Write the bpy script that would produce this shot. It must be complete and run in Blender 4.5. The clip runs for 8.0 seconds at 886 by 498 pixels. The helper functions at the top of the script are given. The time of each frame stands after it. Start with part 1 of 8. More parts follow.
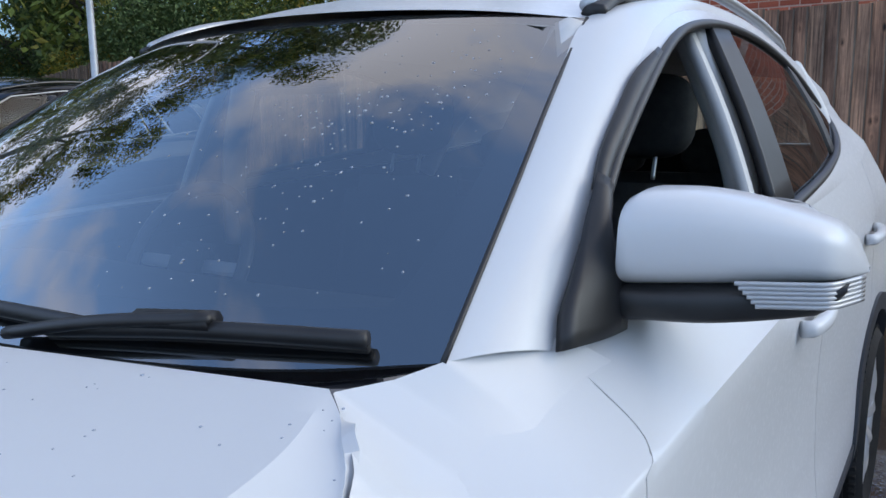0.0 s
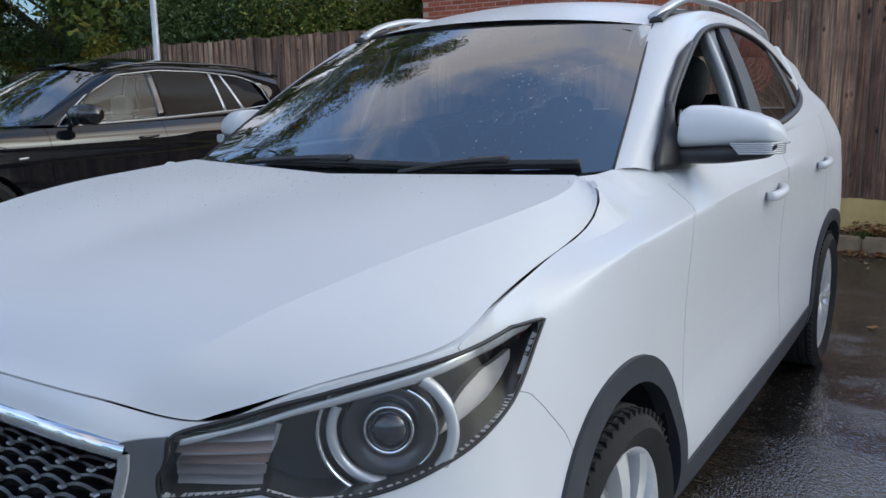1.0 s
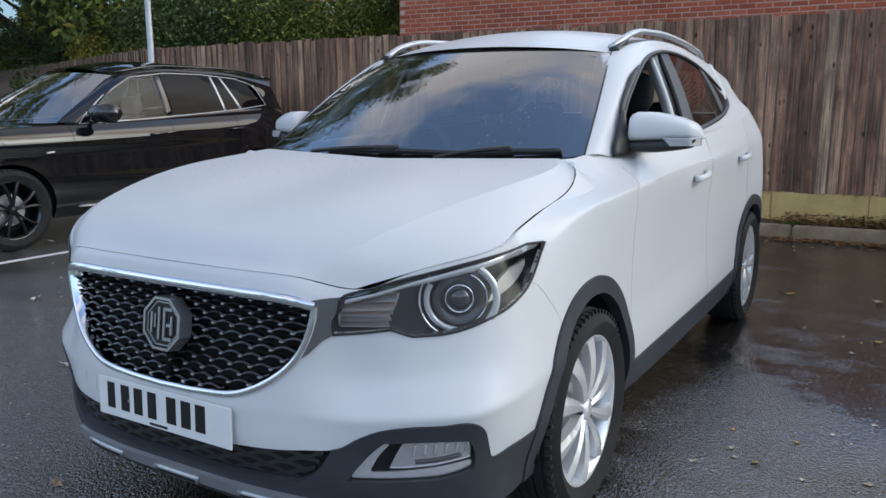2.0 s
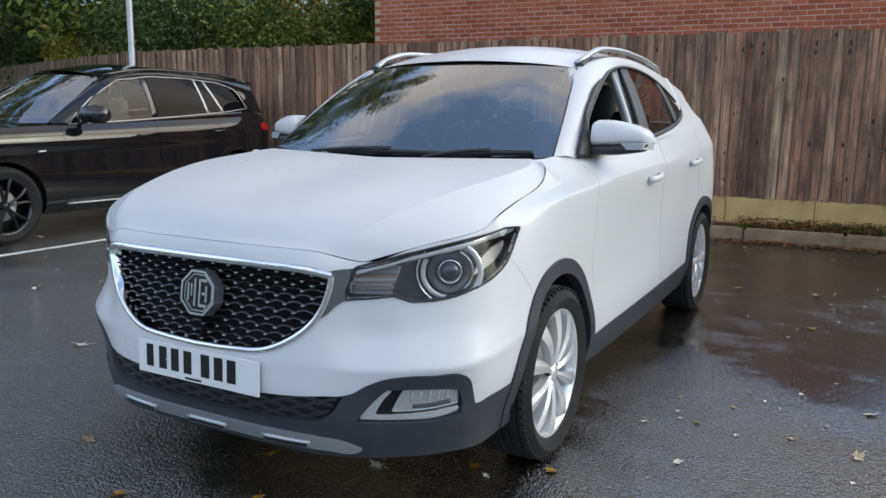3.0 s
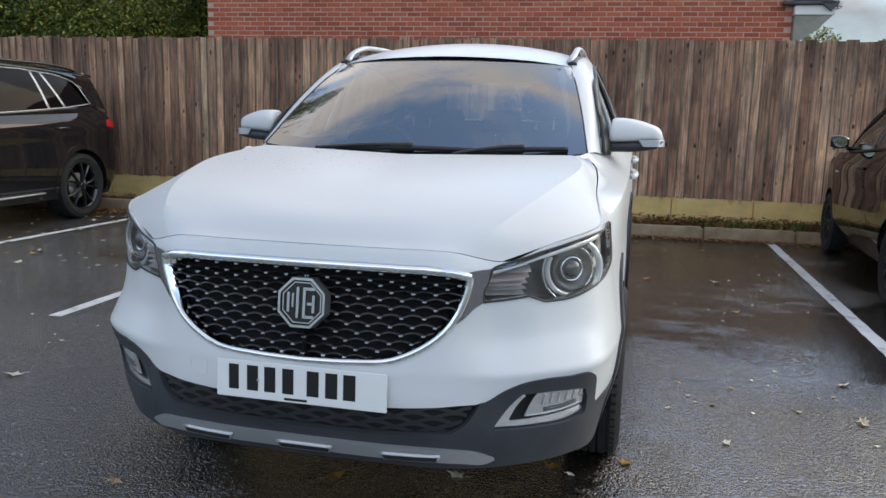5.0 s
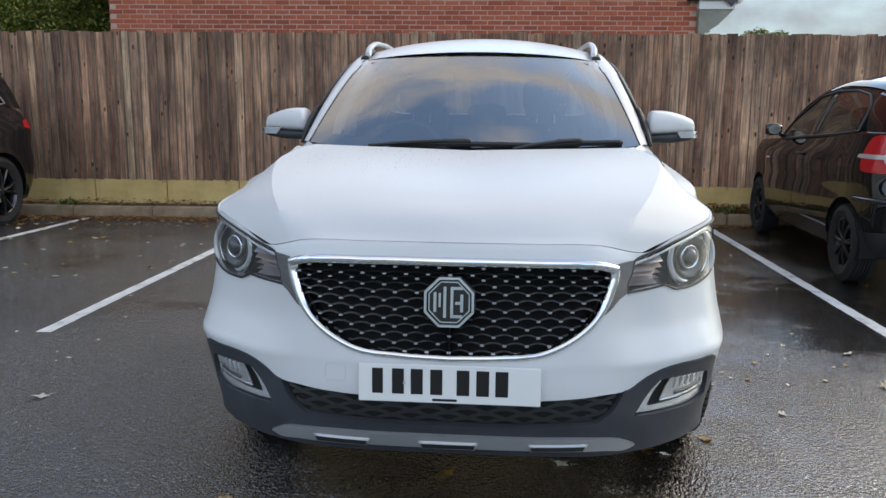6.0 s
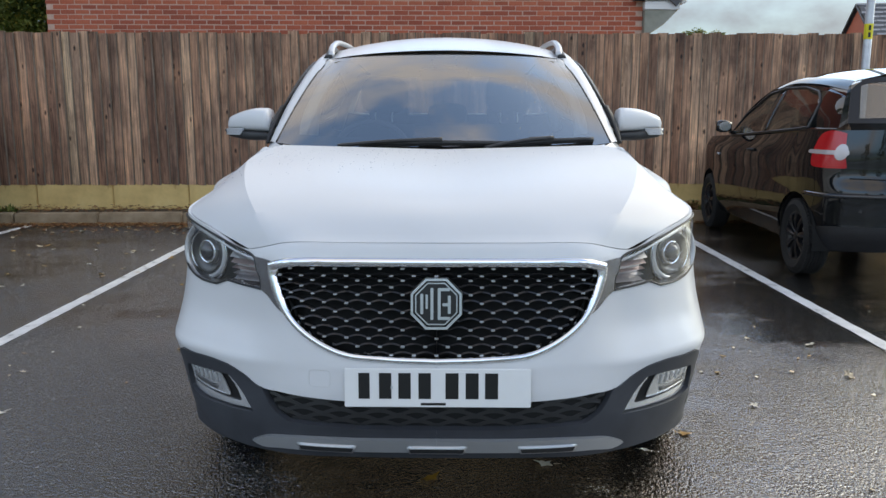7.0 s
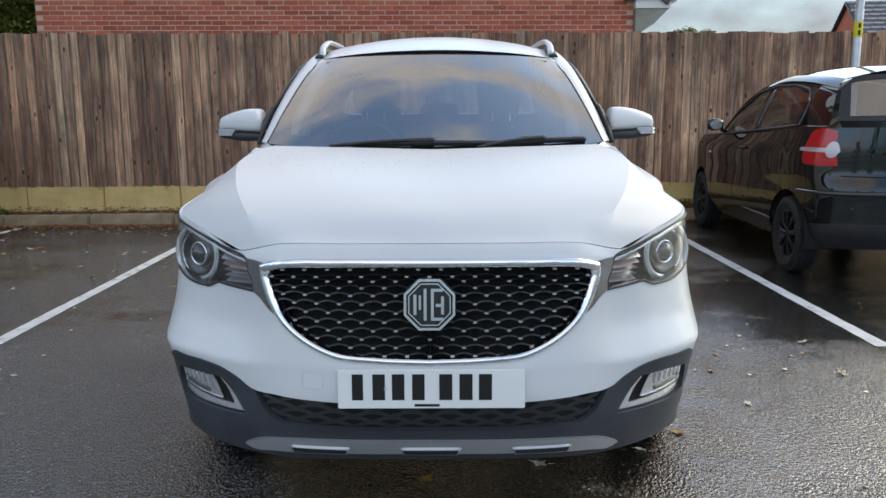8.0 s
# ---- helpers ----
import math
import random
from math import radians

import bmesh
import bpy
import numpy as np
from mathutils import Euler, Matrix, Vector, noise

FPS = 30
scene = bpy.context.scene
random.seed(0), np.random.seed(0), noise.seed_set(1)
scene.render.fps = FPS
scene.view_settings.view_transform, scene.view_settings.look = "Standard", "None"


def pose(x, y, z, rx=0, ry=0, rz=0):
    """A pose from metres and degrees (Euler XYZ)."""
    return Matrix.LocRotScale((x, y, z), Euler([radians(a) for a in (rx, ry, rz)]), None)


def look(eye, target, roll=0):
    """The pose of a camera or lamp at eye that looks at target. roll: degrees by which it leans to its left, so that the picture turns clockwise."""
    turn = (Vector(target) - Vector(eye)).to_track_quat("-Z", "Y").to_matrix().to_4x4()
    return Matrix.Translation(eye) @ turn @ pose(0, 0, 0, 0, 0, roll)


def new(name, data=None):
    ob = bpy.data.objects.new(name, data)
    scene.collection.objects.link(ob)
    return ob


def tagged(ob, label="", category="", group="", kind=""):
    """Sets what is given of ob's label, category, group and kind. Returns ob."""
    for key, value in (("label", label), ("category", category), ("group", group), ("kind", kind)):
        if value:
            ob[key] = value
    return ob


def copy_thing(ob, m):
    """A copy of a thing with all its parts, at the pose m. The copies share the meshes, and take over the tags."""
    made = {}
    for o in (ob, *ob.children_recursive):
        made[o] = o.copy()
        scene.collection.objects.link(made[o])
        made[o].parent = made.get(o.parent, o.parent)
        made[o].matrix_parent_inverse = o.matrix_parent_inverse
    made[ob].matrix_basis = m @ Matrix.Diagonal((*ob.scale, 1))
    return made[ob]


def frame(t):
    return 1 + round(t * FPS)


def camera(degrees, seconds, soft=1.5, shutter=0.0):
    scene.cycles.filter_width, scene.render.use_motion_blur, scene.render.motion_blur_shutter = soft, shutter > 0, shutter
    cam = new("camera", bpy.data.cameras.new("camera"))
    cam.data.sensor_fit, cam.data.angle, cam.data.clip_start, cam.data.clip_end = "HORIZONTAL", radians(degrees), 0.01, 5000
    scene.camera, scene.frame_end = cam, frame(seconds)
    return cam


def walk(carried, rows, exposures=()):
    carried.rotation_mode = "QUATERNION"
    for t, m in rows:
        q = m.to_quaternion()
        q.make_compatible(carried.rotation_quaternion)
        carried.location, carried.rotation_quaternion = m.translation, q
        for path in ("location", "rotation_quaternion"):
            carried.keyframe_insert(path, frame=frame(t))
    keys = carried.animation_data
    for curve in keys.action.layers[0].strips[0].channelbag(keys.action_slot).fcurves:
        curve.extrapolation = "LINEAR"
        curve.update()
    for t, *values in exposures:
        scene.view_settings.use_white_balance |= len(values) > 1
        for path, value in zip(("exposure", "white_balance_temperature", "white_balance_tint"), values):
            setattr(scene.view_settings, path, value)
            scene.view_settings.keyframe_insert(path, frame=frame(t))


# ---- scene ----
cam = camera(58.4, 8.0)
PATH = [
    (0, (1.1, 0.658, 1.308), (0.005, 2.299, 0.987), -0.8),
    (0.5, (1.231, 0.049, 1.271), (0.11, 1.662, 0.891), -0.7),
    (1, (1.398, -0.517, 1.245), (0.309, 1.12, 0.882), -0.8),
    (1.5, (1.551, -0.976, 1.262), (0.504, 0.689, 0.9), -0.6),
    (2.8, (1.836, -1.714, 1.264), (0.879, 0.007, 0.914), 0.4),
    (3, (1.843, -1.752, 1.265), (0.901, -0.022, 0.919), 0.6),
    (3.5, (1.836, -1.796, 1.266), (0.95, -0.036, 0.927), 1.2),
    (4, (1.709, -1.864, 1.247), (0.921, -0.056, 0.912), 1.6),
    (4.2, (1.583, -1.921, 1.23), (0.847, -0.091, 0.898), 1.7),
    (5.3, (0.618, -2.081, 1.217), (0.267, -0.141, 0.879), 1.2),
    (5.5, (0.449, -2.136, 1.212), (0.16, -0.187, 0.87), 1.1),
    (6, (0.161, -2.154, 1.224), (-0.001, -0.191, 0.879), 0.5),
    (6.5, (0.06, -2.115, 1.216), (-0.015, -0.146, 0.872), 0.2),
    (7, (0.05, -2.114, 1.214), (0.021, -0.143, 0.872), -0.0),
    (7.5, (0.052, -2.107, 1.21), (0.039, -0.137, 0.869), -0.2),
    (8, (0.05, -2.106, 1.215), (0.039, -0.135, 0.872), -0.3),
]
walk(cam, [(t, look(eye, target, roll)) for t, eye, target, roll in PATH],
     [(0, -0.20, 9500, 10), (0.5, -0.30, 10100, 10), (1.5, -0.20, 10700, 10), (3.5, 0.10, 12800, 10), (8, 0.16, 13600, 10)])

# ---- sky and light: a bright broken-cloud sky, sun veiled ----
SUN_ELEV, SUN_ROT = radians(32), radians(58)
world = bpy.data.worlds.new("sky")
scene.world = world
world.use_nodes = True
wn, wl = world.node_tree.nodes, world.node_tree.links
wn.clear()
w_out = wn.new("ShaderNodeOutputWorld")
w_bg = wn.new("ShaderNodeBackground")
w_sky = wn.new("ShaderNodeTexSky")
w_sky.sky_type, w_sky.sun_disc = "NISHITA", False
w_sky.sun_elevation, w_sky.sun_rotation = SUN_ELEV, SUN_ROT
w_co = wn.new("ShaderNodeTexCoord")
w_map = wn.new("ShaderNodeMapping")
w_map.inputs["Scale"].default_value = (1.0, 1.0, 1.8)
w_map.inputs["Location"].default_value = (1.9, 4.4, 0.6)
w_cl = wn.new("ShaderNodeTexNoise")
w_cl.inputs["Scale"].default_value, w_cl.inputs["Detail"].default_value, w_cl.inputs["Roughness"].default_value = 1.9, 7, 0.55
w_ramp = wn.new("ShaderNodeValToRGB")
w_ramp.color_ramp.elements[0].position, w_ramp.color_ramp.elements[1].position = 0.43, 0.60
w_mix = wn.new("ShaderNodeMixRGB")
w_mix.inputs["Color2"].default_value = (8.6, 10.75, 16.6, 1)
wl.new(w_co.outputs["Generated"], w_map.inputs["Vector"])
wl.new(w_map.outputs["Vector"], w_cl.inputs["Vector"])
wl.new(w_cl.outputs["Fac"], w_ramp.inputs["Fac"])
wl.new(w_ramp.outputs["Color"], w_mix.inputs["Fac"])
w_gain = wn.new("ShaderNodeMixRGB")
w_gain.blend_type = "MULTIPLY"
w_gain.inputs["Fac"].default_value = 1.0
w_gain.inputs["Color2"].default_value = (2.7, 4.2, 6.3, 1)
wl.new(w_sky.outputs["Color"], w_gain.inputs["Color1"])
wl.new(w_gain.outputs["Color"], w_mix.inputs["Color1"])
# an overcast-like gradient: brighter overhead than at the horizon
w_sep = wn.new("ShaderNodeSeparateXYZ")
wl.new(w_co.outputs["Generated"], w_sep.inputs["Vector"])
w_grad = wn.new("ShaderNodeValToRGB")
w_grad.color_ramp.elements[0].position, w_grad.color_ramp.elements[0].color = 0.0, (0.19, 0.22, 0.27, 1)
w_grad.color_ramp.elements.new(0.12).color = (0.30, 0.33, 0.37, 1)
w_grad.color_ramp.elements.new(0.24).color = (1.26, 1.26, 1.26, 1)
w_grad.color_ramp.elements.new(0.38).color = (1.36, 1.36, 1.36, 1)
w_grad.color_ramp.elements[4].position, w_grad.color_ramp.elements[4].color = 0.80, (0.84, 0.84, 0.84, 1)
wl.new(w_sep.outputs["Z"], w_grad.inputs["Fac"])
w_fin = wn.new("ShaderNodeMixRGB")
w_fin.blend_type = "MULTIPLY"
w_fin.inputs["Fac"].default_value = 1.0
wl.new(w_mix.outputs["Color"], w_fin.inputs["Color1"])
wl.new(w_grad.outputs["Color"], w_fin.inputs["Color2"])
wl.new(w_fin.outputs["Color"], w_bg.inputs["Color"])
w_bg.inputs["Strength"].default_value = 0.1
wl.new(w_bg.outputs["Background"], w_out.inputs["Surface"])

sun = new("sun", bpy.data.lights.new("sun", "SUN"))
sun.data.energy, sun.data.angle, sun.data.color = 0.70, radians(48), (1.0, 0.95, 0.90)
_dir = Vector((math.sin(SUN_ROT) * math.cos(SUN_ELEV), math.cos(SUN_ROT) * math.cos(SUN_ELEV), math.sin(SUN_ELEV)))
sun.matrix_world = look(_dir * 50, (0, 0, 0))

# ---- materials ----
def principled(name, color, rough=0.5, metal=0.0, coat=0.0, ior=1.5):
    m = bpy.data.materials.new(name)
    m.use_nodes = True
    b = m.node_tree.nodes["Principled BSDF"]
    b.inputs["Base Color"].default_value = (*color, 1)
    b.inputs["Roughness"].default_value = rough
    b.inputs["Metallic"].default_value = metal
    b.inputs["Coat Weight"].default_value = coat
    b.inputs["Coat Roughness"].default_value = 0.03
    b.inputs["IOR"].default_value = ior
    return m


def nd(m, kind, **kw):
    n = m.node_tree.nodes.new(kind)
    for k, v in kw.items():
        n.inputs[k.replace("_", " ")].default_value = v
    return n


def ln(m, a, b):
    m.node_tree.links.new(a, b)


def ramp(m, fac, stops):
    r = m.node_tree.nodes.new("ShaderNodeValToRGB")
    e = r.color_ramp.elements
    while len(e) < len(stops):
        e.new(0.5)
    for k, (p, c) in enumerate(stops):
        e[k].position = p
        e[k].color = (*c, 1) if len(c) == 3 else c
    ln(m, fac, r.inputs["Fac"])
    return r.outputs["Color"]


def noise_of(m, scale, detail=4, rough=0.5, stretch=None, generated=False):
    co = nd(m, "ShaderNodeTexCoord")
    out = co.outputs["Object"]
    if stretch:
        mp = nd(m, "ShaderNodeMapping")
        mp.inputs["Scale"].default_value = stretch
        ln(m, out, mp.inputs["Vector"])
        out = mp.outputs["Vector"]
    t = nd(m, "ShaderNodeTexNoise", Scale=scale, Detail=detail, Roughness=rough)
    ln(m, out, t.inputs["Vector"])
    return t.outputs["Fac"]


def bsdf(m):
    return m.node_tree.nodes["Principled BSDF"]


def bump(m, height, strength=0.3, distance=0.01):
    b = nd(m, "ShaderNodeBump", Strength=strength, Distance=distance)
    ln(m, height, b.inputs["Height"])
    ln(m, b.outputs["Normal"], bsdf(m).inputs["Normal"])
    return b


def varied(name, stops, scale, rough=0.6, detail=6, bump_scale=None, bump_strength=0.3, bump_dist=0.005, stretch=None, metal=0.0, rough_stops=None):
    """A surface whose colour wanders between stops, with fine relief."""
    m = principled(name, stops[0][1], rough, metal)
    n = noise_of(m, scale, detail, 0.6, stretch)
    ln(m, ramp(m, n, stops), bsdf(m).inputs["Base Color"])
    if rough_stops:
        n2 = noise_of(m, scale * 1.7, 4, 0.5, stretch)
        ln(m, ramp(m, n2, [(p, (r, r, r)) for p, r in rough_stops]), bsdf(m).inputs["Roughness"])
    if bump_scale:
        bump(m, noise_of(m, bump_scale, 5, 0.6, stretch), bump_strength, bump_dist)
    return m


def thin_glass(name, tint, gloss=1.0, ior=3.3):
    """A single sheet of glass: clear or tinted pass-through with a Fresnel gloss."""
    m = bpy.data.materials.new(name)
    m.use_nodes = True
    n = m.node_tree.nodes
    n.remove(n["Principled BSDF"])
    tr = nd(m, "ShaderNodeBsdfTransparent", Color=(*tint, 1))
    gl = nd(m, "ShaderNodeBsdfGlossy", Roughness=0.0, Color=(gloss, gloss, gloss, 1))
    f0 = ((ior - 1) / (ior + 1)) ** 2
    lw = nd(m, "ShaderNodeLayerWeight", Blend=0.5)
    p5 = nd(m, "ShaderNodeMath")
    p5.operation = "POWER"
    p5.inputs[1].default_value = 5.0
    ln(m, lw.outputs["Facing"], p5.inputs[0])
    fr = nd(m, "ShaderNodeMath")
    fr.operation = "MULTIPLY_ADD"
    fr.inputs[1].default_value, fr.inputs[2].default_value = 1 - f0, f0
    ln(m, p5.outputs["Value"], fr.inputs[0])
    mx = nd(m, "ShaderNodeMixShader")
    ln(m, fr.outputs["Value"], mx.inputs["Fac"])
    ln(m, tr.outputs["BSDF"], mx.inputs[1])
    ln(m, gl.outputs["BSDF"], mx.inputs[2])
    ln(m, mx.outputs["Shader"], n["Material Output"].inputs["Surface"])
    return m


def make_asphalt():
    m = principled("wet_asphalt", (0.05, 0.05, 0.05), 0.42, 0.0, 1.0)
    b = bsdf(m)
    big = noise_of(m, 0.55, 6, 0.62)
    mid = noise_of(m, 5.0, 5, 0.6)
    grain = noise_of(m, 190, 3, 0.65)
    stone = nd(m, "ShaderNodeTexVoronoi", Scale=120.0)
    co = nd(m, "ShaderNodeTexCoord")
    ln(m, co.outputs["Object"], stone.inputs["Vector"])
    col = nd(m, "ShaderNodeMixRGB", Fac=0.6)
    col.blend_type = "MULTIPLY"
    ln(m, ramp(m, stone.outputs["Color"], [(0.0, (0.003, 0.0026, 0.0022)), (0.5, (0.011, 0.0093, 0.0078)), (0.85, (0.031, 0.0265, 0.022)), (1.0, (0.21, 0.185, 0.16))]), col.inputs["Color1"])
    ln(m, ramp(m, mid, [(0.3, (0.55, 0.55, 0.55)), (0.7, (1.25, 1.22, 1.2))]), col.inputs["Color2"])
    ln(m, col.outputs["Color"], b.inputs["Base Color"])
    # how wet: broad shallow pools broken up by finer drying streaks; the bays are laid smoother than the aisle
    streak = noise_of(m, 1.6, 5, 0.65, (0.55, 2.2, 1))
    add = nd(m, "ShaderNodeMath")
    add.operation = "MULTIPLY_ADD"
    add.inputs[1].default_value = 0.35
    ln(m, streak, add.inputs[0])
    ln(m, big, add.inputs[2])
    sep = nd(m, "ShaderNodeSeparateXYZ")
    ln(m, co.outputs["Object"], sep.inputs["Vector"])
    rng_ = nd(m, "ShaderNodeMapRange")
    for k, val in enumerate((0.3, 2.4, 0.13, -0.09)):
        rng_.inputs[1 + k].default_value = val
    ln(m, sep.outputs["Y"], rng_.inputs["Value"])
    aisle = nd(m, "ShaderNodeMath")
    aisle.operation = "ADD"
    ln(m, add.outputs["Value"], aisle.inputs[0])
    ln(m, rng_.outputs["Result"], aisle.inputs[1])
    # towards the west side the surface turns rougher, paler and slightly less coated
    west = nd(m, "ShaderNodeMapRange")
    for k, val in enumerate((-1.7, -0.7, 0.16, 0.0)):
        west.inputs[1 + k].default_value = val
    ln(m, sep.outputs["X"], west.inputs["Value"])
    coarse = nd(m, "ShaderNodeMath")
    coarse.operation = "ADD"
    ln(m, aisle.outputs["Value"], coarse.inputs[0])
    ln(m, west.outputs["Result"], coarse.inputs[1])
    wet = coarse.outputs["Value"]
    dry = nd(m, "ShaderNodeMixRGB")
    ln(m, ramp(m, west.outputs["Result"], [(0.0, (0, 0, 0)), (0.16, (0.75, 0.75, 0.75))]), dry.inputs["Fac"])
    ln(m, col.outputs["Color"], dry.inputs["Color1"])
    ln(m, ramp(m, stone.outputs["Color"], [(0.0, (0.018, 0.017, 0.016)), (0.5, (0.042, 0.040, 0.038)), (0.85, (0.075, 0.071, 0.067)), (1.0, (0.26, 0.24, 0.22))]), dry.inputs["Color2"])
    ln(m, dry.outputs["Color"], b.inputs["Base Color"])
    ln(m, ramp(m, wet, [(0.52, (0.04, 0.04, 0.04)), (0.66, (0.06, 0.06, 0.06)), (0.82, (0.09, 0.09, 0.09))]), b.inputs["Coat Roughness"])
    ln(m, ramp(m, west.outputs["Result"], [(0.0, (1, 1, 1)), (0.16, (0.85, 0.85, 0.85))]), b.inputs["Coat Weight"])
    b.inputs["Coat IOR"].default_value = 2.8
    hgt = nd(m, "ShaderNodeMath")
    hgt.operation = "SUBTRACT"
    ln(m, grain, hgt.inputs[0])
    ln(m, stone.outputs["Distance"], hgt.inputs[1])
    bump(m, hgt.outputs["Value"], 0.7, 0.004)
    soft = nd(m, "ShaderNodeBump", Strength=1.0, Distance=0.017)
    pebble = nd(m, "ShaderNodeMath")
    pebble.operation = "MULTIPLY_ADD"
    pebble.inputs[1].default_value = -0.45
    ln(m, stone.outputs["Distance"], pebble.inputs[0])
    ln(m, noise_of(m, 58, 3, 0.6), pebble.inputs[2])
    ln(m, pebble.outputs["Value"], soft.inputs["Height"])
    ln(m, ramp(m, wet, [(0.54, (0.12, 0.12, 0.12)), (0.68, (0.42, 0.42, 0.42)), (0.84, (1, 1, 1))]), soft.inputs["Strength"])
    b.inputs["Specular IOR Level"].default_value = 0.1
    ln(m, soft.outputs["Normal"], b.inputs["Coat Normal"])
    return m


def make_brick():
    m = principled("red_brick", (0.4, 0.12, 0.07), 0.85)
    inf = nd(m, "ShaderNodeObjectInfo")
    geo = nd(m, "ShaderNodeNewGeometry")
    addn = nd(m, "ShaderNodeMath")
    addn.operation = "ADD"
    ln(m, inf.outputs["Random"], addn.inputs[0])
    ln(m, geo.outputs["Random Per Island"], addn.inputs[1])
    fr = nd(m, "ShaderNodeMath")
    fr.operation = "FRACT"
    ln(m, addn.outputs["Value"], fr.inputs[0])
    c1 = ramp(m, fr.outputs["Value"], [(0.0, (0.36, 0.074, 0.040)), (0.4, (0.50, 0.105, 0.055)), (0.8, (0.58, 0.135, 0.070)), (1.0, (0.41, 0.083, 0.044))])
    mx = nd(m, "ShaderNodeMixRGB", Fac=0.35)
    mx.blend_type = "MULTIPLY"
    ln(m, c1, mx.inputs["Color1"])
    ln(m, ramp(m, noise_of(m, 22, 6, 0.7), [(0.3, (0.45, 0.45, 0.45)), (0.6, (1, 1, 1))]), mx.inputs["Color2"])
    ln(m, mx.outputs["Color"], bsdf(m).inputs["Base Color"])
    bump(m, noise_of(m, 90, 4, 0.7), 0.4, 0.004)
    return m


def make_fence_wood():
    """Weathered feather-edge boards: grain, knots, rain streaks and a grey bleached head."""
    m = principled("fence_wood", (0.14, 0.1, 0.075), 0.78)
    inf = nd(m, "ShaderNodeObjectInfo")
    co = nd(m, "ShaderNodeTexCoord")
    geo = nd(m, "ShaderNodeNewGeometry")
    off = nd(m, "ShaderNodeVectorMath")
    off.operation = "SCALE"
    off.inputs[0].default_value = (37.0, 11.0, 53.0)
    ln(m, inf.outputs["Random"], off.inputs["Scale"])
    add = nd(m, "ShaderNodeVectorMath")
    add.operation = "ADD"
    ln(m, co.outputs["Object"], add.inputs[0])
    ln(m, off.outputs["Vector"], add.inputs[1])

    def at(scale, stretch, detail=6, rough=0.6, src=add.outputs["Vector"], dist=0.6):
        mp = nd(m, "ShaderNodeMapping")
        mp.inputs["Scale"].default_value = stretch
        ln(m, src, mp.inputs["Vector"])
        t = nd(m, "ShaderNodeTexNoise", Scale=scale, Detail=detail, Roughness=rough, Distortion=dist)
        ln(m, mp.outputs["Vector"], t.inputs["Vector"])
        return t.outputs["Fac"]

    def times(a, b, fac=1.0):
        mx = nd(m, "ShaderNodeMixRGB", Fac=fac)
        mx.blend_type = "MULTIPLY"
        ln(m, a, mx.inputs["Color1"])
        ln(m, b, mx.inputs["Color2"])
        return mx.outputs["Color"]
    grain = at(70, (1, 1, 0.03))
    blot = at(4.2, (1, 1, 0.55))
    stain = at(1.5, (2.6, 1, 0.45), 7, 0.68, geo.outputs["Position"], 0.3)
    c = ramp(m, inf.outputs["Random"], [(0, (0.215, 0.100, 0.063)), (0.35, (0.31, 0.155, 0.100)), (0.7, (0.38, 0.203, 0.132)), (0.96, (0.44, 0.255, 0.168)), (1, (0.56, 0.36, 0.23))])
    c = times(c, ramp(m, grain, [(0.30, (0.24, 0.23, 0.22)), (0.48, (0.90, 0.90, 0.90)), (0.70, (1.70, 1.66, 1.58))]), 0.9)
    c = times(c, ramp(m, blot, [(0.32, (0.44, 0.41, 0.40)), (0.5, (0.95, 0.95, 0.95)), (0.68, (1.35, 1.33, 1.28))]), 0.8)
    c = times(c, ramp(m, stain, [(0.36, (0.46, 0.44, 0.45)), (0.50, (1, 1, 1)), (0.64, (1.5, 1.46, 1.38))]), 0.9)
    # knots with a pale halo
    mp = nd(m, "ShaderNodeMapping")
    mp.inputs["Scale"].default_value = (9, 9, 4.4)
    ln(m, add.outputs["Vector"], mp.inputs["Vector"])
    vo = nd(m, "ShaderNodeTexVoronoi", Scale=1.0)
    warp = nd(m, "ShaderNodeMixRGB", Fac=0.12)
    warp.blend_type = "ADD"
    wob = nd(m, "ShaderNodeTexNoise", Scale=6.0, Detail=3)
    ln(m, mp.outputs["Vector"], wob.inputs["Vector"])
    ln(m, mp.outputs["Vector"], warp.inputs["Color1"])
    ln(m, wob.outputs["Color"], warp.inputs["Color2"])
    ln(m, warp.outputs["Color"], vo.inputs["Vector"])
    c = times(c, ramp(m, vo.outputs["Distance"], [(0.07, (0.10, 0.085, 0.08)), (0.125, (0.70, 0.68, 0.66)), (0.19, (1.22, 1.19, 1.15)), (0.30, (1, 1, 1))]))
    ln(m, c, bsdf(m).inputs["Base Color"])
    bump(m, grain, 0.6, 0.006)
    return m


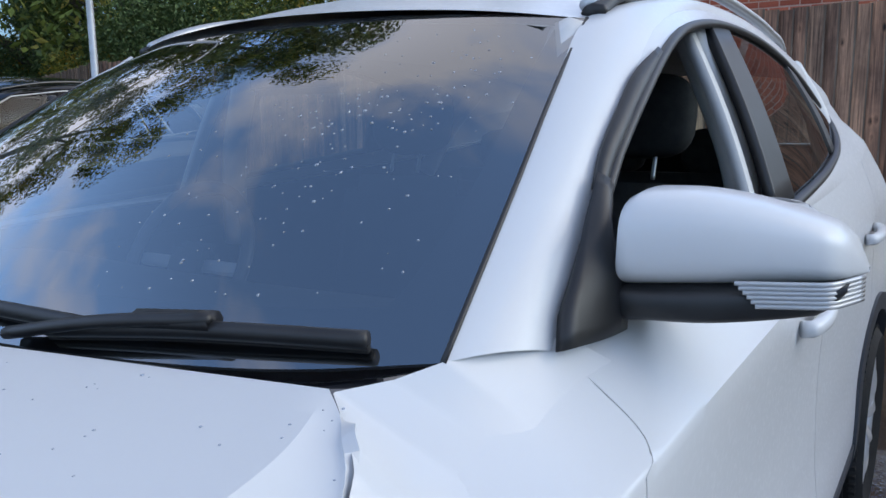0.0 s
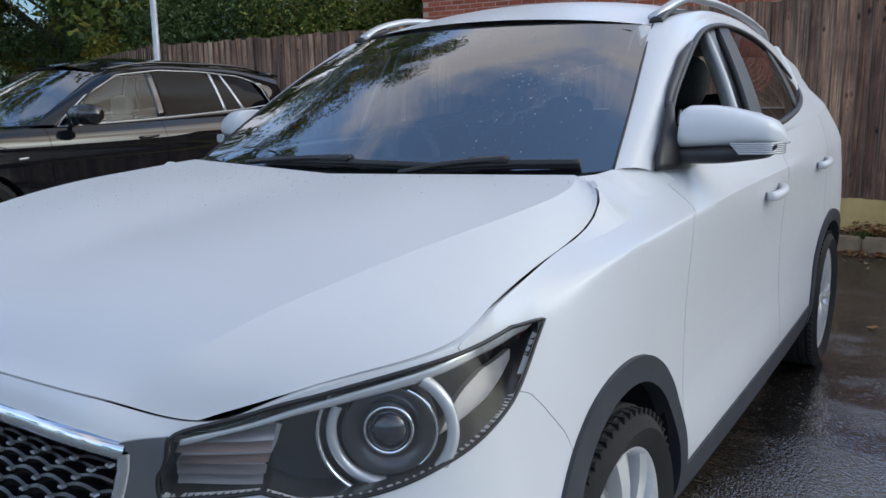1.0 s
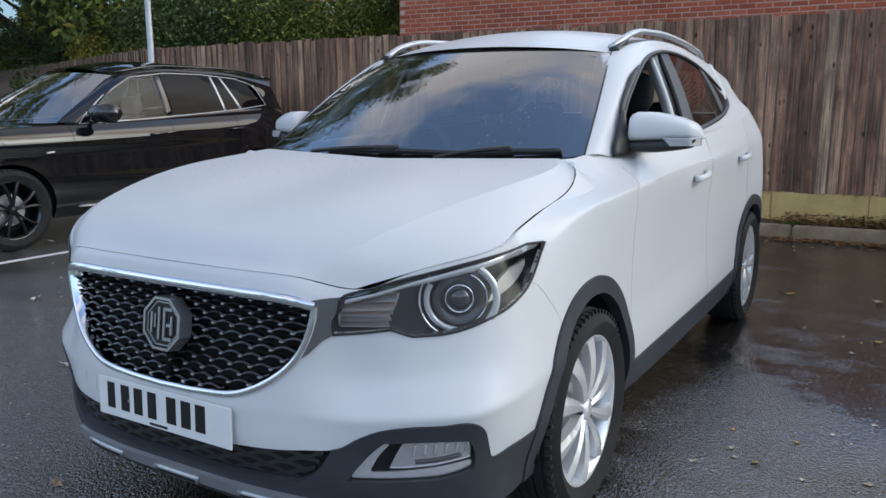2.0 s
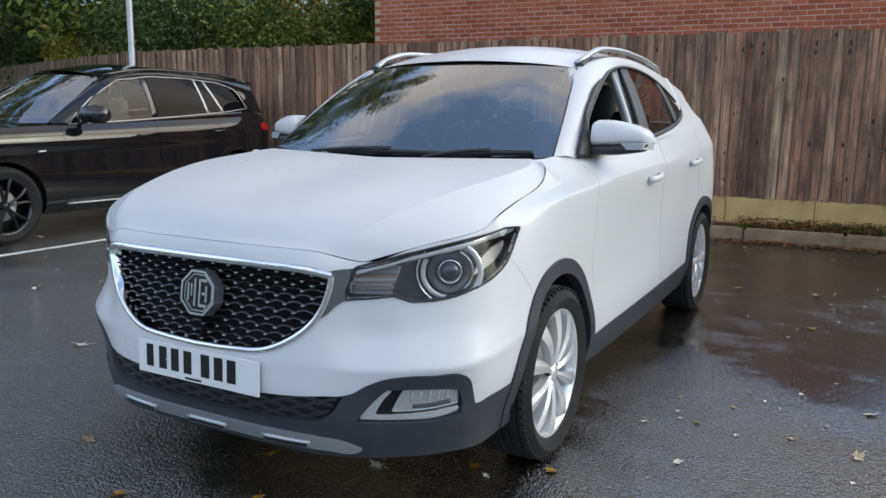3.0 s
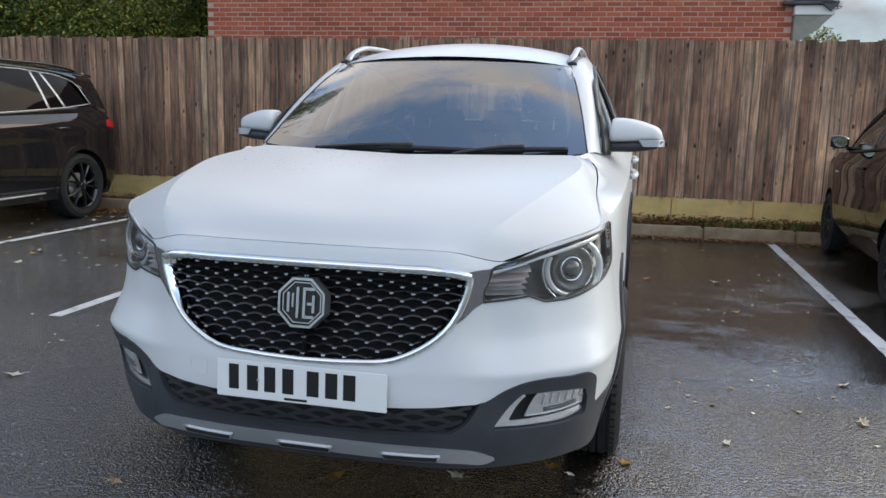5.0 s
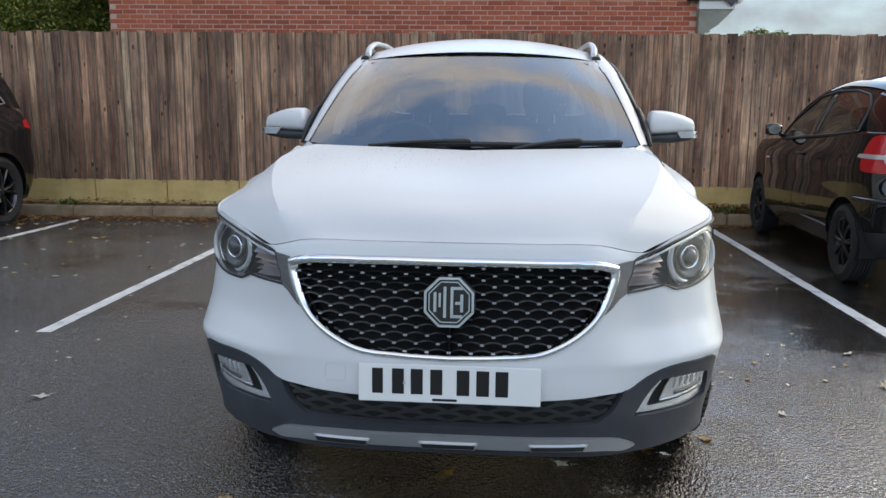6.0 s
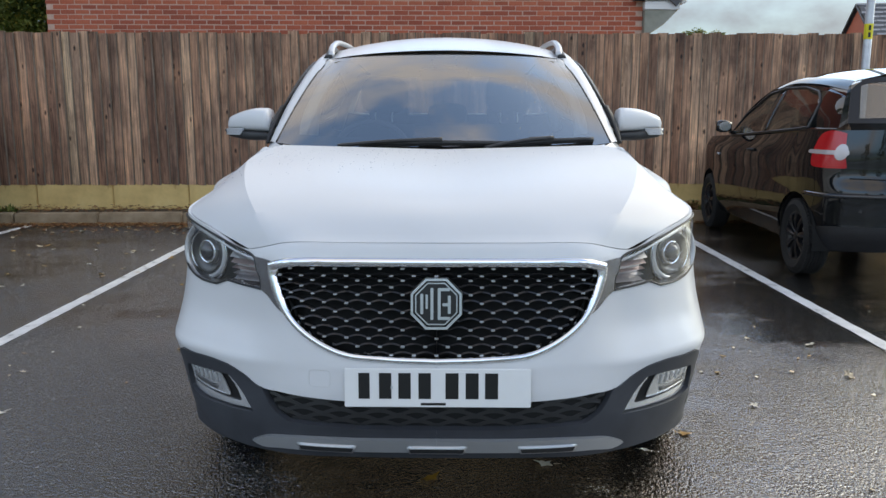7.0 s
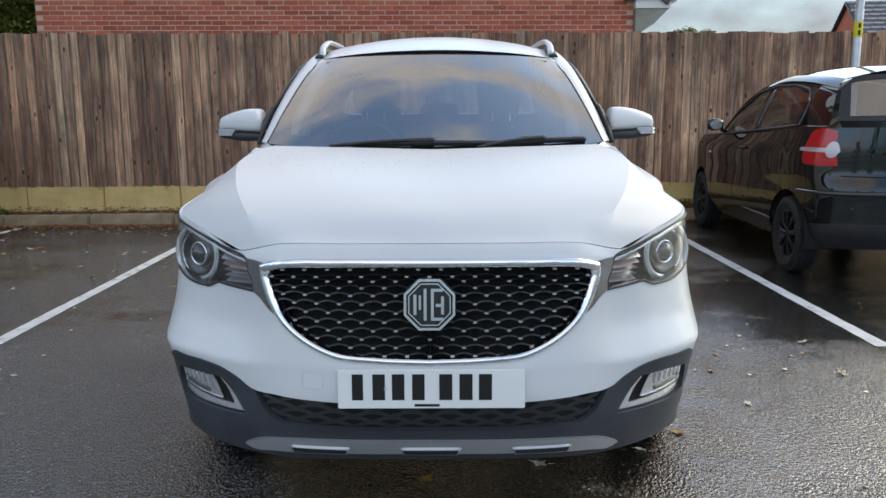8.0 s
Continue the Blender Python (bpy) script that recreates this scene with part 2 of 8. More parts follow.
def make_gravel_board():
    """Ochre concrete with timber tannin run down from the fence in uneven tongues."""
    m = varied("gravel_board", [(0.25, (0.50, 0.315, 0.125)), (0.55, (0.70, 0.46, 0.19)), (0.8, (0.78, 0.57, 0.27))], 3.5, 0.9, bump_scale=80)
    base = bsdf(m).inputs["Base Color"].links[0].from_socket
    co = nd(m, "ShaderNodeNewGeometry")
    sep = nd(m, "ShaderNodeSeparateXYZ")
    ln(m, co.outputs["Position"], sep.inputs["Vector"])
    mp = nd(m, "ShaderNodeMapping")
    mp.inputs["Scale"].default_value = (9, 9, 0.8)
    ln(m, co.outputs["Position"], mp.inputs["Vector"])
    t = nd(m, "ShaderNodeTexNoise", Scale=1.0, Detail=5, Roughness=0.6)
    ln(m, mp.outputs["Vector"], t.inputs["Vector"])
    su = nd(m, "ShaderNodeMath")
    su.operation = "MULTIPLY_ADD"
    su.inputs[1].default_value = 0.42
    ln(m, t.outputs["Fac"], su.inputs[0])
    ln(m, sep.outputs["Z"], su.inputs[2])
    mx = nd(m, "ShaderNodeMixRGB", Fac=0.9)
    mx.blend_type = "MULTIPLY"
    ln(m, base, mx.inputs["Color1"])
    ln(m, ramp(m, su.outputs["Value"], [(0.59, (1, 1, 1)), (0.66, (0.60, 0.50, 0.40)), (0.73, (0.30, 0.22, 0.16))]), mx.inputs["Color2"])
    ln(m, mx.outputs["Color"], bsdf(m).inputs["Base Color"])
    return m


def make_paint(name, color, rough=0.35, spots=False, spec=0.5, coat_ior=1.5, film=(0.10, 0.24), coat=1.0):
    m = principled(name, color, rough, 0.0, coat)
    bsdf(m).inputs["Specular IOR Level"].default_value = spec
    bsdf(m).inputs["Coat IOR"].default_value = coat_ior
    n = noise_of(m, 1.6, 5, 0.6)
    mx = nd(m, "ShaderNodeMixRGB", Fac=0.5)
    mx.blend_type = "MULTIPLY"
    mx.inputs["Color1"].default_value = (*color, 1)
    ln(m, ramp(m, n, [(0.3, (0.93, 0.93, 0.93)), (0.7, (1, 1, 1))]), mx.inputs["Color2"])
    ln(m, mx.outputs["Color"], bsdf(m).inputs["Base Color"])
    if spots:
        # dried rain: dull specks on the clear coat
        mp = noise_of(m, 95, 2, 0.5)
        ln(m, ramp(m, mp, [(0.50, (film[0],) * 3), (0.68, (film[1],) * 3)]), bsdf(m).inputs["Coat Roughness"])
    return m


M = {
    "asphalt": make_asphalt(),
    "brick": make_brick(),
    "mortar": varied("mortar", [(0.3, (0.50, 0.30, 0.23)), (0.7, (0.60, 0.39, 0.31))], 14, 0.9, bump_scale=120),
    "fence": make_fence_wood(),
    "concrete": make_gravel_board(),
    "kerb": varied("kerb_concrete", [(0.25, (0.17, 0.115, 0.07)), (0.55, (0.34, 0.235, 0.15)), (0.8, (0.44, 0.325, 0.22))], 5, 0.85, bump_scale=90),
    "soil": varied("soil", [(0.3, (0.04, 0.03, 0.02)), (0.6, (0.11, 0.075, 0.045)), (0.8, (0.17, 0.12, 0.07))], 16, 0.95, bump_scale=45, bump_strength=0.8, bump_dist=0.02),
    "line": varied("road_paint", [(0.30, (0.22, 0.22, 0.21)), (0.42, (0.62, 0.62, 0.60)), (0.7, (0.75, 0.75, 0.73))], 9, 0.55, bump_scale=120),
    "white": make_paint("white_paint", (0.66, 0.662, 0.664), rough=0.6, spots=True, spec=0.1, film=(0.20, 0.27), coat=0.75),
    # same white for the bonnet: rain-dulled coat, base darkened to offset light from overhead
    "white_wet_dimmed": make_paint("white_wet_dimmed", (0.62, 0.622, 0.624), rough=0.6, spots=True, spec=0.1, film=(0.30, 0.38), coat=0.6),
    "black_paint": make_paint("black_paint", (0.006, 0.0063, 0.007), rough=0.6, spec=0.0),
    "suv_paint": make_paint("suv_paint", (0.006, 0.0068, 0.0085), rough=0.6, spec=0.0, coat_ior=1.6),
    "fence_edge": varied("fence_edge", [(0.32, (0.10, 0.066, 0.048)), (0.56, (0.17, 0.118, 0.085)), (0.76, (0.36, 0.27, 0.20))], 5.5, 0.85, stretch=(1, 1, 0.35)),
    "grey_plastic": varied("grey_plastic", [(0.3, (0.025, 0.0285, 0.035)), (0.7, (0.038, 0.043, 0.051))], 9, 0.55, bump_scale=500, bump_strength=0.15, bump_dist=0.001),
    "black_plastic": varied("black_plastic", [(0.3, (0.010, 0.010, 0.011)), (0.7, (0.02, 0.02, 0.021))], 12, 0.45),
    "gloss_black": principled("gloss_black", (0.006, 0.006, 0.007), 0.12, 0, 0.6),
    "glass_black": principled("glass_black", (0.004, 0.004, 0.006), 0.03, 0, 1.0, 1.9),
    "dark": principled("dark_gap", (0.004, 0.004, 0.004), 0.9),
    "rubber": varied("tyre_rubber", [(0.3, (0.006, 0.006, 0.006)), (0.7, (0.015, 0.0145, 0.014))], 14, 0.85, bump_scale=200, bump_strength=0.2),
    "alloy": principled("alloy", (0.72, 0.73, 0.74), 0.34, 0.6, 0.4),
    "dark_alloy": principled("dark_alloy", (0.02, 0.02, 0.022), 0.3, 0.5),
    "chrome": principled("chrome", (0.75, 0.76, 0.78), 0.07, 1.0),
    "satin": principled("satin_silver", (0.52, 0.53, 0.54), 0.4, 0.75),
    "windscreen": thin_glass("windscreen_glass", (0.42, 0.47, 0.49)),
    "side_glass": thin_glass("side_glass", (0.62, 0.68, 0.66), ior=1.45),
    "tail_glass": thin_glass("tail_glass", (0.42, 0.46, 0.46), ior=2.2),
    "privacy": principled("privacy_glass", (0.004, 0.004, 0.005), 0.03, 0, 0, 1.2),
    "lens": thin_glass("clear_lens", (0.97, 0.97, 0.97), ior=1.75),
    "red_lens": principled("red_lens", (0.50, 0.006, 0.012), 0.25, 0, 0.3),
    "amber": principled("amber", (0.55, 0.16, 0.10), 0.3),
    "plate": varied("plate_white", [(0.3, (0.74, 0.74, 0.72)), (0.7, (0.80, 0.80, 0.78))], 5, 0.35),
    "ink": principled("black_ink", (0.006, 0.006, 0.006), 0.4),
    "seat": varied("seat_fabric", [(0.3, (0.018, 0.018, 0.02)), (0.7, (0.035, 0.035, 0.037))], 30, 0.85),
    "trim_light": principled("grey_trim", (0.58, 0.58, 0.57), 0.7),
    "trim_dark": varied("dash_plastic", [(0.3, (0.020, 0.021, 0.023)), (0.7, (0.032, 0.033, 0.036))], 12, 0.6),
    "rim_leather": principled("rim_leather", (0.10, 0.10, 0.105), 0.4),
    "galv": varied("galvanised_steel", [(0.3, (0.42, 0.43, 0.44)), (0.7, (0.56, 0.57, 0.58))], 8, 0.5, metal=0.6),
    "yellow": principled("yellow_label", (0.75, 0.6, 0.03), 0.5),
    # grey-green with the shade under the eaves put into the colour
    "soffit": varied("soffit_board", [(0.3, (0.20, 0.20, 0.16)), (0.7, (0.30, 0.30, 0.25))], 5, 0.7),
    "upvc": principled("white_upvc", (0.72, 0.72, 0.70), 0.45),
    "roof_tile": varied("roof_tile", [(0.3, (0.06, 0.06, 0.065)), (0.7, (0.11, 0.11, 0.115))], 6, 0.8),
    "bark": varied("bark", [(0.3, (0.035, 0.028, 0.02)), (0.7, (0.10, 0.085, 0.065))], 9, 0.9, stretch=(1, 1, 0.25), bump_scale=30, bump_strength=0.7, bump_dist=0.02),
}


def leaf_mat(name, stops):
    m = principled(name, stops[0][1], 0.55)
    geo = nd(m, "ShaderNodeNewGeometry")
    ln(m, ramp(m, geo.outputs["Random Per Island"], stops), bsdf(m).inputs["Base Color"])
    bsdf(m).inputs["Specular IOR Level"].default_value = 0.3
    return m


M["leaf_green"] = leaf_mat("leaf_green", [(0, (0.056, 0.091, 0.0196)), (0.5, (0.126, 0.168, 0.0336)), (0.85, (0.21, 0.224, 0.049)), (1, (0.42, 0.322, 0.07))])
M["leaf_dark"] = leaf_mat("leaf_dark", [(0, (0.035, 0.07, 0.0224)), (0.6, (0.077, 0.126, 0.0392)), (1, (0.154, 0.196, 0.07))])
M["leaf_autumn"] = leaf_mat("leaf_autumn", [(0, (0.112, 0.133, 0.0252)), (0.5, (0.238, 0.217, 0.035)), (0.8, (0.392, 0.294, 0.049)), (1, (0.476, 0.252, 0.042))])
M["leaf_litter"] = leaf_mat("leaf_litter", [(0, (0.10, 0.030, 0.014)), (0.4, (0.24, 0.085, 0.03)), (0.75, (0.34, 0.15, 0.05)), (1, (0.42, 0.30, 0.17))])
M["leaf_fallen"] = leaf_mat("leaf_fallen", [(0, (0.30, 0.13, 0.02)), (0.5, (0.45, 0.22, 0.03)), (1, (0.55, 0.34, 0.08))])
M["weed"] = leaf_mat("weed", [(0, (0.04, 0.08, 0.015)), (0.6, (0.09, 0.13, 0.03)), (1, (0.20, 0.15, 0.05))])

# ---- mesh tools ----
def mesh_ob(name, verts, faces, mat, parent=None, label="", smooth=False):
    me = bpy.data.meshes.new(name)
    me.from_pydata([tuple(map(float, v)) for v in verts], [], [tuple(f) for f in faces])
    me.update()
    if smooth:
        me.shade_smooth()
    me.materials.append(M[mat] if isinstance(mat, str) else mat)
    ob = new(name, me)
    if parent:
        ob.parent = parent
    if label:
        ob["label"] = label
    return ob


def part(name, bm, mat, parent=None, label="", smooth=False):
    me = bpy.data.meshes.new(name)
    bm.normal_update()
    bm.to_mesh(me)
    bm.free()
    if smooth:
        me.shade_smooth()
    me.materials.append(M[mat] if isinstance(mat, str) else mat)
    ob = new(name, me)
    if parent:
        ob.parent = parent
    if label:
        ob["label"] = label
    return ob


def box_bm(bm, c, s, m=None, bevel=0.0):
    """A box of size s centred on c, added to bm."""
    r = bmesh.ops.create_cube(bm, size=1.0, matrix=(m or Matrix()) @ Matrix.Translation(c) @ Matrix.Diagonal((*s, 1)))
    if bevel:
        edges = {e for v in r["verts"] for e in v.link_edges}
        bmesh.ops.bevel(bm, geom=list(edges), offset=bevel, segments=2, affect="EDGES")
    return bm


def box(name, c, s, mat, parent=None, label="", bevel=0.0, m=None):
    return part(name, box_bm(bmesh.new(), c, s, m, bevel), mat, parent, label)


def pad_bm(bm, c, s, tilt=0.0):
    """A plump upholstered pad: a cube-like rounded body."""
    r = bmesh.ops.create_uvsphere(bm, u_segments=24, v_segments=14, radius=1.0)["verts"]
    rot = Matrix.Rotation(radians(tilt), 4, "X")
    for v in r:
        p = Vector([math.copysign(abs(k) ** 0.62, k) * h / 2 for k, h in zip(v.co, s)])
        v.co = Vector(c) + rot @ p


def thing(name, m=None):
    ob = new(name)
    ob.empty_display_size = 0.1
    if m is not None:
        ob.matrix_basis = m
    return ob


def hermite(knots, pts, t):
    """Smooth curve through pts (n, ...) at the knots, evaluated at the array t."""
    k, p = np.asarray(knots, float), np.asarray(pts, float)
    t = np.clip(np.asarray(t, float), k[0], k[-1])
    n = len(k)
    sh = (n,) + (1,) * (p.ndim - 1)
    h = np.diff(k)
    d = np.diff(p, axis=0) / h.reshape((n - 1,) + sh[1:])
    m = np.empty_like(p)
    m[0], m[-1] = d[0], d[-1]
    if n > 2:
        w = (h[:-1] / (h[:-1] + h[1:])).reshape((n - 2,) + sh[1:])
        m[1:-1] = d[:-1] * (1 - w) + d[1:] * w
    i = np.clip(np.searchsorted(k, t, side="right") - 1, 0, n - 2)
    s = (t - k[i]) / h[i]
    ex = (len(t),) + sh[1:]
    s, hh = s.reshape(ex), h[i].reshape(ex)
    return (2 * s**3 - 3 * s**2 + 1) * p[i] + (s**3 - 2 * s**2 + s) * hh * m[i] + (-2 * s**3 + 3 * s**2) * p[i + 1] + (s**3 - s**2) * hh * m[i + 1]


def curve(pts, n, smooth=True):
    """n points evenly along a smooth line through pts."""
    p = np.asarray(pts, float)
    k = np.concatenate([[0], np.cumsum(np.linalg.norm(np.diff(p, axis=0), axis=1) + 1e-9)])
    t = np.linspace(0, k[-1], n)
    if smooth:
        return hermite(k, p, t)
    return np.stack([np.interp(t, k, p[:, c]) for c in range(p.shape[1])], 1)


def grid_faces(nu, nv, off=0, flip=False):
    f = []
    for i in range(nu - 1):
        for j in range(nv - 1):
            a, b, c, d = off + i * nv + j, off + (i + 1) * nv + j, off + (i + 1) * nv + j + 1, off + i * nv + j + 1
            f.append((a, d, c, b) if flip else (a, b, c, d))
    return f


def normals_of(g):
    """Unit normals of a grid of points (nu, nv, 3)."""
    du, dv = np.gradient(g, axis=0), np.gradient(g, axis=1)
    n = np.cross(du, dv)
    return n / (np.linalg.norm(n, axis=2, keepdims=True) + 1e-12)


def sheet(name, g, mat, parent, label="", thick=0.0, flip=False, smooth=True, mirror=False):
    """A curved panel from a grid of points; with thickness it is closed along its edges."""
    g = np.asarray(g, float)
    nu, nv = g.shape[:2]
    if mirror:
        g = g * np.array([-1, 1, 1])
        flip = not flip
    v = g.reshape(-1, 3)
    f = grid_faces(nu, nv, 0, flip)
    if thick:
        n = normals_of(g) * (-1 if flip else 1)
        v = np.concatenate([v, (g - n * thick).reshape(-1, 3)])
        o = nu * nv
        f += grid_faces(nu, nv, o, not flip)
        ring = [i * nv for i in range(nu)] + [(nu - 1) * nv + j for j in range(1, nv)] + [i * nv + nv - 1 for i in range(nu - 2, -1, -1)] + [j for j in range(nv - 2, 0, -1)]
        for a, b in zip(ring, ring[1:] + ring[:1]):
            f.append((b, a, a + o, b + o) if not flip else (a, b, b + o, a + o))
    return mesh_ob(name, v, f, mat, parent, label, smooth)


def coons(bottom, right, top, left, nu, nv, bulge=0.0):
    """A patch between four lines: bottom and top run left to right, left and right run upward."""
    b, t, l, r = curve(bottom, nu), curve(top, nu), curve(left, nv), curve(right, nv)
    u = np.linspace(0, 1, nu)[:, None, None]
    v = np.linspace(0, 1, nv)[None, :, None]
    g = (1 - v) * b[:, None] + v * t[:, None] + (1 - u) * l[None] + u * r[None]
    g -= (1 - u) * (1 - v) * b[0] + u * (1 - v) * b[-1] + (1 - u) * v * t[0] + u * v * t[-1]
    if bulge:
        g += normals_of(g) * (bulge * 16 * u * (1 - u) * v * (1 - v))
    return g


def tube(name, pts, radius, mat, parent, label="", n=10, seg=None, mirror=False, flat=1.0, closed=False):
    """A rod along a smooth line; radius is a number or one per end; flat squeezes it upright."""
    p = curve(pts, seg or max(8, 6 * len(pts))) if seg != 0 else np.asarray(pts, float)
    if mirror:
        p = p * np.array([-1, 1, 1])
    m = len(p)
    rad = np.linspace(radius[0], radius[1], m) if isinstance(radius, tuple) else np.full(m, radius)
    d = np.roll(p, -1, 0) - np.roll(p, 1, 0) if closed else np.gradient(p, axis=0)
    d /= np.linalg.norm(d, axis=1, keepdims=True) + 1e-12
    up = np.array([0, 0, 1.0]) if abs(d[:, 2]).mean() < 0.8 else np.array([1.0, 0, 0])
    s = np.cross(d, up)
    s /= np.linalg.norm(s, axis=1, keepdims=True)
    w = np.cross(s, d)
    a = np.linspace(0, 2 * math.pi, n, endpoint=False)
    v = (p[:, None] + rad[:, None, None] * (np.cos(a)[None, :, None] * s[:, None] + flat * np.sin(a)[None, :, None] * w[:, None])).reshape(-1, 3)
    f = []
    for i in range(m if closed else m - 1):
        j2 = (i + 1) % m
        for j in range(n):
            f.append((i * n + j, i * n + (j + 1) % n, j2 * n + (j + 1) % n, j2 * n + j))
    if not closed:
        f += [tuple(range(n - 1, -1, -1)), tuple((m - 1) * n + j for j in range(n))]
    return mesh_ob(name, v, f, mat, parent, label, True)


def lathe(profile, n=48, axis="x"):
    """Verts and faces of a closed (r, a) profile turned round an axis; a runs along the axis."""
    v, f, m = [], [], len(profile)
    for i in range(n):
        t = 2 * math.pi * i / n
        for r, a in profile:
            v.append((a, r * math.cos(t), r * math.sin(t)) if axis == "x" else (r * math.cos(t), a, r * math.sin(t)) if axis == "y" else (r * math.cos(t), r * math.sin(t), a))
    for i in range(n):
        for j in range(m - 1):
            f.append((i * m + j, ((i + 1) % n) * m + j, ((i + 1) % n) * m + j + 1, i * m + j + 1))
    return v, f


def in_poly(poly, x, y):
    px, py = poly[:, 0], poly[:, 1]
    qx, qy = np.roll(px, -1), np.roll(py, -1)
    out = np.zeros(len(x), bool)
    for a, b, c, d in zip(px, py, qx, qy):
        if b != d:
            hit = ((b > y) != (d > y)) & (x < (c - a) * (y - b) / (d - b) + a)
            out ^= hit
    return out


def near_poly(poly, x, y):
    """Nearest points of a closed outline to (x, y), and their distances."""
    best = np.full(len(x), 1e9)
    bx, by = x.copy(), y.copy()
    for (a, b), (c, d) in zip(poly, np.roll(poly, -1, 0)):
        l2 = (c - a) ** 2 + (d - b) ** 2 + 1e-15
        t = np.clip(((x - a) * (c - a) + (y - b) * (d - b)) / l2, 0, 1)
        qx, qy = a + t * (c - a), b + t * (d - b)
        dd = np.hypot(qx - x, qy - y)
        w = dd < best
        best[w], bx[w], by[w] = dd[w], qx[w], qy[w]
    return bx, by, best


class Skin:
    """A smooth body side drawn through rows of control points (bottom row first), addressed by u (metres round the body) and v (metres up)."""

    def __init__(self, rows, u_row):
        self.net = np.array(rows, float)
        base = self.net[u_row]
        self.u = np.concatenate([[0], np.cumsum(np.linalg.norm(np.diff(base, axis=0), axis=1))])
        self.v = self.net[:, :, 2].mean(1)
        uu = np.linspace(0, self.u[-1], 700)
        vv = np.linspace(self.v[0], self.v[-1], 90)
        self.su, self.sv = [a.ravel() for a in np.meshgrid(uu, vv, indexing="ij")]
        self.sp = self.at(self.su, self.sv)

    def at(self, u, v):
        u, v = np.asarray(u, float), np.asarray(v, float)
        rows = np.stack([hermite(self.u, r, u) for r in self.net])
        k, n = self.v, len(self.v)
        v = np.clip(v, k[0], k[-1])
        h = np.diff(k)
        d = np.diff(rows, axis=0) / h[:, None, None]
        m = np.empty_like(rows)
        m[0], m[-1] = d[0], d[-1]
        w = (h[:-1] / (h[:-1] + h[1:]))[:, None, None]
        m[1:-1] = d[:-1] * (1 - w) + d[1:] * w
        i = np.clip(np.searchsorted(k, v, side="right") - 1, 0, n - 2)
        s, hh = ((v - k[i]) / h[i])[:, None], h[i][:, None]
        q = np.arange(len(u))
        return (2 * s**3 - 3 * s**2 + 1) * rows[i, q] + (s**3 - 2 * s**2 + s) * hh * m[i, q] + (-2 * s**3 + 3 * s**2) * rows[i + 1, q] + (s**3 - s**2) * hh * m[i + 1, q]

    def normal(self, u, v, e=0.004):
        u, v = np.asarray(u, float), np.asarray(v, float)
        a = self.at(u + e, v) - self.at(u - e, v)
        b = self.at(u, v + e) - self.at(u, v - e)
        n = np.cross(a, b)
        return n / (np.linalg.norm(n, axis=1, keepdims=True) + 1e-12)

    def find(self, pts, w=(1, 1, 1)):
        """(u, v) of the places on the skin nearest to pts; w weighs x, y and z."""
        out = []
        w = np.array(w)
        for p in np.asarray(pts, float):
            i = np.argmin((((self.sp - p) * w) ** 2).sum(1))
            u, v = self.su[i], self.sv[i]
            for step in (0.006, 0.002, 0.0007):
                a, b = [g.ravel() for g in np.meshgrid(u + step * np.arange(-3, 4), v + step * np.arange(-3, 4))]
                a = np.clip(a, 0, self.u[-1])
                b = np.clip(b, self.v[0], self.v[-1])
                j = np.argmin((((self.at(a, b) - p) * w) ** 2).sum(1))
                u, v = a[j], b[j]
            out.append((u, v))
        return np.array(out)

    def front(self, pts):
        """(u, v) of places given as (x, z) on the front."""
        return self.find([(x, 0, z) for x, z in pts], (1, 0.02, 1))

    def side(self, pts):
        """(u, v) of places given as (y, z) on the side."""
        return self.find([(0.9, y, z) for y, z in pts], (0.02, 1, 1))

    def cut(self, name, u_rng, v_rng, cell, mat, parent, label="", inside=None, holes=(), lift=0.0, mirror=False, thick=0.0, lip=0.0, smooth=True):
        """A panel of the skin: the (u, v) box, or what of it lies inside an outline and outside the holes. lift: metres proud of the skin; thick: depth of the edge turned inward."""
        nu = max(2, int(round((u_rng[1] - u_rng[0]) / cell)) + 1)
        nv = max(2, int(round((v_rng[1] - v_rng[0]) / cell)) + 1)
        gu, gv = np.meshgrid(np.linspace(*u_rng, nu), np.linspace(*v_rng, nv), indexing="ij")
        gu, gv = gu.ravel(), gv.ravel()
        faces = np.array(grid_faces(nu, nv))
        cu, cv = gu[faces].mean(1), gv[faces].mean(1)
        keep = np.ones(len(faces), bool)
        if inside is not None:
            keep &= in_poly(inside, cu, cv)
        for hpoly in holes:
            keep &= ~in_poly(hpoly, cu, cv)
        faces = faces[keep]
        edge = {}
        for fc in faces:
            for a, b in zip(fc, np.roll(fc, -1)):
                key = (min(a, b), max(a, b))
                edge[key] = None if key in edge else (a, b)
        rim = [e for e in edge.values() if e is not None]
        rv = np.array(sorted({a for e in rim for a in e}), int)
        lim = cell * 0.95
        polys = list(holes) + ([inside] if inside is not None else [])
        if polys and len(rv):
            best = np.full(len(rv), 1e9)
            bu, bv = gu[rv].copy(), gv[rv].copy()
            for poly in polys:
                qx, qy, dd = near_poly(poly, gu[rv], gv[rv])
                w = dd < best
                best[w], bu[w], bv[w] = dd[w], qx[w], qy[w]
            w = best < lim
            gu[rv[w]], gv[rv[w]] = bu[w], bv[w]
        used = np.unique(faces)
        idx = np.full(len(gu), -1)
        idx[used] = np.arange(len(used))
        u, v = gu[used], gv[used]
        p, n = self.at(u, v), self.normal(u, v)
        pts = p + n * lift
        fl = [tuple(idx[q] for q in fc) for fc in faces]
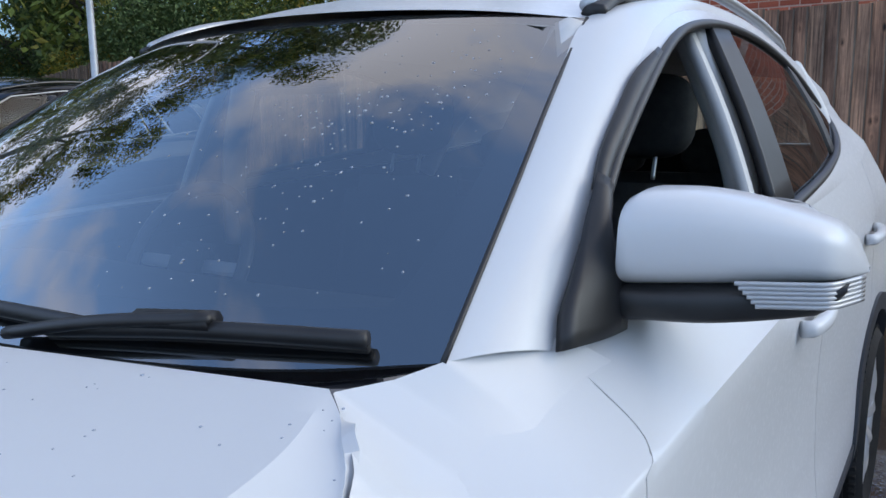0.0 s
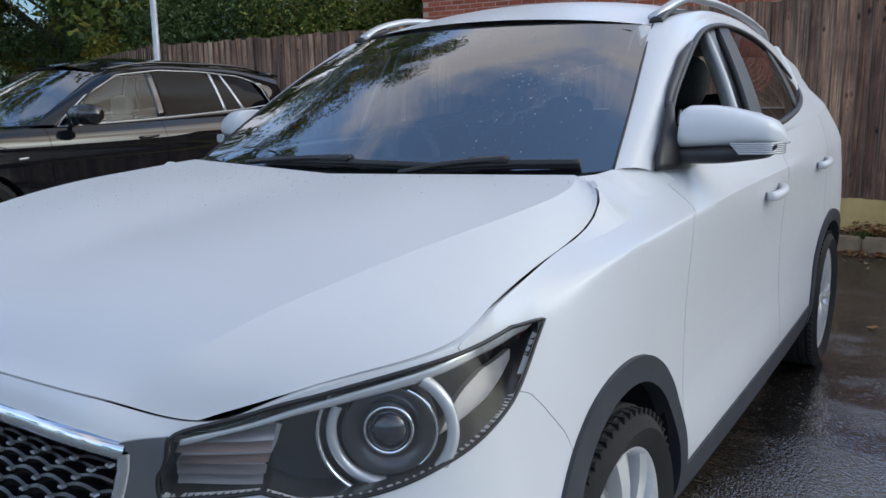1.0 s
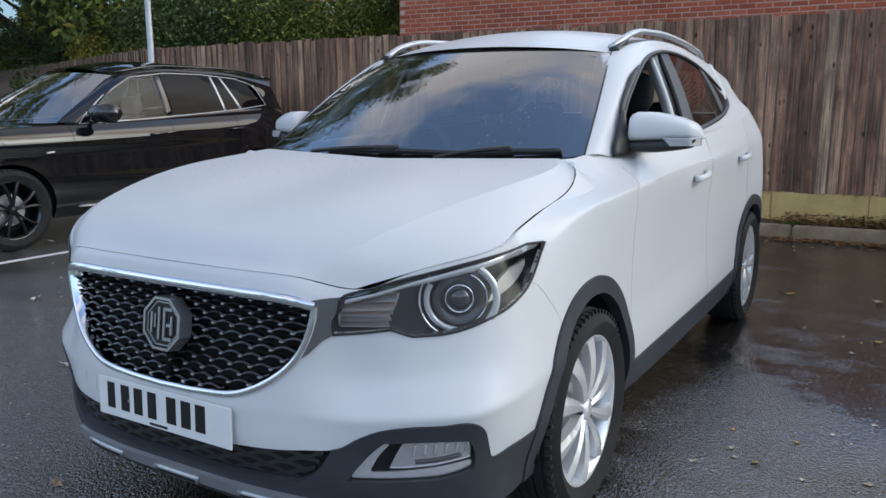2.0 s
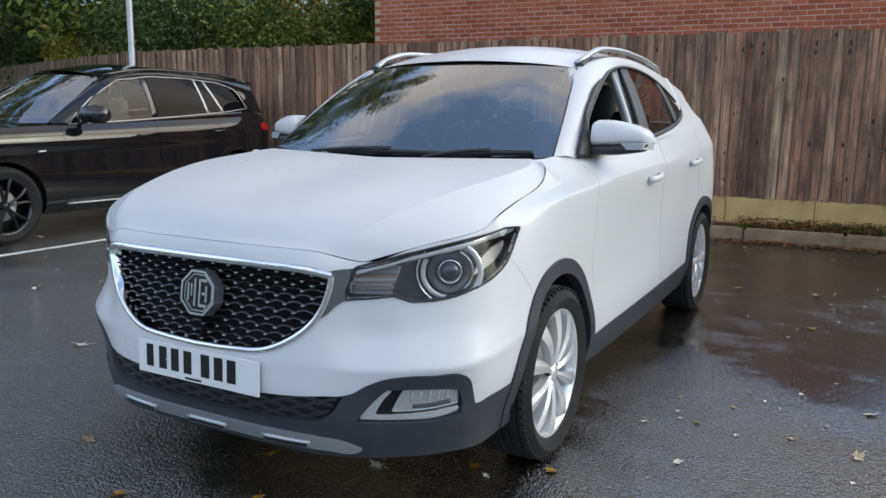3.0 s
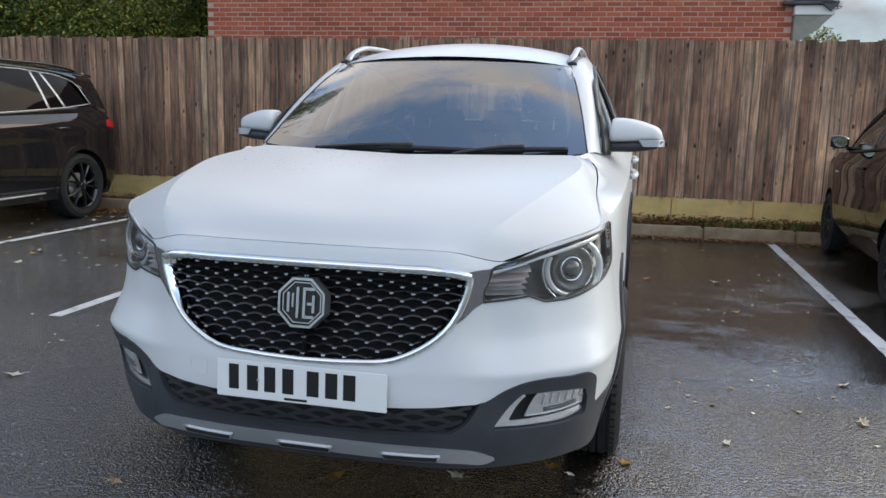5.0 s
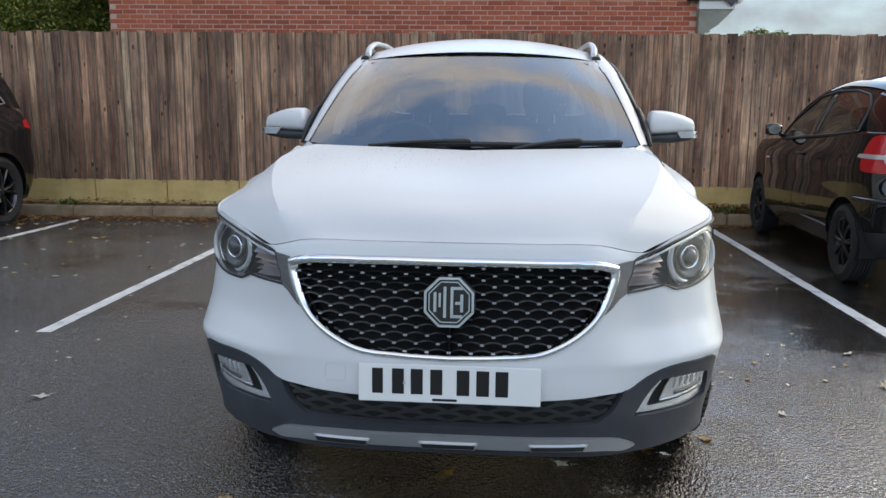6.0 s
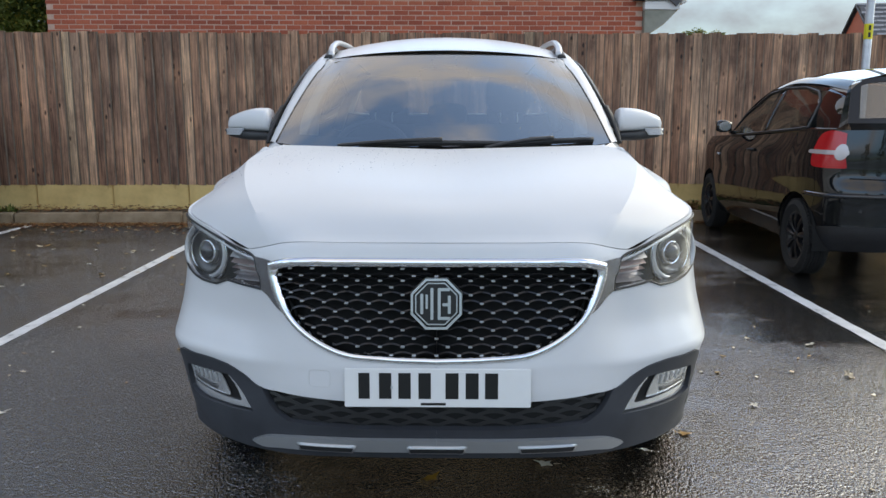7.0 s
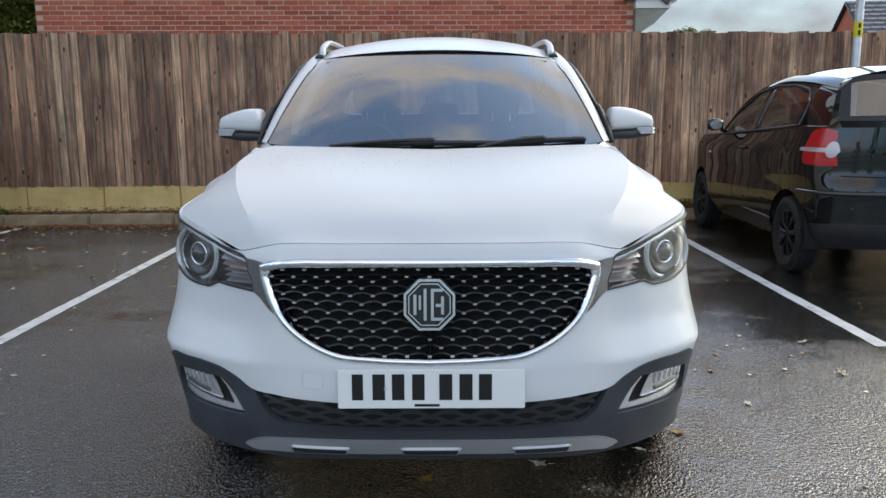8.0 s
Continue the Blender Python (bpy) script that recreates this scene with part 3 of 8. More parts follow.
        if thick:
            o = len(pts)
            rim_ids = sorted({idx[a] for e in rim for a in e})
            back = {a: o + k for k, a in enumerate(rim_ids)}
            pts = np.concatenate([pts, pts[rim_ids] - n[rim_ids] * thick])
            for a, b in rim:
                a, b = idx[a], idx[b]
                fl.append((b, a, back[a], back[b]))
        if mirror:
            pts = pts * np.array([-1, 1, 1])
            fl = [t[::-1] for t in fl]
        ob = mesh_ob(name, pts, fl, mat, parent, label, False)
        if smooth:
            ob.data.shade_smooth()
            ob.data.set_sharp_from_angle(angle=radians(38))
        return ob

    def line(self, uv, n, lift=0.0, closed=False):
        """A line on the skin through (u, v) places."""
        q = curve(np.vstack([uv, uv[:1]]) if closed else uv, n)
        return self.at(q[:, 0], q[:, 1]) + self.normal(q[:, 0], q[:, 1]) * lift


def smooth_poly(uv, n=80, sharp=()):
    """A closed outline through uv, rounded between corners listed in sharp (indices)."""
    k = len(uv)
    if not sharp:
        return curve(np.vstack([uv, uv[:1]]), n)[:-1]
    out = []
    s = sorted(sharp)
    for a, b in zip(s, s[1:] + [s[0] + k]):
        seg = [uv[i % k] for i in range(a, b + 1)]
        m = max(3, n * len(seg) // (k + len(s)))
        out.append(curve(seg, m)[:-1])
    return np.vstack(out)

# ---- the car park: ground, kerb, fence, building behind it ----
SLOPE = 0.04                      # the kerb and fence run slightly askew to the bays


def kerb_y(x):
    return 6.58 + SLOPE * x


YAW = math.degrees(math.atan(SLOPE))


def ground():
    bm = bmesh.new()
    bmesh.ops.create_grid(bm, x_segments=60, y_segments=60, size=400)
    ob = part("ground", bm, "asphalt")
    tagged(ob, "dark wet asphalt of a car park", "ground", kind="structure")


ground()


def bay_line(x0, y0, x1, y1, w=0.085):
    """A painted bay line, its ends worn a little uneven."""
    rng = random.Random(int(x0 * 100))
    d = Vector((x1 - x0, y1 - y0))
    n = Vector((-d.y, d.x)).normalized()
    k = 60
    top = []
    for i in range(k + 1):
        t = i / k
        top.append([(x0 + d.x * t + s * n.x * (w / 2 + rng.uniform(-0.003, 0.003)), y0 + d.y * t + s * n.y * (w / 2 + rng.uniform(-0.003, 0.003)), 0.004) for s in (-1, 1)])
    sheet("bay_line", top, "line", None, "worn white painted parking bay line on the asphalt", flip=True, smooth=False)
    ob = scene.collection.objects[-1]
    tagged(ob, category="road marking", group="bay lines", kind="structure")


for xn, xf in ((-6.95, -6.85), (-4.64, -4.52), (-2.37, -2.40), (-0.03, -0.05), (2.31, 2.30), (4.64, 4.65)):
    bay_line(xn, 1.86, xf, kerb_y(xf) - 0.02)


def kerb():
    root = thing("kerb")
    tagged(root, "weathered concrete kerb along the fence with leaf litter", "kerb", kind="structure")
    rng = random.Random(4)
    x = -13.0
    bm0 = bmesh.new()
    box_bm(bm0, (0.4575, 0.065, 0.04), (0.907, 0.13, 0.16), bevel=0.015)
    first = part("kerb_stone", bm0, "kerb", root)
    first.matrix_basis = pose(x, kerb_y(x), 0, 0, 0, YAW)
    for i in range(1, 24):
        xx = x + 0.915 * i
        ob = new("kerb_stone", first.data)
        ob.parent = root
        ob.matrix_basis = pose(xx, kerb_y(xx) + rng.uniform(-0.004, 0.004), rng.uniform(-0.004, 0.003), 0, rng.uniform(-0.2, 0.2), YAW)


kerb()


def planting_bed():
    rng = random.Random(8)
    g = []
    for i in range(300):
        x = -13 + 21 * i / 299
        row = []
        for j in range(9):
            y = kerb_y(x) + 0.11 + 0.50 * j / 8
            z = 0.085 + 0.02 * math.sin(j / 8 * 3.1) + rng.uniform(-0.008, 0.012)
            row.append((x, y, z))
        g.append(row)
    ob = sheet("planting_bed", g, "soil", None, "narrow strip of soil behind the kerb")
    tagged(ob, category="soil bed", kind="structure")


planting_bed()
BOARD_Y = 0.55


def gravel_boards():
    root = thing("gravel_boards")
    tagged(root, "algae-stained yellowish concrete gravel boards under the fence", "wall base", kind="structure")
    bm = bmesh.new()
    box_bm(bm, (0.435, 0.025, 0.23), (0.862, 0.05, 0.31), bevel=0.008)
    first = part("gravel_board", bm, "concrete", root)
    x = -9.12
    first.matrix_basis = pose(x, kerb_y(x) + BOARD_Y, 0, 0, 0, YAW)
    for i in range(1, 22):
        xx = x + 0.87 * i
        ob = new("gravel_board", first.data)
        ob.parent = root
        ob.matrix_basis = pose(xx, kerb_y(xx) + BOARD_Y, random.Random(i).uniform(-0.008, 0.006), 0, 0, YAW)


gravel_boards()


def fence():
    """Close-boarded fence: feather-edge boards lapped on rails."""
    root = thing("fence")
    tagged(root, "tall weathered brown close-board timber fence", "fence", kind="structure")
    rng = random.Random(11)
    meshes = []
    for k in range(5):
        # wedge section with a weathered, slightly rounded thick edge
        w = (0.122, 0.118, 0.126, 0.120, 0.124)[k]
        top = 1.71 + (k - 2) * 0.006
        sec = [(0, 0), (w, -0.004), (w, -0.021), (w - 0.004, -0.026), (w - 0.010 - 0.001 * k, -0.027), (0, -0.005)]
        v = [(x, y, z) for z in (0, top) for x, y in sec]
        f = [tuple(range(5, -1, -1)), tuple(range(6, 12))] + [(i, (i + 1) % 6, (i + 1) % 6 + 6, i + 6) for i in range(6)]
        me = bpy.data.meshes.new("fence_board")
        me.from_pydata(v, [], f)
        me.materials.append(M["fence"])
        me.materials.append(M["fence_edge"])
        for i in (3, 4, 5):
            me.polygons[i].material_index = 1
        meshes.append(me)
    pitch = 0.102

    def run(x0, y0, yaw, n):
        c, s = math.cos(radians(yaw)), math.sin(radians(yaw))
        for i in range(n):
            d = i * pitch
            ob = new("fence_board", meshes[rng.randrange(5)])
            ob.parent = root
            ob.matrix_basis = pose(x0 + c * d, y0 + s * d, 0.378 + rng.uniform(-0.006, 0.006), rng.uniform(-0.3, 0.3), rng.uniform(-0.25, 0.25), yaw + rng.uniform(-2.6, 2.2))
    x0 = -8.25
    run(x0, kerb_y(x0) + BOARD_Y + 0.02, YAW, 160)
    run(x0 - 13.16, kerb_y(x0) + BOARD_Y + 0.02 + 4.79, -20, 138)
    for z in (0.6, 1.25, 1.85):
        for xa, ya, yaw, length in ((x0, kerb_y(x0) + BOARD_Y + 0.05, YAW, 16.3), (x0 - 13.16, kerb_y(x0) + BOARD_Y + 0.05 + 4.79, -20, 14.0)):
            ob = box("rail", (length / 2, 0.03, 0), (length, 0.04, 0.09), "fence", root)
            ob.matrix_basis = pose(xa, ya, z, 0, 0, yaw)


fence()

# ---- brick building behind the fence ----
BX0, BY0, BX1, BY1 = -6.30, 10.55, 3.02, 10.92


def brick_building():
    root = thing("brick_building")
    tagged(root, "red brick house wall rising behind the fence with white eaves", "house", kind="structure")
    yaw = math.degrees(math.atan2(BY1 - BY0, BX1 - BX0))
    length = math.hypot(BX1 - BX0, BY1 - BY0)
    m = pose(BX0, BY0, 0, 0, 0, yaw)
    wall = box("wall", (length / 2, 3.0, 1.78), (length - 0.02, 6.0, 3.56), "mortar", root)
    wall.matrix_basis = m
    # gable above the courses near the fence, and the roof slope that ends in the eaves
    gb = bmesh.new()
    prof = ((0.01, 3.56), (length - 0.78, 3.56), (length - 2.0, 4.6), (0.01, 4.6))
    fr_ = [gb.verts.new((x, 0.0, z)) for x, z in prof]
    bk_ = [gb.verts.new((x, 6.0, z)) for x, z in prof]
    gb.faces.new(fr_)
    gb.faces.new(bk_[::-1])
    for i in range(4):
        j = (i + 1) % 4
        gb.faces.new((fr_[j], fr_[i], bk_[i], bk_[j]))
    part("gable", gb, "brick", root, "red brick gable").matrix_basis = m
    rf = bmesh.new()
    box_bm(rf, (0, 0, 0), (3.4, 6.4, 0.12))
    slope = part("roof", rf, "roof_tile", root, "dark tiled roof slope")
    slope.matrix_basis = m @ Matrix.Translation((length - 0.78, 3.0, 3.98)) @ Matrix.Rotation(math.atan2(1.04, 1.22), 4, "Y")
    bm = bmesh.new()
    box_bm(bm, (0, 0, 0), (0.215, 0.10, 0.065), bevel=0.004)
    me = bpy.data.meshes.new("brick")
    bm.to_mesh(me)
    bm.free()
    me.materials.append(M["brick"])
    rng = random.Random(2)
    lo, hi = 26, 46
    for r in range(lo, hi):
        z = 0.0375 + 0.075 * r
        off = 0.1125 if r % 2 else 0
        n = int(length / 0.225) + 1
        for i in range(n):
            x = 0.1075 + off + 0.225 * i
            if x + 0.1 > length + 0.02:
                continue
            ob = new("brick", me)
            ob.parent = wall
            ob.matrix_basis = pose(x, 0.046 + rng.uniform(-0.002, 0.002), z + rng.uniform(-0.0015, 0.0015))
    # side return of the wall and eaves
    verge = bmesh.new()
    prof = ((0.0, 2.36), (0.30, 2.56), (0.52, 2.785), (0.0, 2.785))
    va = [verge.verts.new((length + dx, y, z)) for y in (-0.12, 6.0) for dx, z in prof]
    for fc in ((3, 2, 1, 0), (4, 5, 6, 7), (0, 1, 5, 4), (1, 2, 6, 5), (2, 3, 7, 6), (3, 0, 4, 7)):
        verge.faces.new([va[i] for i in fc])
    part("soffit", verge, "soffit", root, "boxed soffit end in a grey-green that includes its shade").matrix_basis = m
    fas = bmesh.new()
    box_bm(fas, (length + 0.265, 2.93, 2.855), (0.55, 6.14, 0.135), bevel=0.006)
    part("fascia", fas, "upvc", root, "white plastic fascia").matrix_basis = m
    gut = bmesh.new()
    box_bm(gut, (length + 0.60, 3.0, 2.93), (0.10, 6.3, 0.09), bevel=0.02)
    part("gutter", gut, "upvc", root, "white plastic gutter").matrix_basis = m
    tile = bmesh.new()
    box_bm(tile, (length + 0.20, 2.9, 2.955), (0.75, 6.2, 0.05), bevel=0.008)
    part("roof_edge", tile, "roof_tile", root, "brown tile edge above the fascia").matrix_basis = m


brick_building()

# ---- the white car ----
FA, RA, HUB_Z, TYRE_R = 0.899, 3.486, 0.318, 0.321   # axle places along y, hub height, tyre radius


def row(front, side):
    """Control points from the nose round to the tail: front as (x, y, z), side as (y, x, z)."""
    return [tuple(p) for p in front] + [(x, y, z) for y, x, z in side]


R0 = row([(0, .075, .215), (.25, .08, .215), (.42, .095, .215), (.53, .135, .215), (.64, .20, .216), (.735, .29, .216), (.805, .40, .218)],
         [(.58, .825, .235), (.885, .82, .215), (1.15, .82, .215), (1.55, .83, .215), (2.45, .835, .215), (3.1, .83, .215), (3.47, .82, .215), (3.9, .78, .24), (4.15, .60, .27), (4.2, .0, .27)])
R1 = row([(0, .035, .30), (.25, .04, .30), (.42, .065, .30), (.54, .112, .30), (.67, .20, .30), (.775, .305, .30), (.82, .42, .30)],
         [(.58, .845, .30), (.885, .86, .30), (1.15, .86, .30), (1.55, .862, .30), (2.45, .865, .30), (3.1, .865, .30), (3.47, .86, .31), (3.9, .83, .33), (4.2, .64, .36), (4.27, .0, .36)])
R2 = row([(0, .004, .42), (.25, .010, .42), (.42, .045, .42), (.54, .105, .42), (.68, .19, .42), (.80, .305, .42), (.852, .42, .42)],
         [(.58, .874, .42), (.885, .872, .42), (1.15, .872, .42), (1.55, .872, .42), (2.45, .876, .42), (3.1, .875, .43), (3.47, .875, .43), (3.9, .85, .45), (4.22, .66, .48), (4.30, .0, .48)])
R3 = row([(0, .004, .51), (.25, .012, .51), (.42, .046, .51), (.55, .100, .500), (.697, .178, .505), (.824, .288, .510), (.869, .43, .525)],
         [(.58, .884, .545), (.885, .880, .55), (1.15, .866, .54), (1.55, .858, .55), (2.45, .862, .56), (3.1, .868, .56), (3.47, .878, .57), (3.9, .86, .58), (4.22, .68, .6), (4.30, .0, .6)])
R4 = row([(0, .028, .62), (.25, .032, .62), (.42, .062, .62), (.545, .138, .605), (.672, .212, .605), (.797, .330, .612), (.851, .46, .625)],
         [(.60, .864, .65), (.885, .868, .67), (1.15, .862, .67), (1.55, .856, .68), (2.45, .858, .70), (3.1, .866, .71), (3.47, .878, .73), (3.9, .865, .74), (4.23, .68, .75), (4.31, .0, .75)])
R5 = row([(0, .044, .745), (.25, .046, .745), (.42, .058, .745), (.52, .118, .74), (.648, .205, .735), (.784, .345, .745), (.833, .47, .76)],
         [(.60, .843, .78), (.885, .862, .80), (1.15, .863, .81), (1.55, .862, .82), (2.45, .862, .85), (3.1, .866, .87), (3.47, .872, .89), (3.9, .858, .91), (4.2, .69, .93), (4.28, .0, .93)])
R6 = row([(0, .047, .808), (.25, .050, .808), (.42, .060, .806), (.525, .120, .80), (.658, .215, .81), (.794, .365, .835), (.827, .50, .85)],
         [(.63, .822, .882), (.885, .855, .943), (1.15, .865, .963), (1.55, .871, .985), (2.45, .871, 1.006), (3.1, .870, 1.02), (3.47, .868, 1.03), (3.9, .845, 1.05), (4.16, .69, 1.06), (4.25, .0, 1.06)])
R7 = row([(0, .052, .832), (.25, .056, .832), (.42, .068, .830), (.535, .130, .812), (.67, .230, .845), (.800, .385, .883), (.814, .52, .897)],
         [(.66, .808, .922), (.885, .846, .952), (1.15, .856, .972), (1.55, .862, .994), (2.45, .863, 1.015), (3.1, .860, 1.06), (3.47, .855, 1.08), (3.9, .825, 1.10), (4.12, .69, 1.11), (4.22, .0, 1.11)])
R8 = row([(0, .060, .852), (.25, .066, .852), (.42, .080, .850), (.555, .145, .822), (.685, .245, .866), (.805, .405, .903), (.796, .55, .933)],
         [(.70, .780, .954), (.885, .767, .977), (1.10, .763, 1.0), (1.42, .762, 1.068), (2.45, .822, 1.115), (3.1, .825, 1.15), (3.5, .81, 1.18), (3.85, .765, 1.22), (4.08, .66, 1.20), (4.18, .0, 1.20)])
# one more row just under the shoulder keeps its crease tight
R5B = [tuple(a * .4 + b * .6 for a, b in zip(p, q)) if k < 8 else (q[0] + (.0015 if q[0] > 0 else 0), q[1], q[2] - .018) for k, (p, q) in enumerate(zip(R5, R6))]


def between(a, b, t):
    return [tuple(p * (1 - t) + q * t for p, q in zip(m, n)) for m, n in zip(a, b)]


# rows close to the bumper ridge and lower door line keep those creases tight too
SKIN = Skin([R0, R1, R2, between(R2, R3, .76), R3, between(R3, R4, .24), R4, R5, R5B, R6, R7, R8], 4)
EXTRA_ROWS = (3, 5, 8)
U, V = SKIN.u, np.delete(SKIN.v, EXTRA_ROWS)
car = thing("suv_car")
tagged(car, "white compact SUV parked facing outward, wet with rain", "car")


def both(fn, *a, **k):
    return [fn(*a, mirror=mm, **k) for mm in (False, True)]


# outlines on the skin
def arch_poly(yc, r, n=60):
    a = np.linspace(-0.25 * math.pi, 1.25 * math.pi, n)
    pts = [(yc + 0.030 + r * math.cos(t), max(0.217, HUB_Z + r * math.sin(t))) for t in a]
    return SKIN.side(pts)


GRILLE = smooth_poly(np.vstack([SKIN.front([(0, .806), (.25, .806), (.40, .804), (.484, .790), (.471, .74), (.453, .690), (.384, .602), (.280, .547), (.14, .531), (0, .527)]), [(-0.02, V[3]), (-0.02, V[6])]]), 120, (0, 2, 3, 5, 9, 10, 11))
ARCH_F, ARCH_R = arch_poly(FA, 0.375), arch_poly(RA, 0.375)
HEADLIGHT = smooth_poly(SKIN.find([(.503, .114, .711), (.56, .16, .716), (.612, .203, .722), (.661, .225, .702), (.72, .28, .703), (.789, .363, .727), (.825, .47, .765), (.826, .55, .81), (.811, .650, .882), (.806, .545, .891), (.80, .42, .889), (.685, .25, .855), (.545, .14, .812), (.522, .121, .80)]), 160, (0, 2, 3, 8, 9, 13))
WHITE_EDGE = SKIN.find([(0, 0, .405), (.25, .01, .408), (.44, .05, .418), (.528, .10, .427), (.570, .125, .456), (.615, .15, .478), (.672, .176, .487), (.74, .225, .489), (.802, .272, .487), (.822, .296, .468), (.832, .325, .41), (.838, .338, .371), (.850, .42, .381), (.86, .54, .398)])
CLAD = np.vstack([curve(WHITE_EDGE, 120), [(U[7] + 0.1, V[2]), (U[7] + 0.1, V[0] - 0.02), (-0.02, V[0] - 0.02), (-0.02, WHITE_EDGE[0][1])]])
SILL = np.array([(U[8] + 0.1, V[0] - 0.02), (U[8] + 0.1, V[1] + 0.045), (U[13] - 0.1, V[1] + 0.07), (U[13] - 0.1, V[0] - 0.02)])

GAP = 0.0025
SEAM_DOOR, SEAM_B, SEAM_C = U[10] - 0.03, U[11] + 0.02, U[13] - 0.12
SEAM_LOW = U[9] + 0.475 * (U[10] - U[9])
WING = np.vstack([SKIN.find([(.86, .655, .690), (.845, .600, .752), (.826, .530, .806), (.808, .46, .86), (.804, .405, .895)]), [(U[5] + .01, V[8] + .03), (SEAM_DOOR - GAP, V[8] + .03), (SEAM_DOOR - GAP, V[8]), (SEAM_LOW + .035 - GAP, V[7]), (SEAM_LOW - GAP, V[6]), (SEAM_LOW - GAP, V[0] - .02), (U[8], V[0] - .02)]])
FRONT_DOOR = np.array([(SEAM_LOW + GAP, V[0] - .02), (SEAM_LOW + GAP, V[6]), (SEAM_LOW + .035 + GAP, V[7]), (SEAM_DOOR + GAP, V[8]), (SEAM_DOOR + GAP, V[8] + .03), (SEAM_B + .1, V[8] + .03), (SEAM_B + .1, V[0] - .02)])
both(SKIN.cut, "front_bumper", (0.0, U[9]), (V[0], V[8]), 0.012, "white", car, "white painted front bumper", holes=[GRILLE, HEADLIGHT, CLAD, ARCH_F, WING], thick=0.012)
both(SKIN.cut, "front_wing", (U[5], SEAM_DOOR - GAP), (V[1], V[8]), 0.012, "white", car, inside=WING + np.array([0.0022, 0.0]), holes=[HEADLIGHT, ARCH_F, SILL], thick=0.012)
doors = both(SKIN.cut, "front_door", (SEAM_LOW, SEAM_B - GAP), (V[1], V[8]), 0.02, "white", car, inside=FRONT_DOOR, holes=[SILL], thick=0.012)
rdoors = both(SKIN.cut, "rear_door", (SEAM_B + GAP, SEAM_C - GAP), (V[1], V[8]), 0.02, "white", car, holes=[SILL, ARCH_R], thick=0.012)
both(SKIN.cut, "rear_quarter", (SEAM_C + GAP, U[-1]), (V[0], V[8]), 0.02, "white", car, holes=[ARCH_R], thick=0.012)
both(SKIN.cut, "inner_shell", (0.0, U[-1]), (V[1] + 0.01, V[8] - 0.003), 0.03, "dark", car, "dark inner structure", holes=[GRILLE, HEADLIGHT, arch_poly(FA, 0.40), arch_poly(RA, 0.40)], lift=-0.014)

# bonnet
EDGE = np.array([(.555, .148, .822), (.685, .250, .868), (.802, .410, .906), (.793, .55, .935), (.779, .70, .955), (.768, .885, .978), (.766, .955, .993), (.763, 1.0, 1.010), (.754, 1.045, 1.036), (.738, 1.074, 1.055), (.717, 1.094, 1.066)])
RIDGE = np.array([(.468, .090, .853), (.515, .16, .902), (.567, .26, .948), (.608, .37, .977), (.645, .50, 1.003), (.681, .65, 1.026), (.703, .80, 1.043), (.704, .95, 1.056), (.688, 1.06, 1.067), (.650, 1.151, 1.079)])
MID = np.array([(0, .064, .856), (0, .12, .910), (0, .26, .962), (0, .50, 1.005), (0, .80, 1.043), (0, 1.052, 1.066)])


R8U = np.linspace(0, U[3] + 0.05, 60)
R8X = SKIN.at(R8U, np.full(60, V[8]))[:, 0]


def along(pts, n):
    """n points on a smooth line through pts, evenly spaced in y."""
    p = curve(pts, 400)
    y = np.linspace(p[0][1], p[-1][1], n)
    return np.stack([np.interp(y, p[:, 1], p[:, k]) for k in range(3)], 1)


def bonnet():
    n = 100
    e, r, c = along(EDGE, n), along(RIDGE, n), along(MID, n)
    cols = []
    for i in range(n):
        q = c[i] * [-1, 1, 1]
        k = math.sin(math.pi * min(1, i / (n - 1) * 1.0)) ** 0.6
        mid = 0.5 * (c[i] + r[i]) + np.array([0, -0.008 if i == 0 else 0, 0.012 * k])
        half1 = hermite([0, .5, 1], np.array([c[i], mid, r[i]]), np.linspace(0, 1, 20))
        s = 0.5 * (r[i] + e[i]) + np.array([0.003, 0, 0.003 * k])
        half2 = hermite([0, .5, 1], np.array([r[i], s, e[i] + np.array([-0.0042, 0, 0.0005])]), np.linspace(0, 1, 12))[1:]
        half = np.vstack([half1, half2])
        w = max(0.0, 1 - i / 5.0)
        if w > 0:
            uu_ = np.interp(np.abs(half[:, 0]) if i == 0 else np.abs(first[:, 0]), R8X, R8U)
            lip = SKIN.at(uu_, np.full(len(half), V[8])) + np.array([0, 0.003, 0.002])
            if i == 0:
                first = half.copy()
            half = half + (lip - first) * w
        cols.append(np.vstack([(half * [-1, 1, 1])[::-1], half[1:]]))
    # fair the inner panel without moving its outline
    g = np.array(cols)
    for it in range(160):
        lap = np.zeros_like(g)
        lap[2:-2, 1:-1] = (g[1:-3, 1:-1] + g[3:-1, 1:-1] + g[2:-2, :-2] + g[2:-2, 2:]) / 4 - g[2:-2, 1:-1]
        for col in (11, 49):          # the two raised creases stay crisp
            lap[2:-2, col] = (g[1:-3, col] + g[3:-1, col]) / 2 - g[2:-2, col]
        g = g + lap * (0.5 if it % 2 == 0 else -0.515)
    cols = g
    ob = sheet("bonnet", cols, "white_wet_dimmed", car, "white bonnet beaded with rain", thick=0.012, flip=True)
    ob.data.set_sharp_from_angle(angle=radians(30))
    for ed in ob.data.edges:
        a, b = ed.vertices
        if abs(a - b) == 61 and a % 61 == b % 61 and a % 61 in (11, 49) and 61 * 9 < min(a, b) and max(a, b) < 61 * 97:
            ed.use_edge_sharp = True


bonnet()

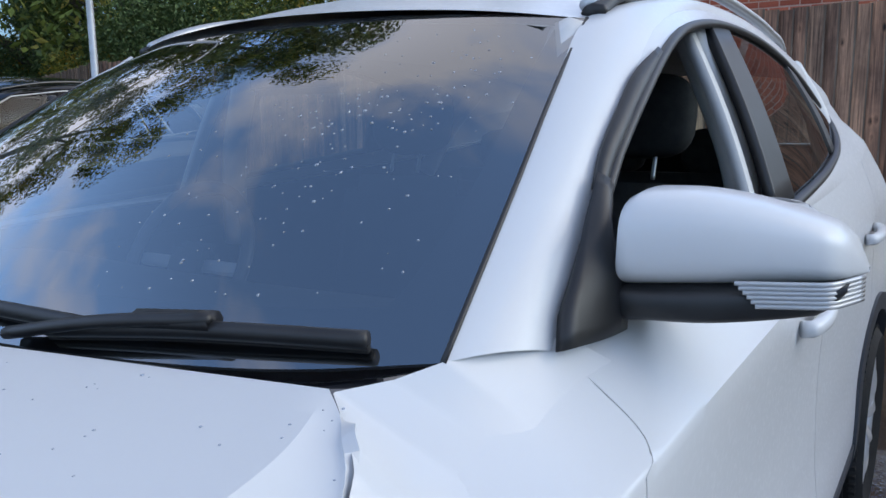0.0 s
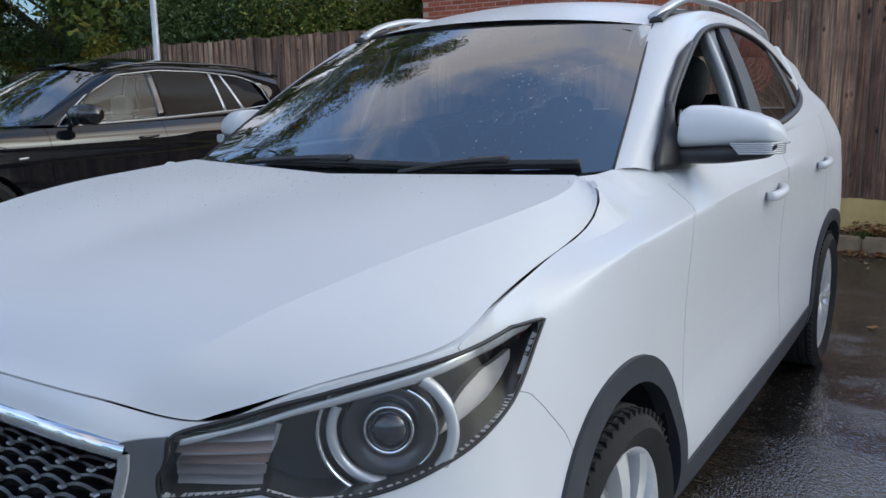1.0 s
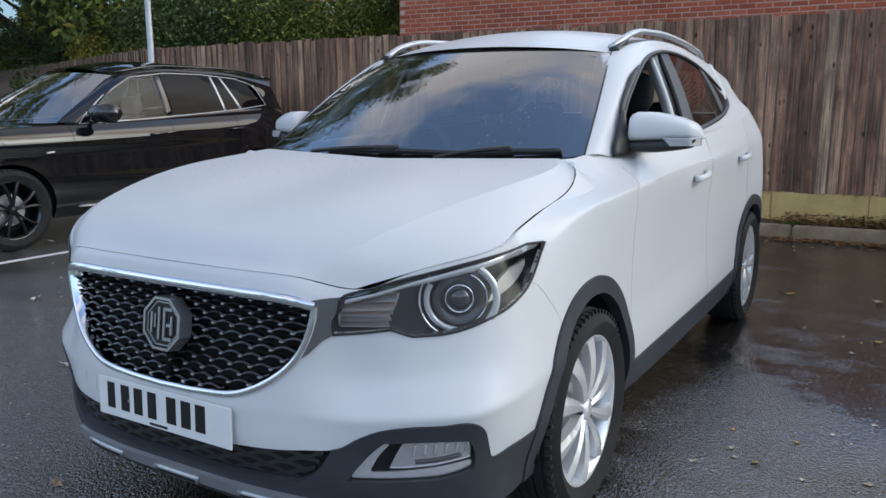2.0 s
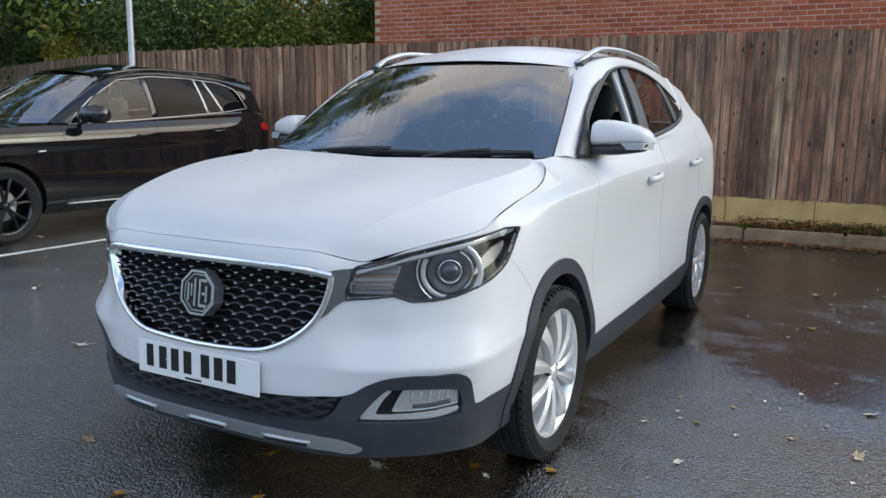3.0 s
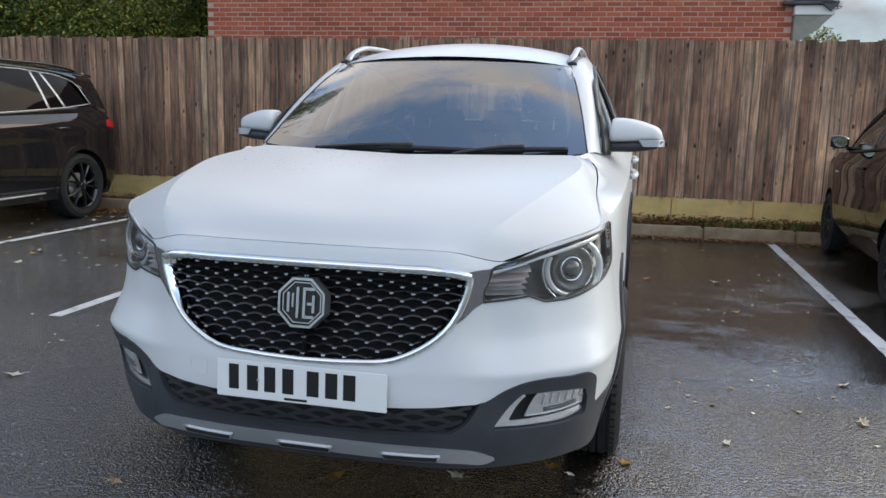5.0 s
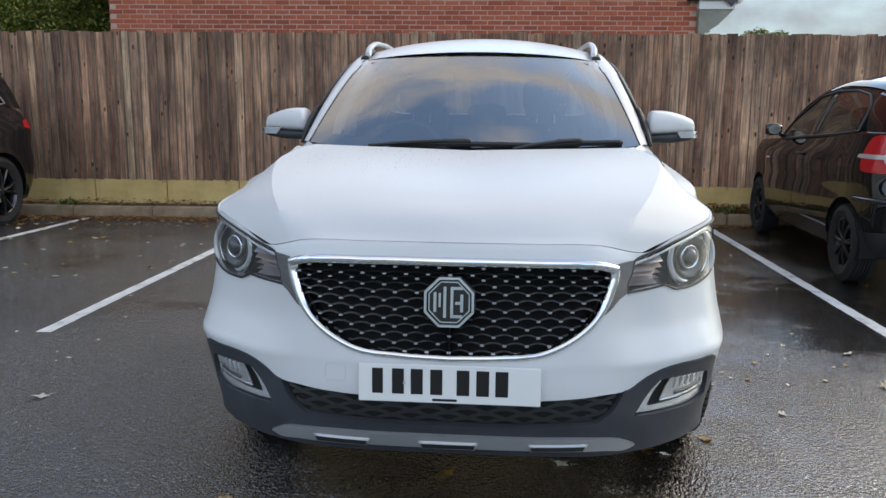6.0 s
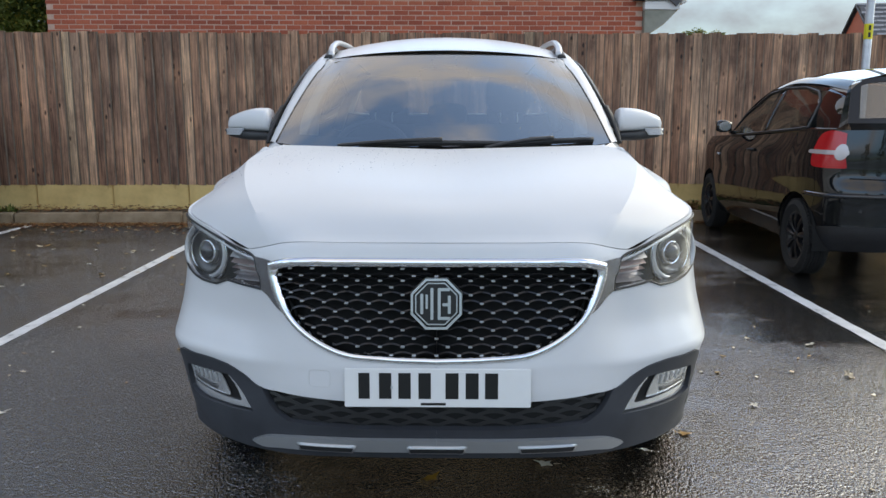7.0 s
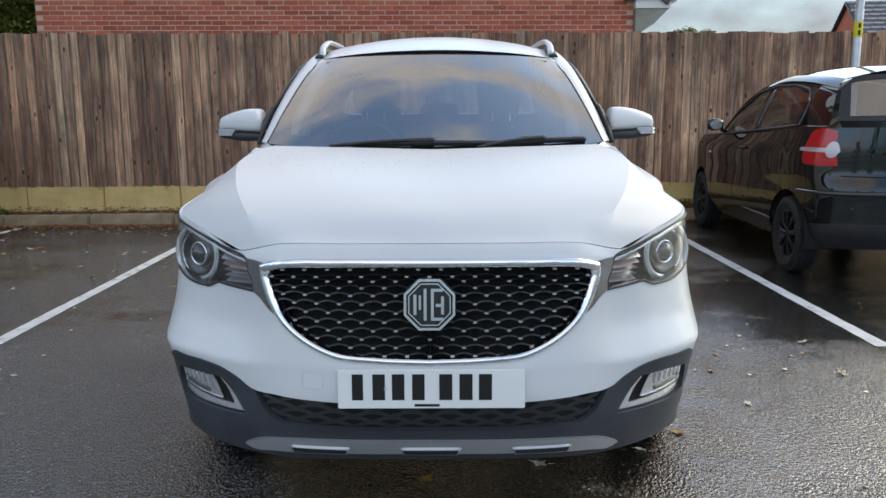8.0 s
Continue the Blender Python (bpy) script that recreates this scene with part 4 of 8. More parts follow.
# greenhouse: windscreen, pillars, roof, side glass
WS_B = np.array([(-.704, 1.247, 1.085), (-.56, 1.200, 1.068), (-.30, 1.145, 1.056), (0, 1.12, 1.052), (.30, 1.145, 1.056), (.56, 1.200, 1.068), (.704, 1.247, 1.085)])
WS_T = np.array([(-.572, 1.868, 1.464), (-.45, 1.815, 1.474), (-.22, 1.765, 1.484), (0, 1.75, 1.487), (.22, 1.765, 1.484), (.45, 1.815, 1.474), (.572, 1.868, 1.464)])
WS_R = np.array([(.704, 1.247, 1.085), (.663, 1.46, 1.228), (.618, 1.665, 1.357), (.572, 1.868, 1.464)])
ws = coons(WS_B, WS_R, WS_T, WS_R * [-1, 1, 1], 50, 30, 0.012)
sheet("windscreen", ws, "windscreen", car, "windscreen reflecting cloud and trees")

CANT = np.array([(.572, 1.868, 1.464), (.582, 2.15, 1.518), (.588, 2.6, 1.540), (.582, 3.1, 1.525), (.575, 3.5, 1.49), (.572, 3.85, 1.44)])       # roof edge, inner
DLO_T = np.array([(.757, 1.382, 1.079), (.736, 1.548, 1.214), (.7235, 1.612, 1.254), (.7105, 1.717, 1.316), (.700, 1.795, 1.355), (.687, 1.890, 1.399), (.674, 2.0, 1.440), (.657, 2.25, 1.482), (.655, 2.5, 1.488), (.664, 2.8, 1.462), (.676, 3.1, 1.405), (.682, 3.32, 1.352), (.684, 3.50, 1.308)])
OUT_P = np.array([(.756, 1.372, 1.073), (.728, 1.54, 1.208), (.692, 1.74, 1.340), (.652, 1.97, 1.455), (.628, 2.25, 1.512), (.622, 2.5, 1.522), (.628, 2.8, 1.502), (.638, 3.1, 1.452), (.648, 3.5, 1.385), (.655, 3.86, 1.345)])
IN_P = np.array([(.704, 1.247, 1.085), (.663, 1.46, 1.228), (.618, 1.665, 1.357), (.572, 1.868, 1.464), (.582, 2.15, 1.518), (.588, 2.6, 1.540), (.582, 3.1, 1.525), (.575, 3.5, 1.49), (.572, 3.85, 1.44)])


def strip(a, b, n, k, bow=0.0):
    """A band between two lines, bowed outward."""
    p, q = curve(a, n), curve(b, n)
    t = np.linspace(0, 1, k)[None, :, None]
    g = p[:, None] * (1 - t) + q[:, None] * t
    if bow:
        g = g + normals_of(g) * (bow * 4 * t * (1 - t))
    return g


for mm in (False, True):
    sheet("roof_pillar", strip(IN_P, OUT_P, 70, 10, -0.014), "white", car, "white windscreen pillar running into the roof edge", mirror=mm, flip=True)
ROOF_B = np.array([(-.572, 3.85, 1.44), (-.3, 4.0, 1.475), (0, 4.04, 1.485), (.3, 4.0, 1.475), (.572, 3.85, 1.44)])
roof = coons(WS_T, CANT, ROOF_B, CANT * [-1, 1, 1], 40, 50, 0.0)
tt = np.linspace(0, 1, 50)[None, :]
uu = np.linspace(-1, 1, 40)[:, None]
roof[:, :, 2] += 0.055 * (1 - uu ** 2) * np.sin(math.pi * np.clip(tt * 0.92 + 0.04, 0, 1)) ** 0.7
sheet("roof", roof, "white", car, "white roof wet with rain")

# ---- the white car: trim, lamps, wheels, glass ----
FZ = np.delete(SKIN.net[:, 0, 2], EXTRA_ROWS)


def nose(x, z, lift=0.0):
    """A place on the nose at (x, z), lift metres proud of the skin."""
    x, z = np.atleast_1d(np.asarray(x, float)), np.atleast_1d(np.asarray(z, float))
    u, v = np.abs(x) * 1.01, np.interp(z, FZ, V)
    p = SKIN.at(u, v) + SKIN.normal(u + 0.005, v) * lift
    p[:, 0] = x
    return p


# wing top beside the bonnet, up to the windscreen corner
inner = np.array([(.769, .885, .9775), (.767, .955, .993), (.7645, 1.0, 1.010), (.756, 1.0465, 1.036), (.7405, 1.076, 1.055), (.7195, 1.096, 1.066), (.651, 1.1545, 1.075), (.680, 1.205, 1.077), (.707, 1.2485, 1.087), (.733, 1.317, 1.084), (.7605, 1.402, 1.081)])
outer_uv = np.stack([np.linspace(U[8], U[10] - 0.006, 30), np.full(30, V[8])], 1)
outer = SKIN.at(outer_uv[:, 0], outer_uv[:, 1] - 0.018) - SKIN.normal(outer_uv[:, 0], outer_uv[:, 1] - 0.018) * 0.003
wing_y = np.linspace(0, 1, 140)
wing_in, wing_out = (np.stack([np.interp(q[0][1] + (q[-1][1] - q[0][1]) * wing_y, q[:, 1], q[:, k]) for k in range(3)], 1) for q in (inner, outer))
wing_t = np.linspace(0, 1, 8)[None, :, None]
wing_g = wing_in[:, None] * (1 - wing_t) + wing_out[:, None] * wing_t
for mm in (False, True):
    sheet("wing_top", wing_g, "white", car, "white wing top beside the windscreen", mirror=mm, flip=True)

# scuttle between bonnet and glass, and the dark engine bay under the shut lines
box("engine_bay", (0, .86, .90), (1.30, .56, .02), "dark", car)
box("engine_bay", (0, 1.16, .985), (1.36, .16, .02), "dark", car)
COWL = np.array([(-.70, 1.235, 1.074), (-.645, 1.145, 1.040), (-.55, 1.100, 1.022), (-.30, 1.052, 1.008), (0, 1.036, 1.004), (.30, 1.052, 1.008), (.55, 1.100, 1.022), (.645, 1.145, 1.040), (.70, 1.235, 1.074)])
sheet("cowl", strip(COWL, WS_B + np.array([0, .004, -.004]), 50, 5, 0.0), "glass_black", car, "glossy black scuttle panel below the windscreen", thick=0.004)

# grey lower cladding with lower grille, fog lamps and silver skid strip
LOWER = smooth_poly(np.vstack([SKIN.front([(0, .408), (.25, .411), (.44, .42), (.512, .424), (.478, .368), (.43, .331), (.25, .322), (0, .320)]), [(-0.02, V[1] + 0.02), (-0.02, V[2] - 0.01)]]), 90, (0, 3, 5, 7, 8, 9))
FOG = smooth_poly(SKIN.find([(.538, .112, .340), (.64, .18, .335), (.745, .27, .338), (.788, .31, .350), (.797, .30, .40), (.787, .285, .434), (.76, .26, .440), (.69, .20, .444), (.622, .145, .442), (.575, .125, .392)]), 90, (0, 3, 5, 8))
both(SKIN.cut, "lower_cladding", (0.0, U[7]), (V[0], V[3] - 0.01), 0.010, "grey_plastic", car, "dark grey plastic lower bumper cladding", inside=CLAD, holes=[LOWER, FOG, ARCH_F], lift=0.005, thick=0.03)
both(SKIN.cut, "lower_grille_backing", (0.0, U[4]), (V[0], V[3]), 0.02, "dark", car, inside=LOWER, lift=-0.05)
both(SKIN.cut, "sill_cladding", (U[8] + 0.02, U[13] - 0.05), (V[0], V[2]), 0.02, "grey_plastic", car, "dark grey plastic sill", inside=SILL, holes=[ARCH_F, ARCH_R], lift=0.006, thick=0.03)
for yc in (FA, RA):
    both(SKIN.cut, "wheel_arch_trim", tuple(SKIN.side([(yc - 0.46, .4), (yc + 0.5, .4)])[:, 0]), (V[0], V[6]), 0.011, "grey_plastic", car, "dark grey plastic wheel arch trim", inside=arch_poly(yc, 0.418), holes=[arch_poly(yc, 0.362)], lift=0.009, thick=0.04)
    for sx in (1, -1):
        pr = [(0.365, 0.0), (0.365, -0.26), (0.02, -0.28)]
        v, f = lathe(pr, 40)
        f = [q for q in f if min(v[i][2] for i in q) > -0.10]
        ob = mesh_ob("wheel_well", [(sx * (0.855 + a), yc + 0.02 + b, HUB_Z + 0.01 + c) for a, b, c in v], f, "dark", car)

SKID = smooth_poly(np.vstack([SKIN.front([(0, .290), (.25, .290), (.42, .286), (.50, .275), (.548, .250), (.53, .240), (.45, .243), (.25, .247), (0, .247)]), [(-0.02, V[0]), (-0.02, V[1])]]), 90, (0, 4, 8, 9, 10))
M["skid_silver"] = principled("skid_silver", (0.42, 0.43, 0.44), 0.32, 0.65)
skid = both(SKIN.cut, "skid_strip", (0.0, U[4]), (V[0], V[2]), 0.010, "skid_silver", car, "satin silver skid strip", inside=SKID, lift=0.016, thick=0.03)
for xc in (-0.32, 0.0, 0.32):
    g = np.array([[nose(x, z, 0.024)[0] for x, z in ((xc - .088 + .176 * t, .273), (xc - .078 + .156 * t, .251))] for t in np.linspace(0, 1, 9)])
    sheet("skid_slot", g, "skid_silver", skid[0], thick=0.02, flip=True)
    g2 = np.array([[nose(x, z, 0.0255)[0] for x, z in ((xc - .080 + .160 * t, .2695), (xc - .074 + .148 * t, .2555))] for t in np.linspace(0, 1, 9)])
    sheet("slot_recess", g2, "black_plastic", skid[0])


def wave_bar(name, x0, x1, z, amp, period, phase, lift, height, depth, mat, parent, up=True):
    """A scalloped bar across the nose."""
    n = max(8, int(abs(x1 - x0) / period * 9))
    xs = np.linspace(x0, x1, n)
    k = ((xs / period + phase) % 1.0)
    zz = z + amp * np.sin(math.pi * k) * (1 if up else -1)
    a = nose(xs, zz, lift)
    b = nose(xs, zz - height, lift + 0.003)
    c = nose(xs, zz - height * 0.6, lift - depth)
    g = np.stack([c, a, b, c], 1)
    return sheet(name, g, mat, parent, smooth=False)


M["dark_chrome"] = principled("dark_chrome", (0.36, 0.365, 0.38), 0.07, 1.0)
M["badge_silver"] = principled("badge_silver", (0.50, 0.51, 0.52), 0.3, 0.85)
# radiator grille
grille = thing("radiator_grille")
grille.parent = car
grille["label"] = "black scalloped radiator grille in a chrome surround"
for mm in (False, True):
    SKIN.cut("grille_backing", (0.0, U[4]), (V[3] - .05, V[7]), 0.02, "dark", grille, inside=GRILLE, lift=-0.055, thick=-0.05, mirror=mm)
OUTL = np.array([(.0, .53), (.14, .535), (.278, .553), (.382, .606), (.450, .692), (.466, .74), (.474, .79)])
bars_m = principled("grille_bar_black", (0.012, 0.012, 0.014), 0.3, 0.2, 0.25)
M["grille_bar"] = bars_m
M["lower_bar"] = principled("lower_bar_grey", (0.016, 0.0165, 0.018), 0.32)
zs = np.arange(0.545, 0.80, 0.0228)
stud_bm = bmesh.new()
box_bm(stud_bm, (0, 0, 0), (0.011, 0.010, 0.0048), bevel=0.001)
stud_me = bpy.data.meshes.new("grille_stud")
stud_bm.to_mesh(stud_me)
stud_bm.free()
stud_me.materials.append(M["satin"])
PER = 0.0635
for i, z in enumerate(zs):
    half = np.interp(z, OUTL[1:, 1], OUTL[1:, 0]) - 0.012 if z > .536 else .12
    ph = 0.5 * (i % 2)
    wave_bar("grille_bar", -half, half, z, 0.0085, PER, ph, -0.020, 0.0045, 0.02, "grille_bar", grille)
    k0 = math.ceil((-half + 0.01) / PER + ph)
    while (k0 - ph) * PER < half - 0.008:
        x = (k0 - ph) * PER
        if not (abs(x) < 0.085 and abs(z - .682) < 0.085):
            ob = new("grille_stud", stud_me)
            ob.parent = grille
            ob.matrix_basis = Matrix.Translation(nose(x, z - 0.002, -0.014)[0])
        k0 += 1
for i, z in enumerate((.402, .384, .366, .348, .332)):
    half = np.interp(z, [.331, .368, .424], [.42, .465, .50])
    wave_bar("lower_grille_bar", -half, half, z - 0.006, 0.017, 0.11, 0.5 * (i % 2), -0.014, 0.011, 0.025, "lower_bar", car)


def ribbon(name, uv, lift0, width, depth, mat, parent, mirror=False, closed=False, n=120, label="", sharp=()):
    """A rounded moulding that follows a line on the skin."""
    q = smooth_poly(uv, n, sharp) if sharp else curve(uv, n)
    q = np.vstack([q, q[:1]]) if closed else q
    p = SKIN.at(q[:, 0], q[:, 1])
    nn = SKIN.normal(np.maximum(q[:, 0], 0.006), q[:, 1])
    d = np.gradient(p, axis=0)
    d /= np.linalg.norm(d, axis=1, keepdims=True) + 1e-9
    s = np.cross(d, nn)
    prof = [(-.5, -depth), (-.5, .3), (-.3, .8), (0, 1), (.3, .8), (.5, .3), (.5, -depth)]
    g = np.stack([p + s * (a * width) + nn * (lift0 * b if b > 0 else b) for a, b in prof], 1)
    return sheet(name, g, mat, parent, label, mirror=mirror)


G_EDGE = SKIN.front([(0, .800), (.25, .800), (.42, .797), (.472, .783), (.466, .74), (.448, .689), (.379, .602), (.276, .548), (.14, .532), (0, .527)])
for mm in (False, True):
    ribbon("chrome_surround", G_EDGE[:4], 0.010, 0.026, 0.03, "chrome", grille, mm, label="polished chrome grille surround", n=50)
    ribbon("chrome_surround", G_EDGE[3:], 0.010, 0.020, 0.03, "chrome", grille, mm, n=90)
    wing = smooth_poly(SKIN.find([(.408, .055, .634), (.448, .078, .660), (.482, .098, .695), (.506, .116, .712), (.522, .121, .804), (.50, .10, .803), (.470, .07, .797), (.472, .07, .745), (.452, .064, .690)]), 70, (0, 3, 4, 6))
    SKIN.cut("chrome_wing", (U[1], U[4]), (V[4], V[7]), 0.008, "dark_chrome", grille, inside=wing, lift=0.005, thick=0.012, mirror=mm)




def emblem():
    root = thing("emblem")
    root.parent = grille
    root["label"] = "octagonal chrome badge with a black centre"
    c = nose(0.0, .682, 0.012)[0]
    root.location = c
    root.rotation_euler = (radians(-8), 0, 0)

    def octo(r, y0, y1, name, mat, hole=None):
        bm = bmesh.new()
        a = [math.pi / 8 + k * math.pi / 4 for k in range(8)]
        f = [bm.verts.new((r * math.cos(t), y0, r * math.sin(t))) for t in a]
        b = [bm.verts.new((r * math.cos(t) * 1.03, y1, r * math.sin(t) * 1.03)) for t in a]
        for i in range(8):
            bm.faces.new((f[i], b[i], b[(i + 1) % 8], f[(i + 1) % 8]))
        if hole:
            h = [bm.verts.new((hole * math.cos(t), y0, hole * math.sin(t))) for t in a]
            d = [bm.verts.new((hole * math.cos(t), y0 + 0.008, hole * math.sin(t))) for t in a]
            for i in range(8):
                j = (i + 1) % 8
                bm.faces.new((h[i], f[i], f[j], h[j]))
                bm.faces.new((d[i], h[i], h[j], d[j]))
        else:
            bm.faces.new(f)
        bmesh.ops.recalc_face_normals(bm, faces=bm.faces)
        part(name, bm, mat, root)
    octo(0.0765, -0.010, 0.03, "badge_rim", "badge_silver", 0.069)
    octo(0.066, -0.003, 0.02, "badge_face", "ink")
    octo(0.0635, -0.0055, 0.01, "badge_ring", "badge_silver", 0.0600)
    for x, w, h, z in ((-0.040, .008, .056, 0), (-0.0265, .006, .040, 0.006), (-0.012, .008, .088, 0), (0.008, .008, .088, 0), (0.036, .008, .050, -.002)):
        box("badge_bar", (x, -0.006, z), (w, 0.006, h), "badge_silver", root, bevel=0.001)
    for x, z, w in ((0.023, .040, .030), (0.023, -.040, .030), (0.028, -0.002, .022)):
        box("badge_bar", (x, -0.006, z), (w, 0.006, 0.008), "badge_silver", root, bevel=0.001)


emblem()


def number_plate():
    root = thing("number_plate")
    root.parent = car
    root["label"] = "white front number plate with black characters"
    root.location = (0.004, -0.004, .455)
    root.rotation_euler = (radians(-2), 0, 0)
    box("plate", (0, 0, 0), (.52, .006, .111), "plate", root, bevel=0.002)
    for x, w in ((-.205, .036), (-.146, .040), (-.092, .040), (-.036, .040), (.040, .042), (.096, .042), (.150, .042)):
        box("character", (x, -0.0036, .006), (w * .86, .001, .074), "ink", root)
    box("dealer_line", (-0.012, -0.0036, -.046), (.07, .001, .007), "ink", root)
    box("plate_screw", (-.128, -.005, .002), (.007, .004, .007), "satin", root, bevel=0.001)
    return root


number_plate()
# towing eye cover outline and bumper seam lines
TOW = SKIN.front([(.30, .504), (.36, .502), (.36, .440), (.30, .441)])
c_uv = TOW.mean(0)
ang = np.linspace(0, 2 * math.pi, 41)
rr = np.stack([c_uv[0] + 0.031 * np.sign(np.cos(ang)) * np.abs(np.cos(ang)) ** 0.35, c_uv[1] + 0.031 * np.sign(np.sin(ang)) * np.abs(np.sin(ang)) ** 0.35], 1)
tp = SKIN.at(rr[:, 0], rr[:, 1]) + SKIN.normal(rr[:, 0], rr[:, 1]) * 0.0005
tube("towing_cover_joint", tp, 0.0008, "trim_light", car, "thin joint round the towing eye cover", n=5, seg=0, mirror=True)


# ---- headlights ----
def headlight(mm):
    root = thing("headlight")
    root.parent = car
    root["label"] = "clear headlight with projector lens and dark bezel"
    S = np.array([-1, 1, 1]) if mm else np.array([1, 1, 1])
    SKIN.cut("lamp_bucket", (U[2], U[8]), (V[4], V[8]), 0.012, "lamp_inner", root, inside=HEADLIGHT, lift=-0.075, thick=-0.073, mirror=mm)
    SKIN.cut("lens_cover", (U[2], U[8]), (V[4], V[8]), 0.010, "lens", root, "clear polycarbonate cover", inside=HEADLIGHT, lift=0.003, mirror=mm)
    hp = np.vstack([HEADLIGHT, HEADLIGHT[:1]])
    pts = SKIN.at(hp[:, 0], hp[:, 1]) + SKIN.normal(hp[:, 0], hp[:, 1]) * 0.0028
    tube("lamp_gasket", pts, 0.0034, "black_plastic", root, n=6, seg=0, mirror=mm)
    c = SKIN.find([(.735, .320, .780)])[0]
    O = SKIN.at(c[:1], c[1:])[0]
    N = SKIN.normal(c[:1], c[1:])[0]
    N = N * 0.55 + np.array([0.25, -1, 0.05]) * 0.45
    N /= np.linalg.norm(N)
    E1 = np.cross(np.array([0, 0, 1.0]), N)
    E1 /= np.linalg.norm(E1)
    E1 = -E1 if E1[0] < 0 else E1
    E2 = np.cross(N, E1)
    E2 = E2 if E2[2] > 0 else -E2

    def P(a, b, d):
        return (O + E1 * a + E2 * b + N * d)

    def turned(name, prof, mat, n=36, c0=(0, 0), label=""):
        v = []
        m = len(prof)
        for i in range(n):
            t = 2 * math.pi * i / n
            for r, d in prof:
                v.append(P(c0[0] + r * math.cos(t), c0[1] + r * math.sin(t), d) * S)
        f = []
        for i in range(n):
            for j in range(m - 1):
                q = (i * m + j, ((i + 1) % n) * m + j, ((i + 1) % n) * m + j + 1, i * m + j + 1)
                f.append(q if not mm else q[::-1])
        return mesh_ob(name, v, f, mat, root, label, True)
    turned("projector_lens", [(0.031 * math.cos(a), -0.045 + 0.022 * math.sin(a)) for a in np.linspace(0, math.pi / 2, 8)], "projector", label="glass projector lens")
    turned("projector_ring", [(0.031, -0.045), (0.034, -0.036), (0.038, -0.040), (0.041, -0.055)], "chrome", label="chrome ring round the projector")
    turned("projector_cup", [(0.041, -0.055), (0.064, -0.034), (0.068, -0.036), (0.07, -0.08)], "lamp_inner")

    def arc(name, r, w, a0, a1, d, mat, label=""):
        g = []
        for t in np.linspace(radians(a0), radians(a1), 26):
            g.append([P(rr * math.cos(t), rr * 0.95 * math.sin(t), dd) * S for rr, dd in ((r - w / 2, d - 0.01), (r - w / 2, d), (r, d + 0.005), (r + w / 2, d), (r + w / 2, d - 0.01))])
        sheet(name, g, mat, root, label, flip=mm)
    arc("light_guide", 0.083, 0.015, 150, 275, -0.034, "guide", "clear curved light guide")
    arc("light_guide", 0.102, 0.007, 132, 250, -0.028, "chrome")
    arc("light_guide", 0.094, 0.018, -42, 58, -0.034, "guide")
    arc("lamp_trim", 0.070, 0.006, -50, 66, -0.038, "chrome")
    # upper light bar under the cover
    top = SKIN.find([(.532, .125, .788), (.62, .20, .817), (.72, .285, .846), (.79, .40, .868), (.803, .52, .878), (.802, .63, .880)])
    q = curve(top, 40)
    a = SKIN.at(q[:, 0], q[:, 1] + 0.006) + SKIN.normal(q[:, 0], q[:, 1]) * -0.012
    b = SKIN.at(q[:, 0], q[:, 1] - 0.007) + SKIN.normal(q[:, 0], q[:, 1]) * -0.022
    mid = (a + b) / 2 + SKIN.normal(q[:, 0], q[:, 1]) * 0.010
    sheet("light_bar", np.stack([a, mid, b], 1), "guide", root, "long clear light bar", mirror=mm)
    q2 = q.copy()
    q2[:, 1] += 0.017
    tube("lamp_brow", SKIN.at(q2[:, 0], q2[:, 1]) + SKIN.normal(q2[:, 0], q2[:, 1]) * -0.016, 0.004, "gloss_black", root, n=6, seg=0, mirror=mm)
    # inner turn signal: ribbed reflector
    for k in range(5):
        z = .722 + .016 * k
        x1 = .612 + 0.006 * k
        r = SKIN.find([(.520, .12, z), (.56, .16, z), (x1, .20, z)])
        rc = curve(r, 10)
        p0 = SKIN.at(rc[:, 0], rc[:, 1]) + SKIN.normal(rc[:, 0], rc[:, 1]) * -0.022
        p1 = SKIN.at(rc[:, 0], rc[:, 1] + 0.013) + SKIN.normal(rc[:, 0], rc[:, 1]) * -0.040
        sheet("reflector_rib", np.stack([p0, p1], 1), "amber_refl" if k in (2, 3) else "smoke_refl", root, mirror=mm)
    back = smooth_poly(SKIN.find([(.512, .12, .717), (.56, .16, .722), (.608, .20, .728), (.628, .205, .765), (.640, .215, .806), (.585, .17, .800), (.528, .13, .794)]), 40, (0, 2, 4, 6))
    SKIN.cut("signal_reflector", (U[2], U[8]), (V[4], V[8]), 0.010, "smoke_refl", root, "silvered turn-signal reflector", inside=back, lift=-0.046, thick=0.006, mirror=mm, smooth=False)
    # side reflector facet
    w = smooth_poly(SKIN.find([(.795, .39, .762), (.818, .46, .785), (.822, .55, .822), (.812, .60, .852), (.806, .49, .842), (.80, .42, .80)]), 40, (0, 3, 4))
    SKIN.cut("side_facet", (U[4], U[8]), (V[4], V[8]), 0.012, "smoke_refl", root, inside=w, lift=-0.03, thick=0.01, mirror=mm)


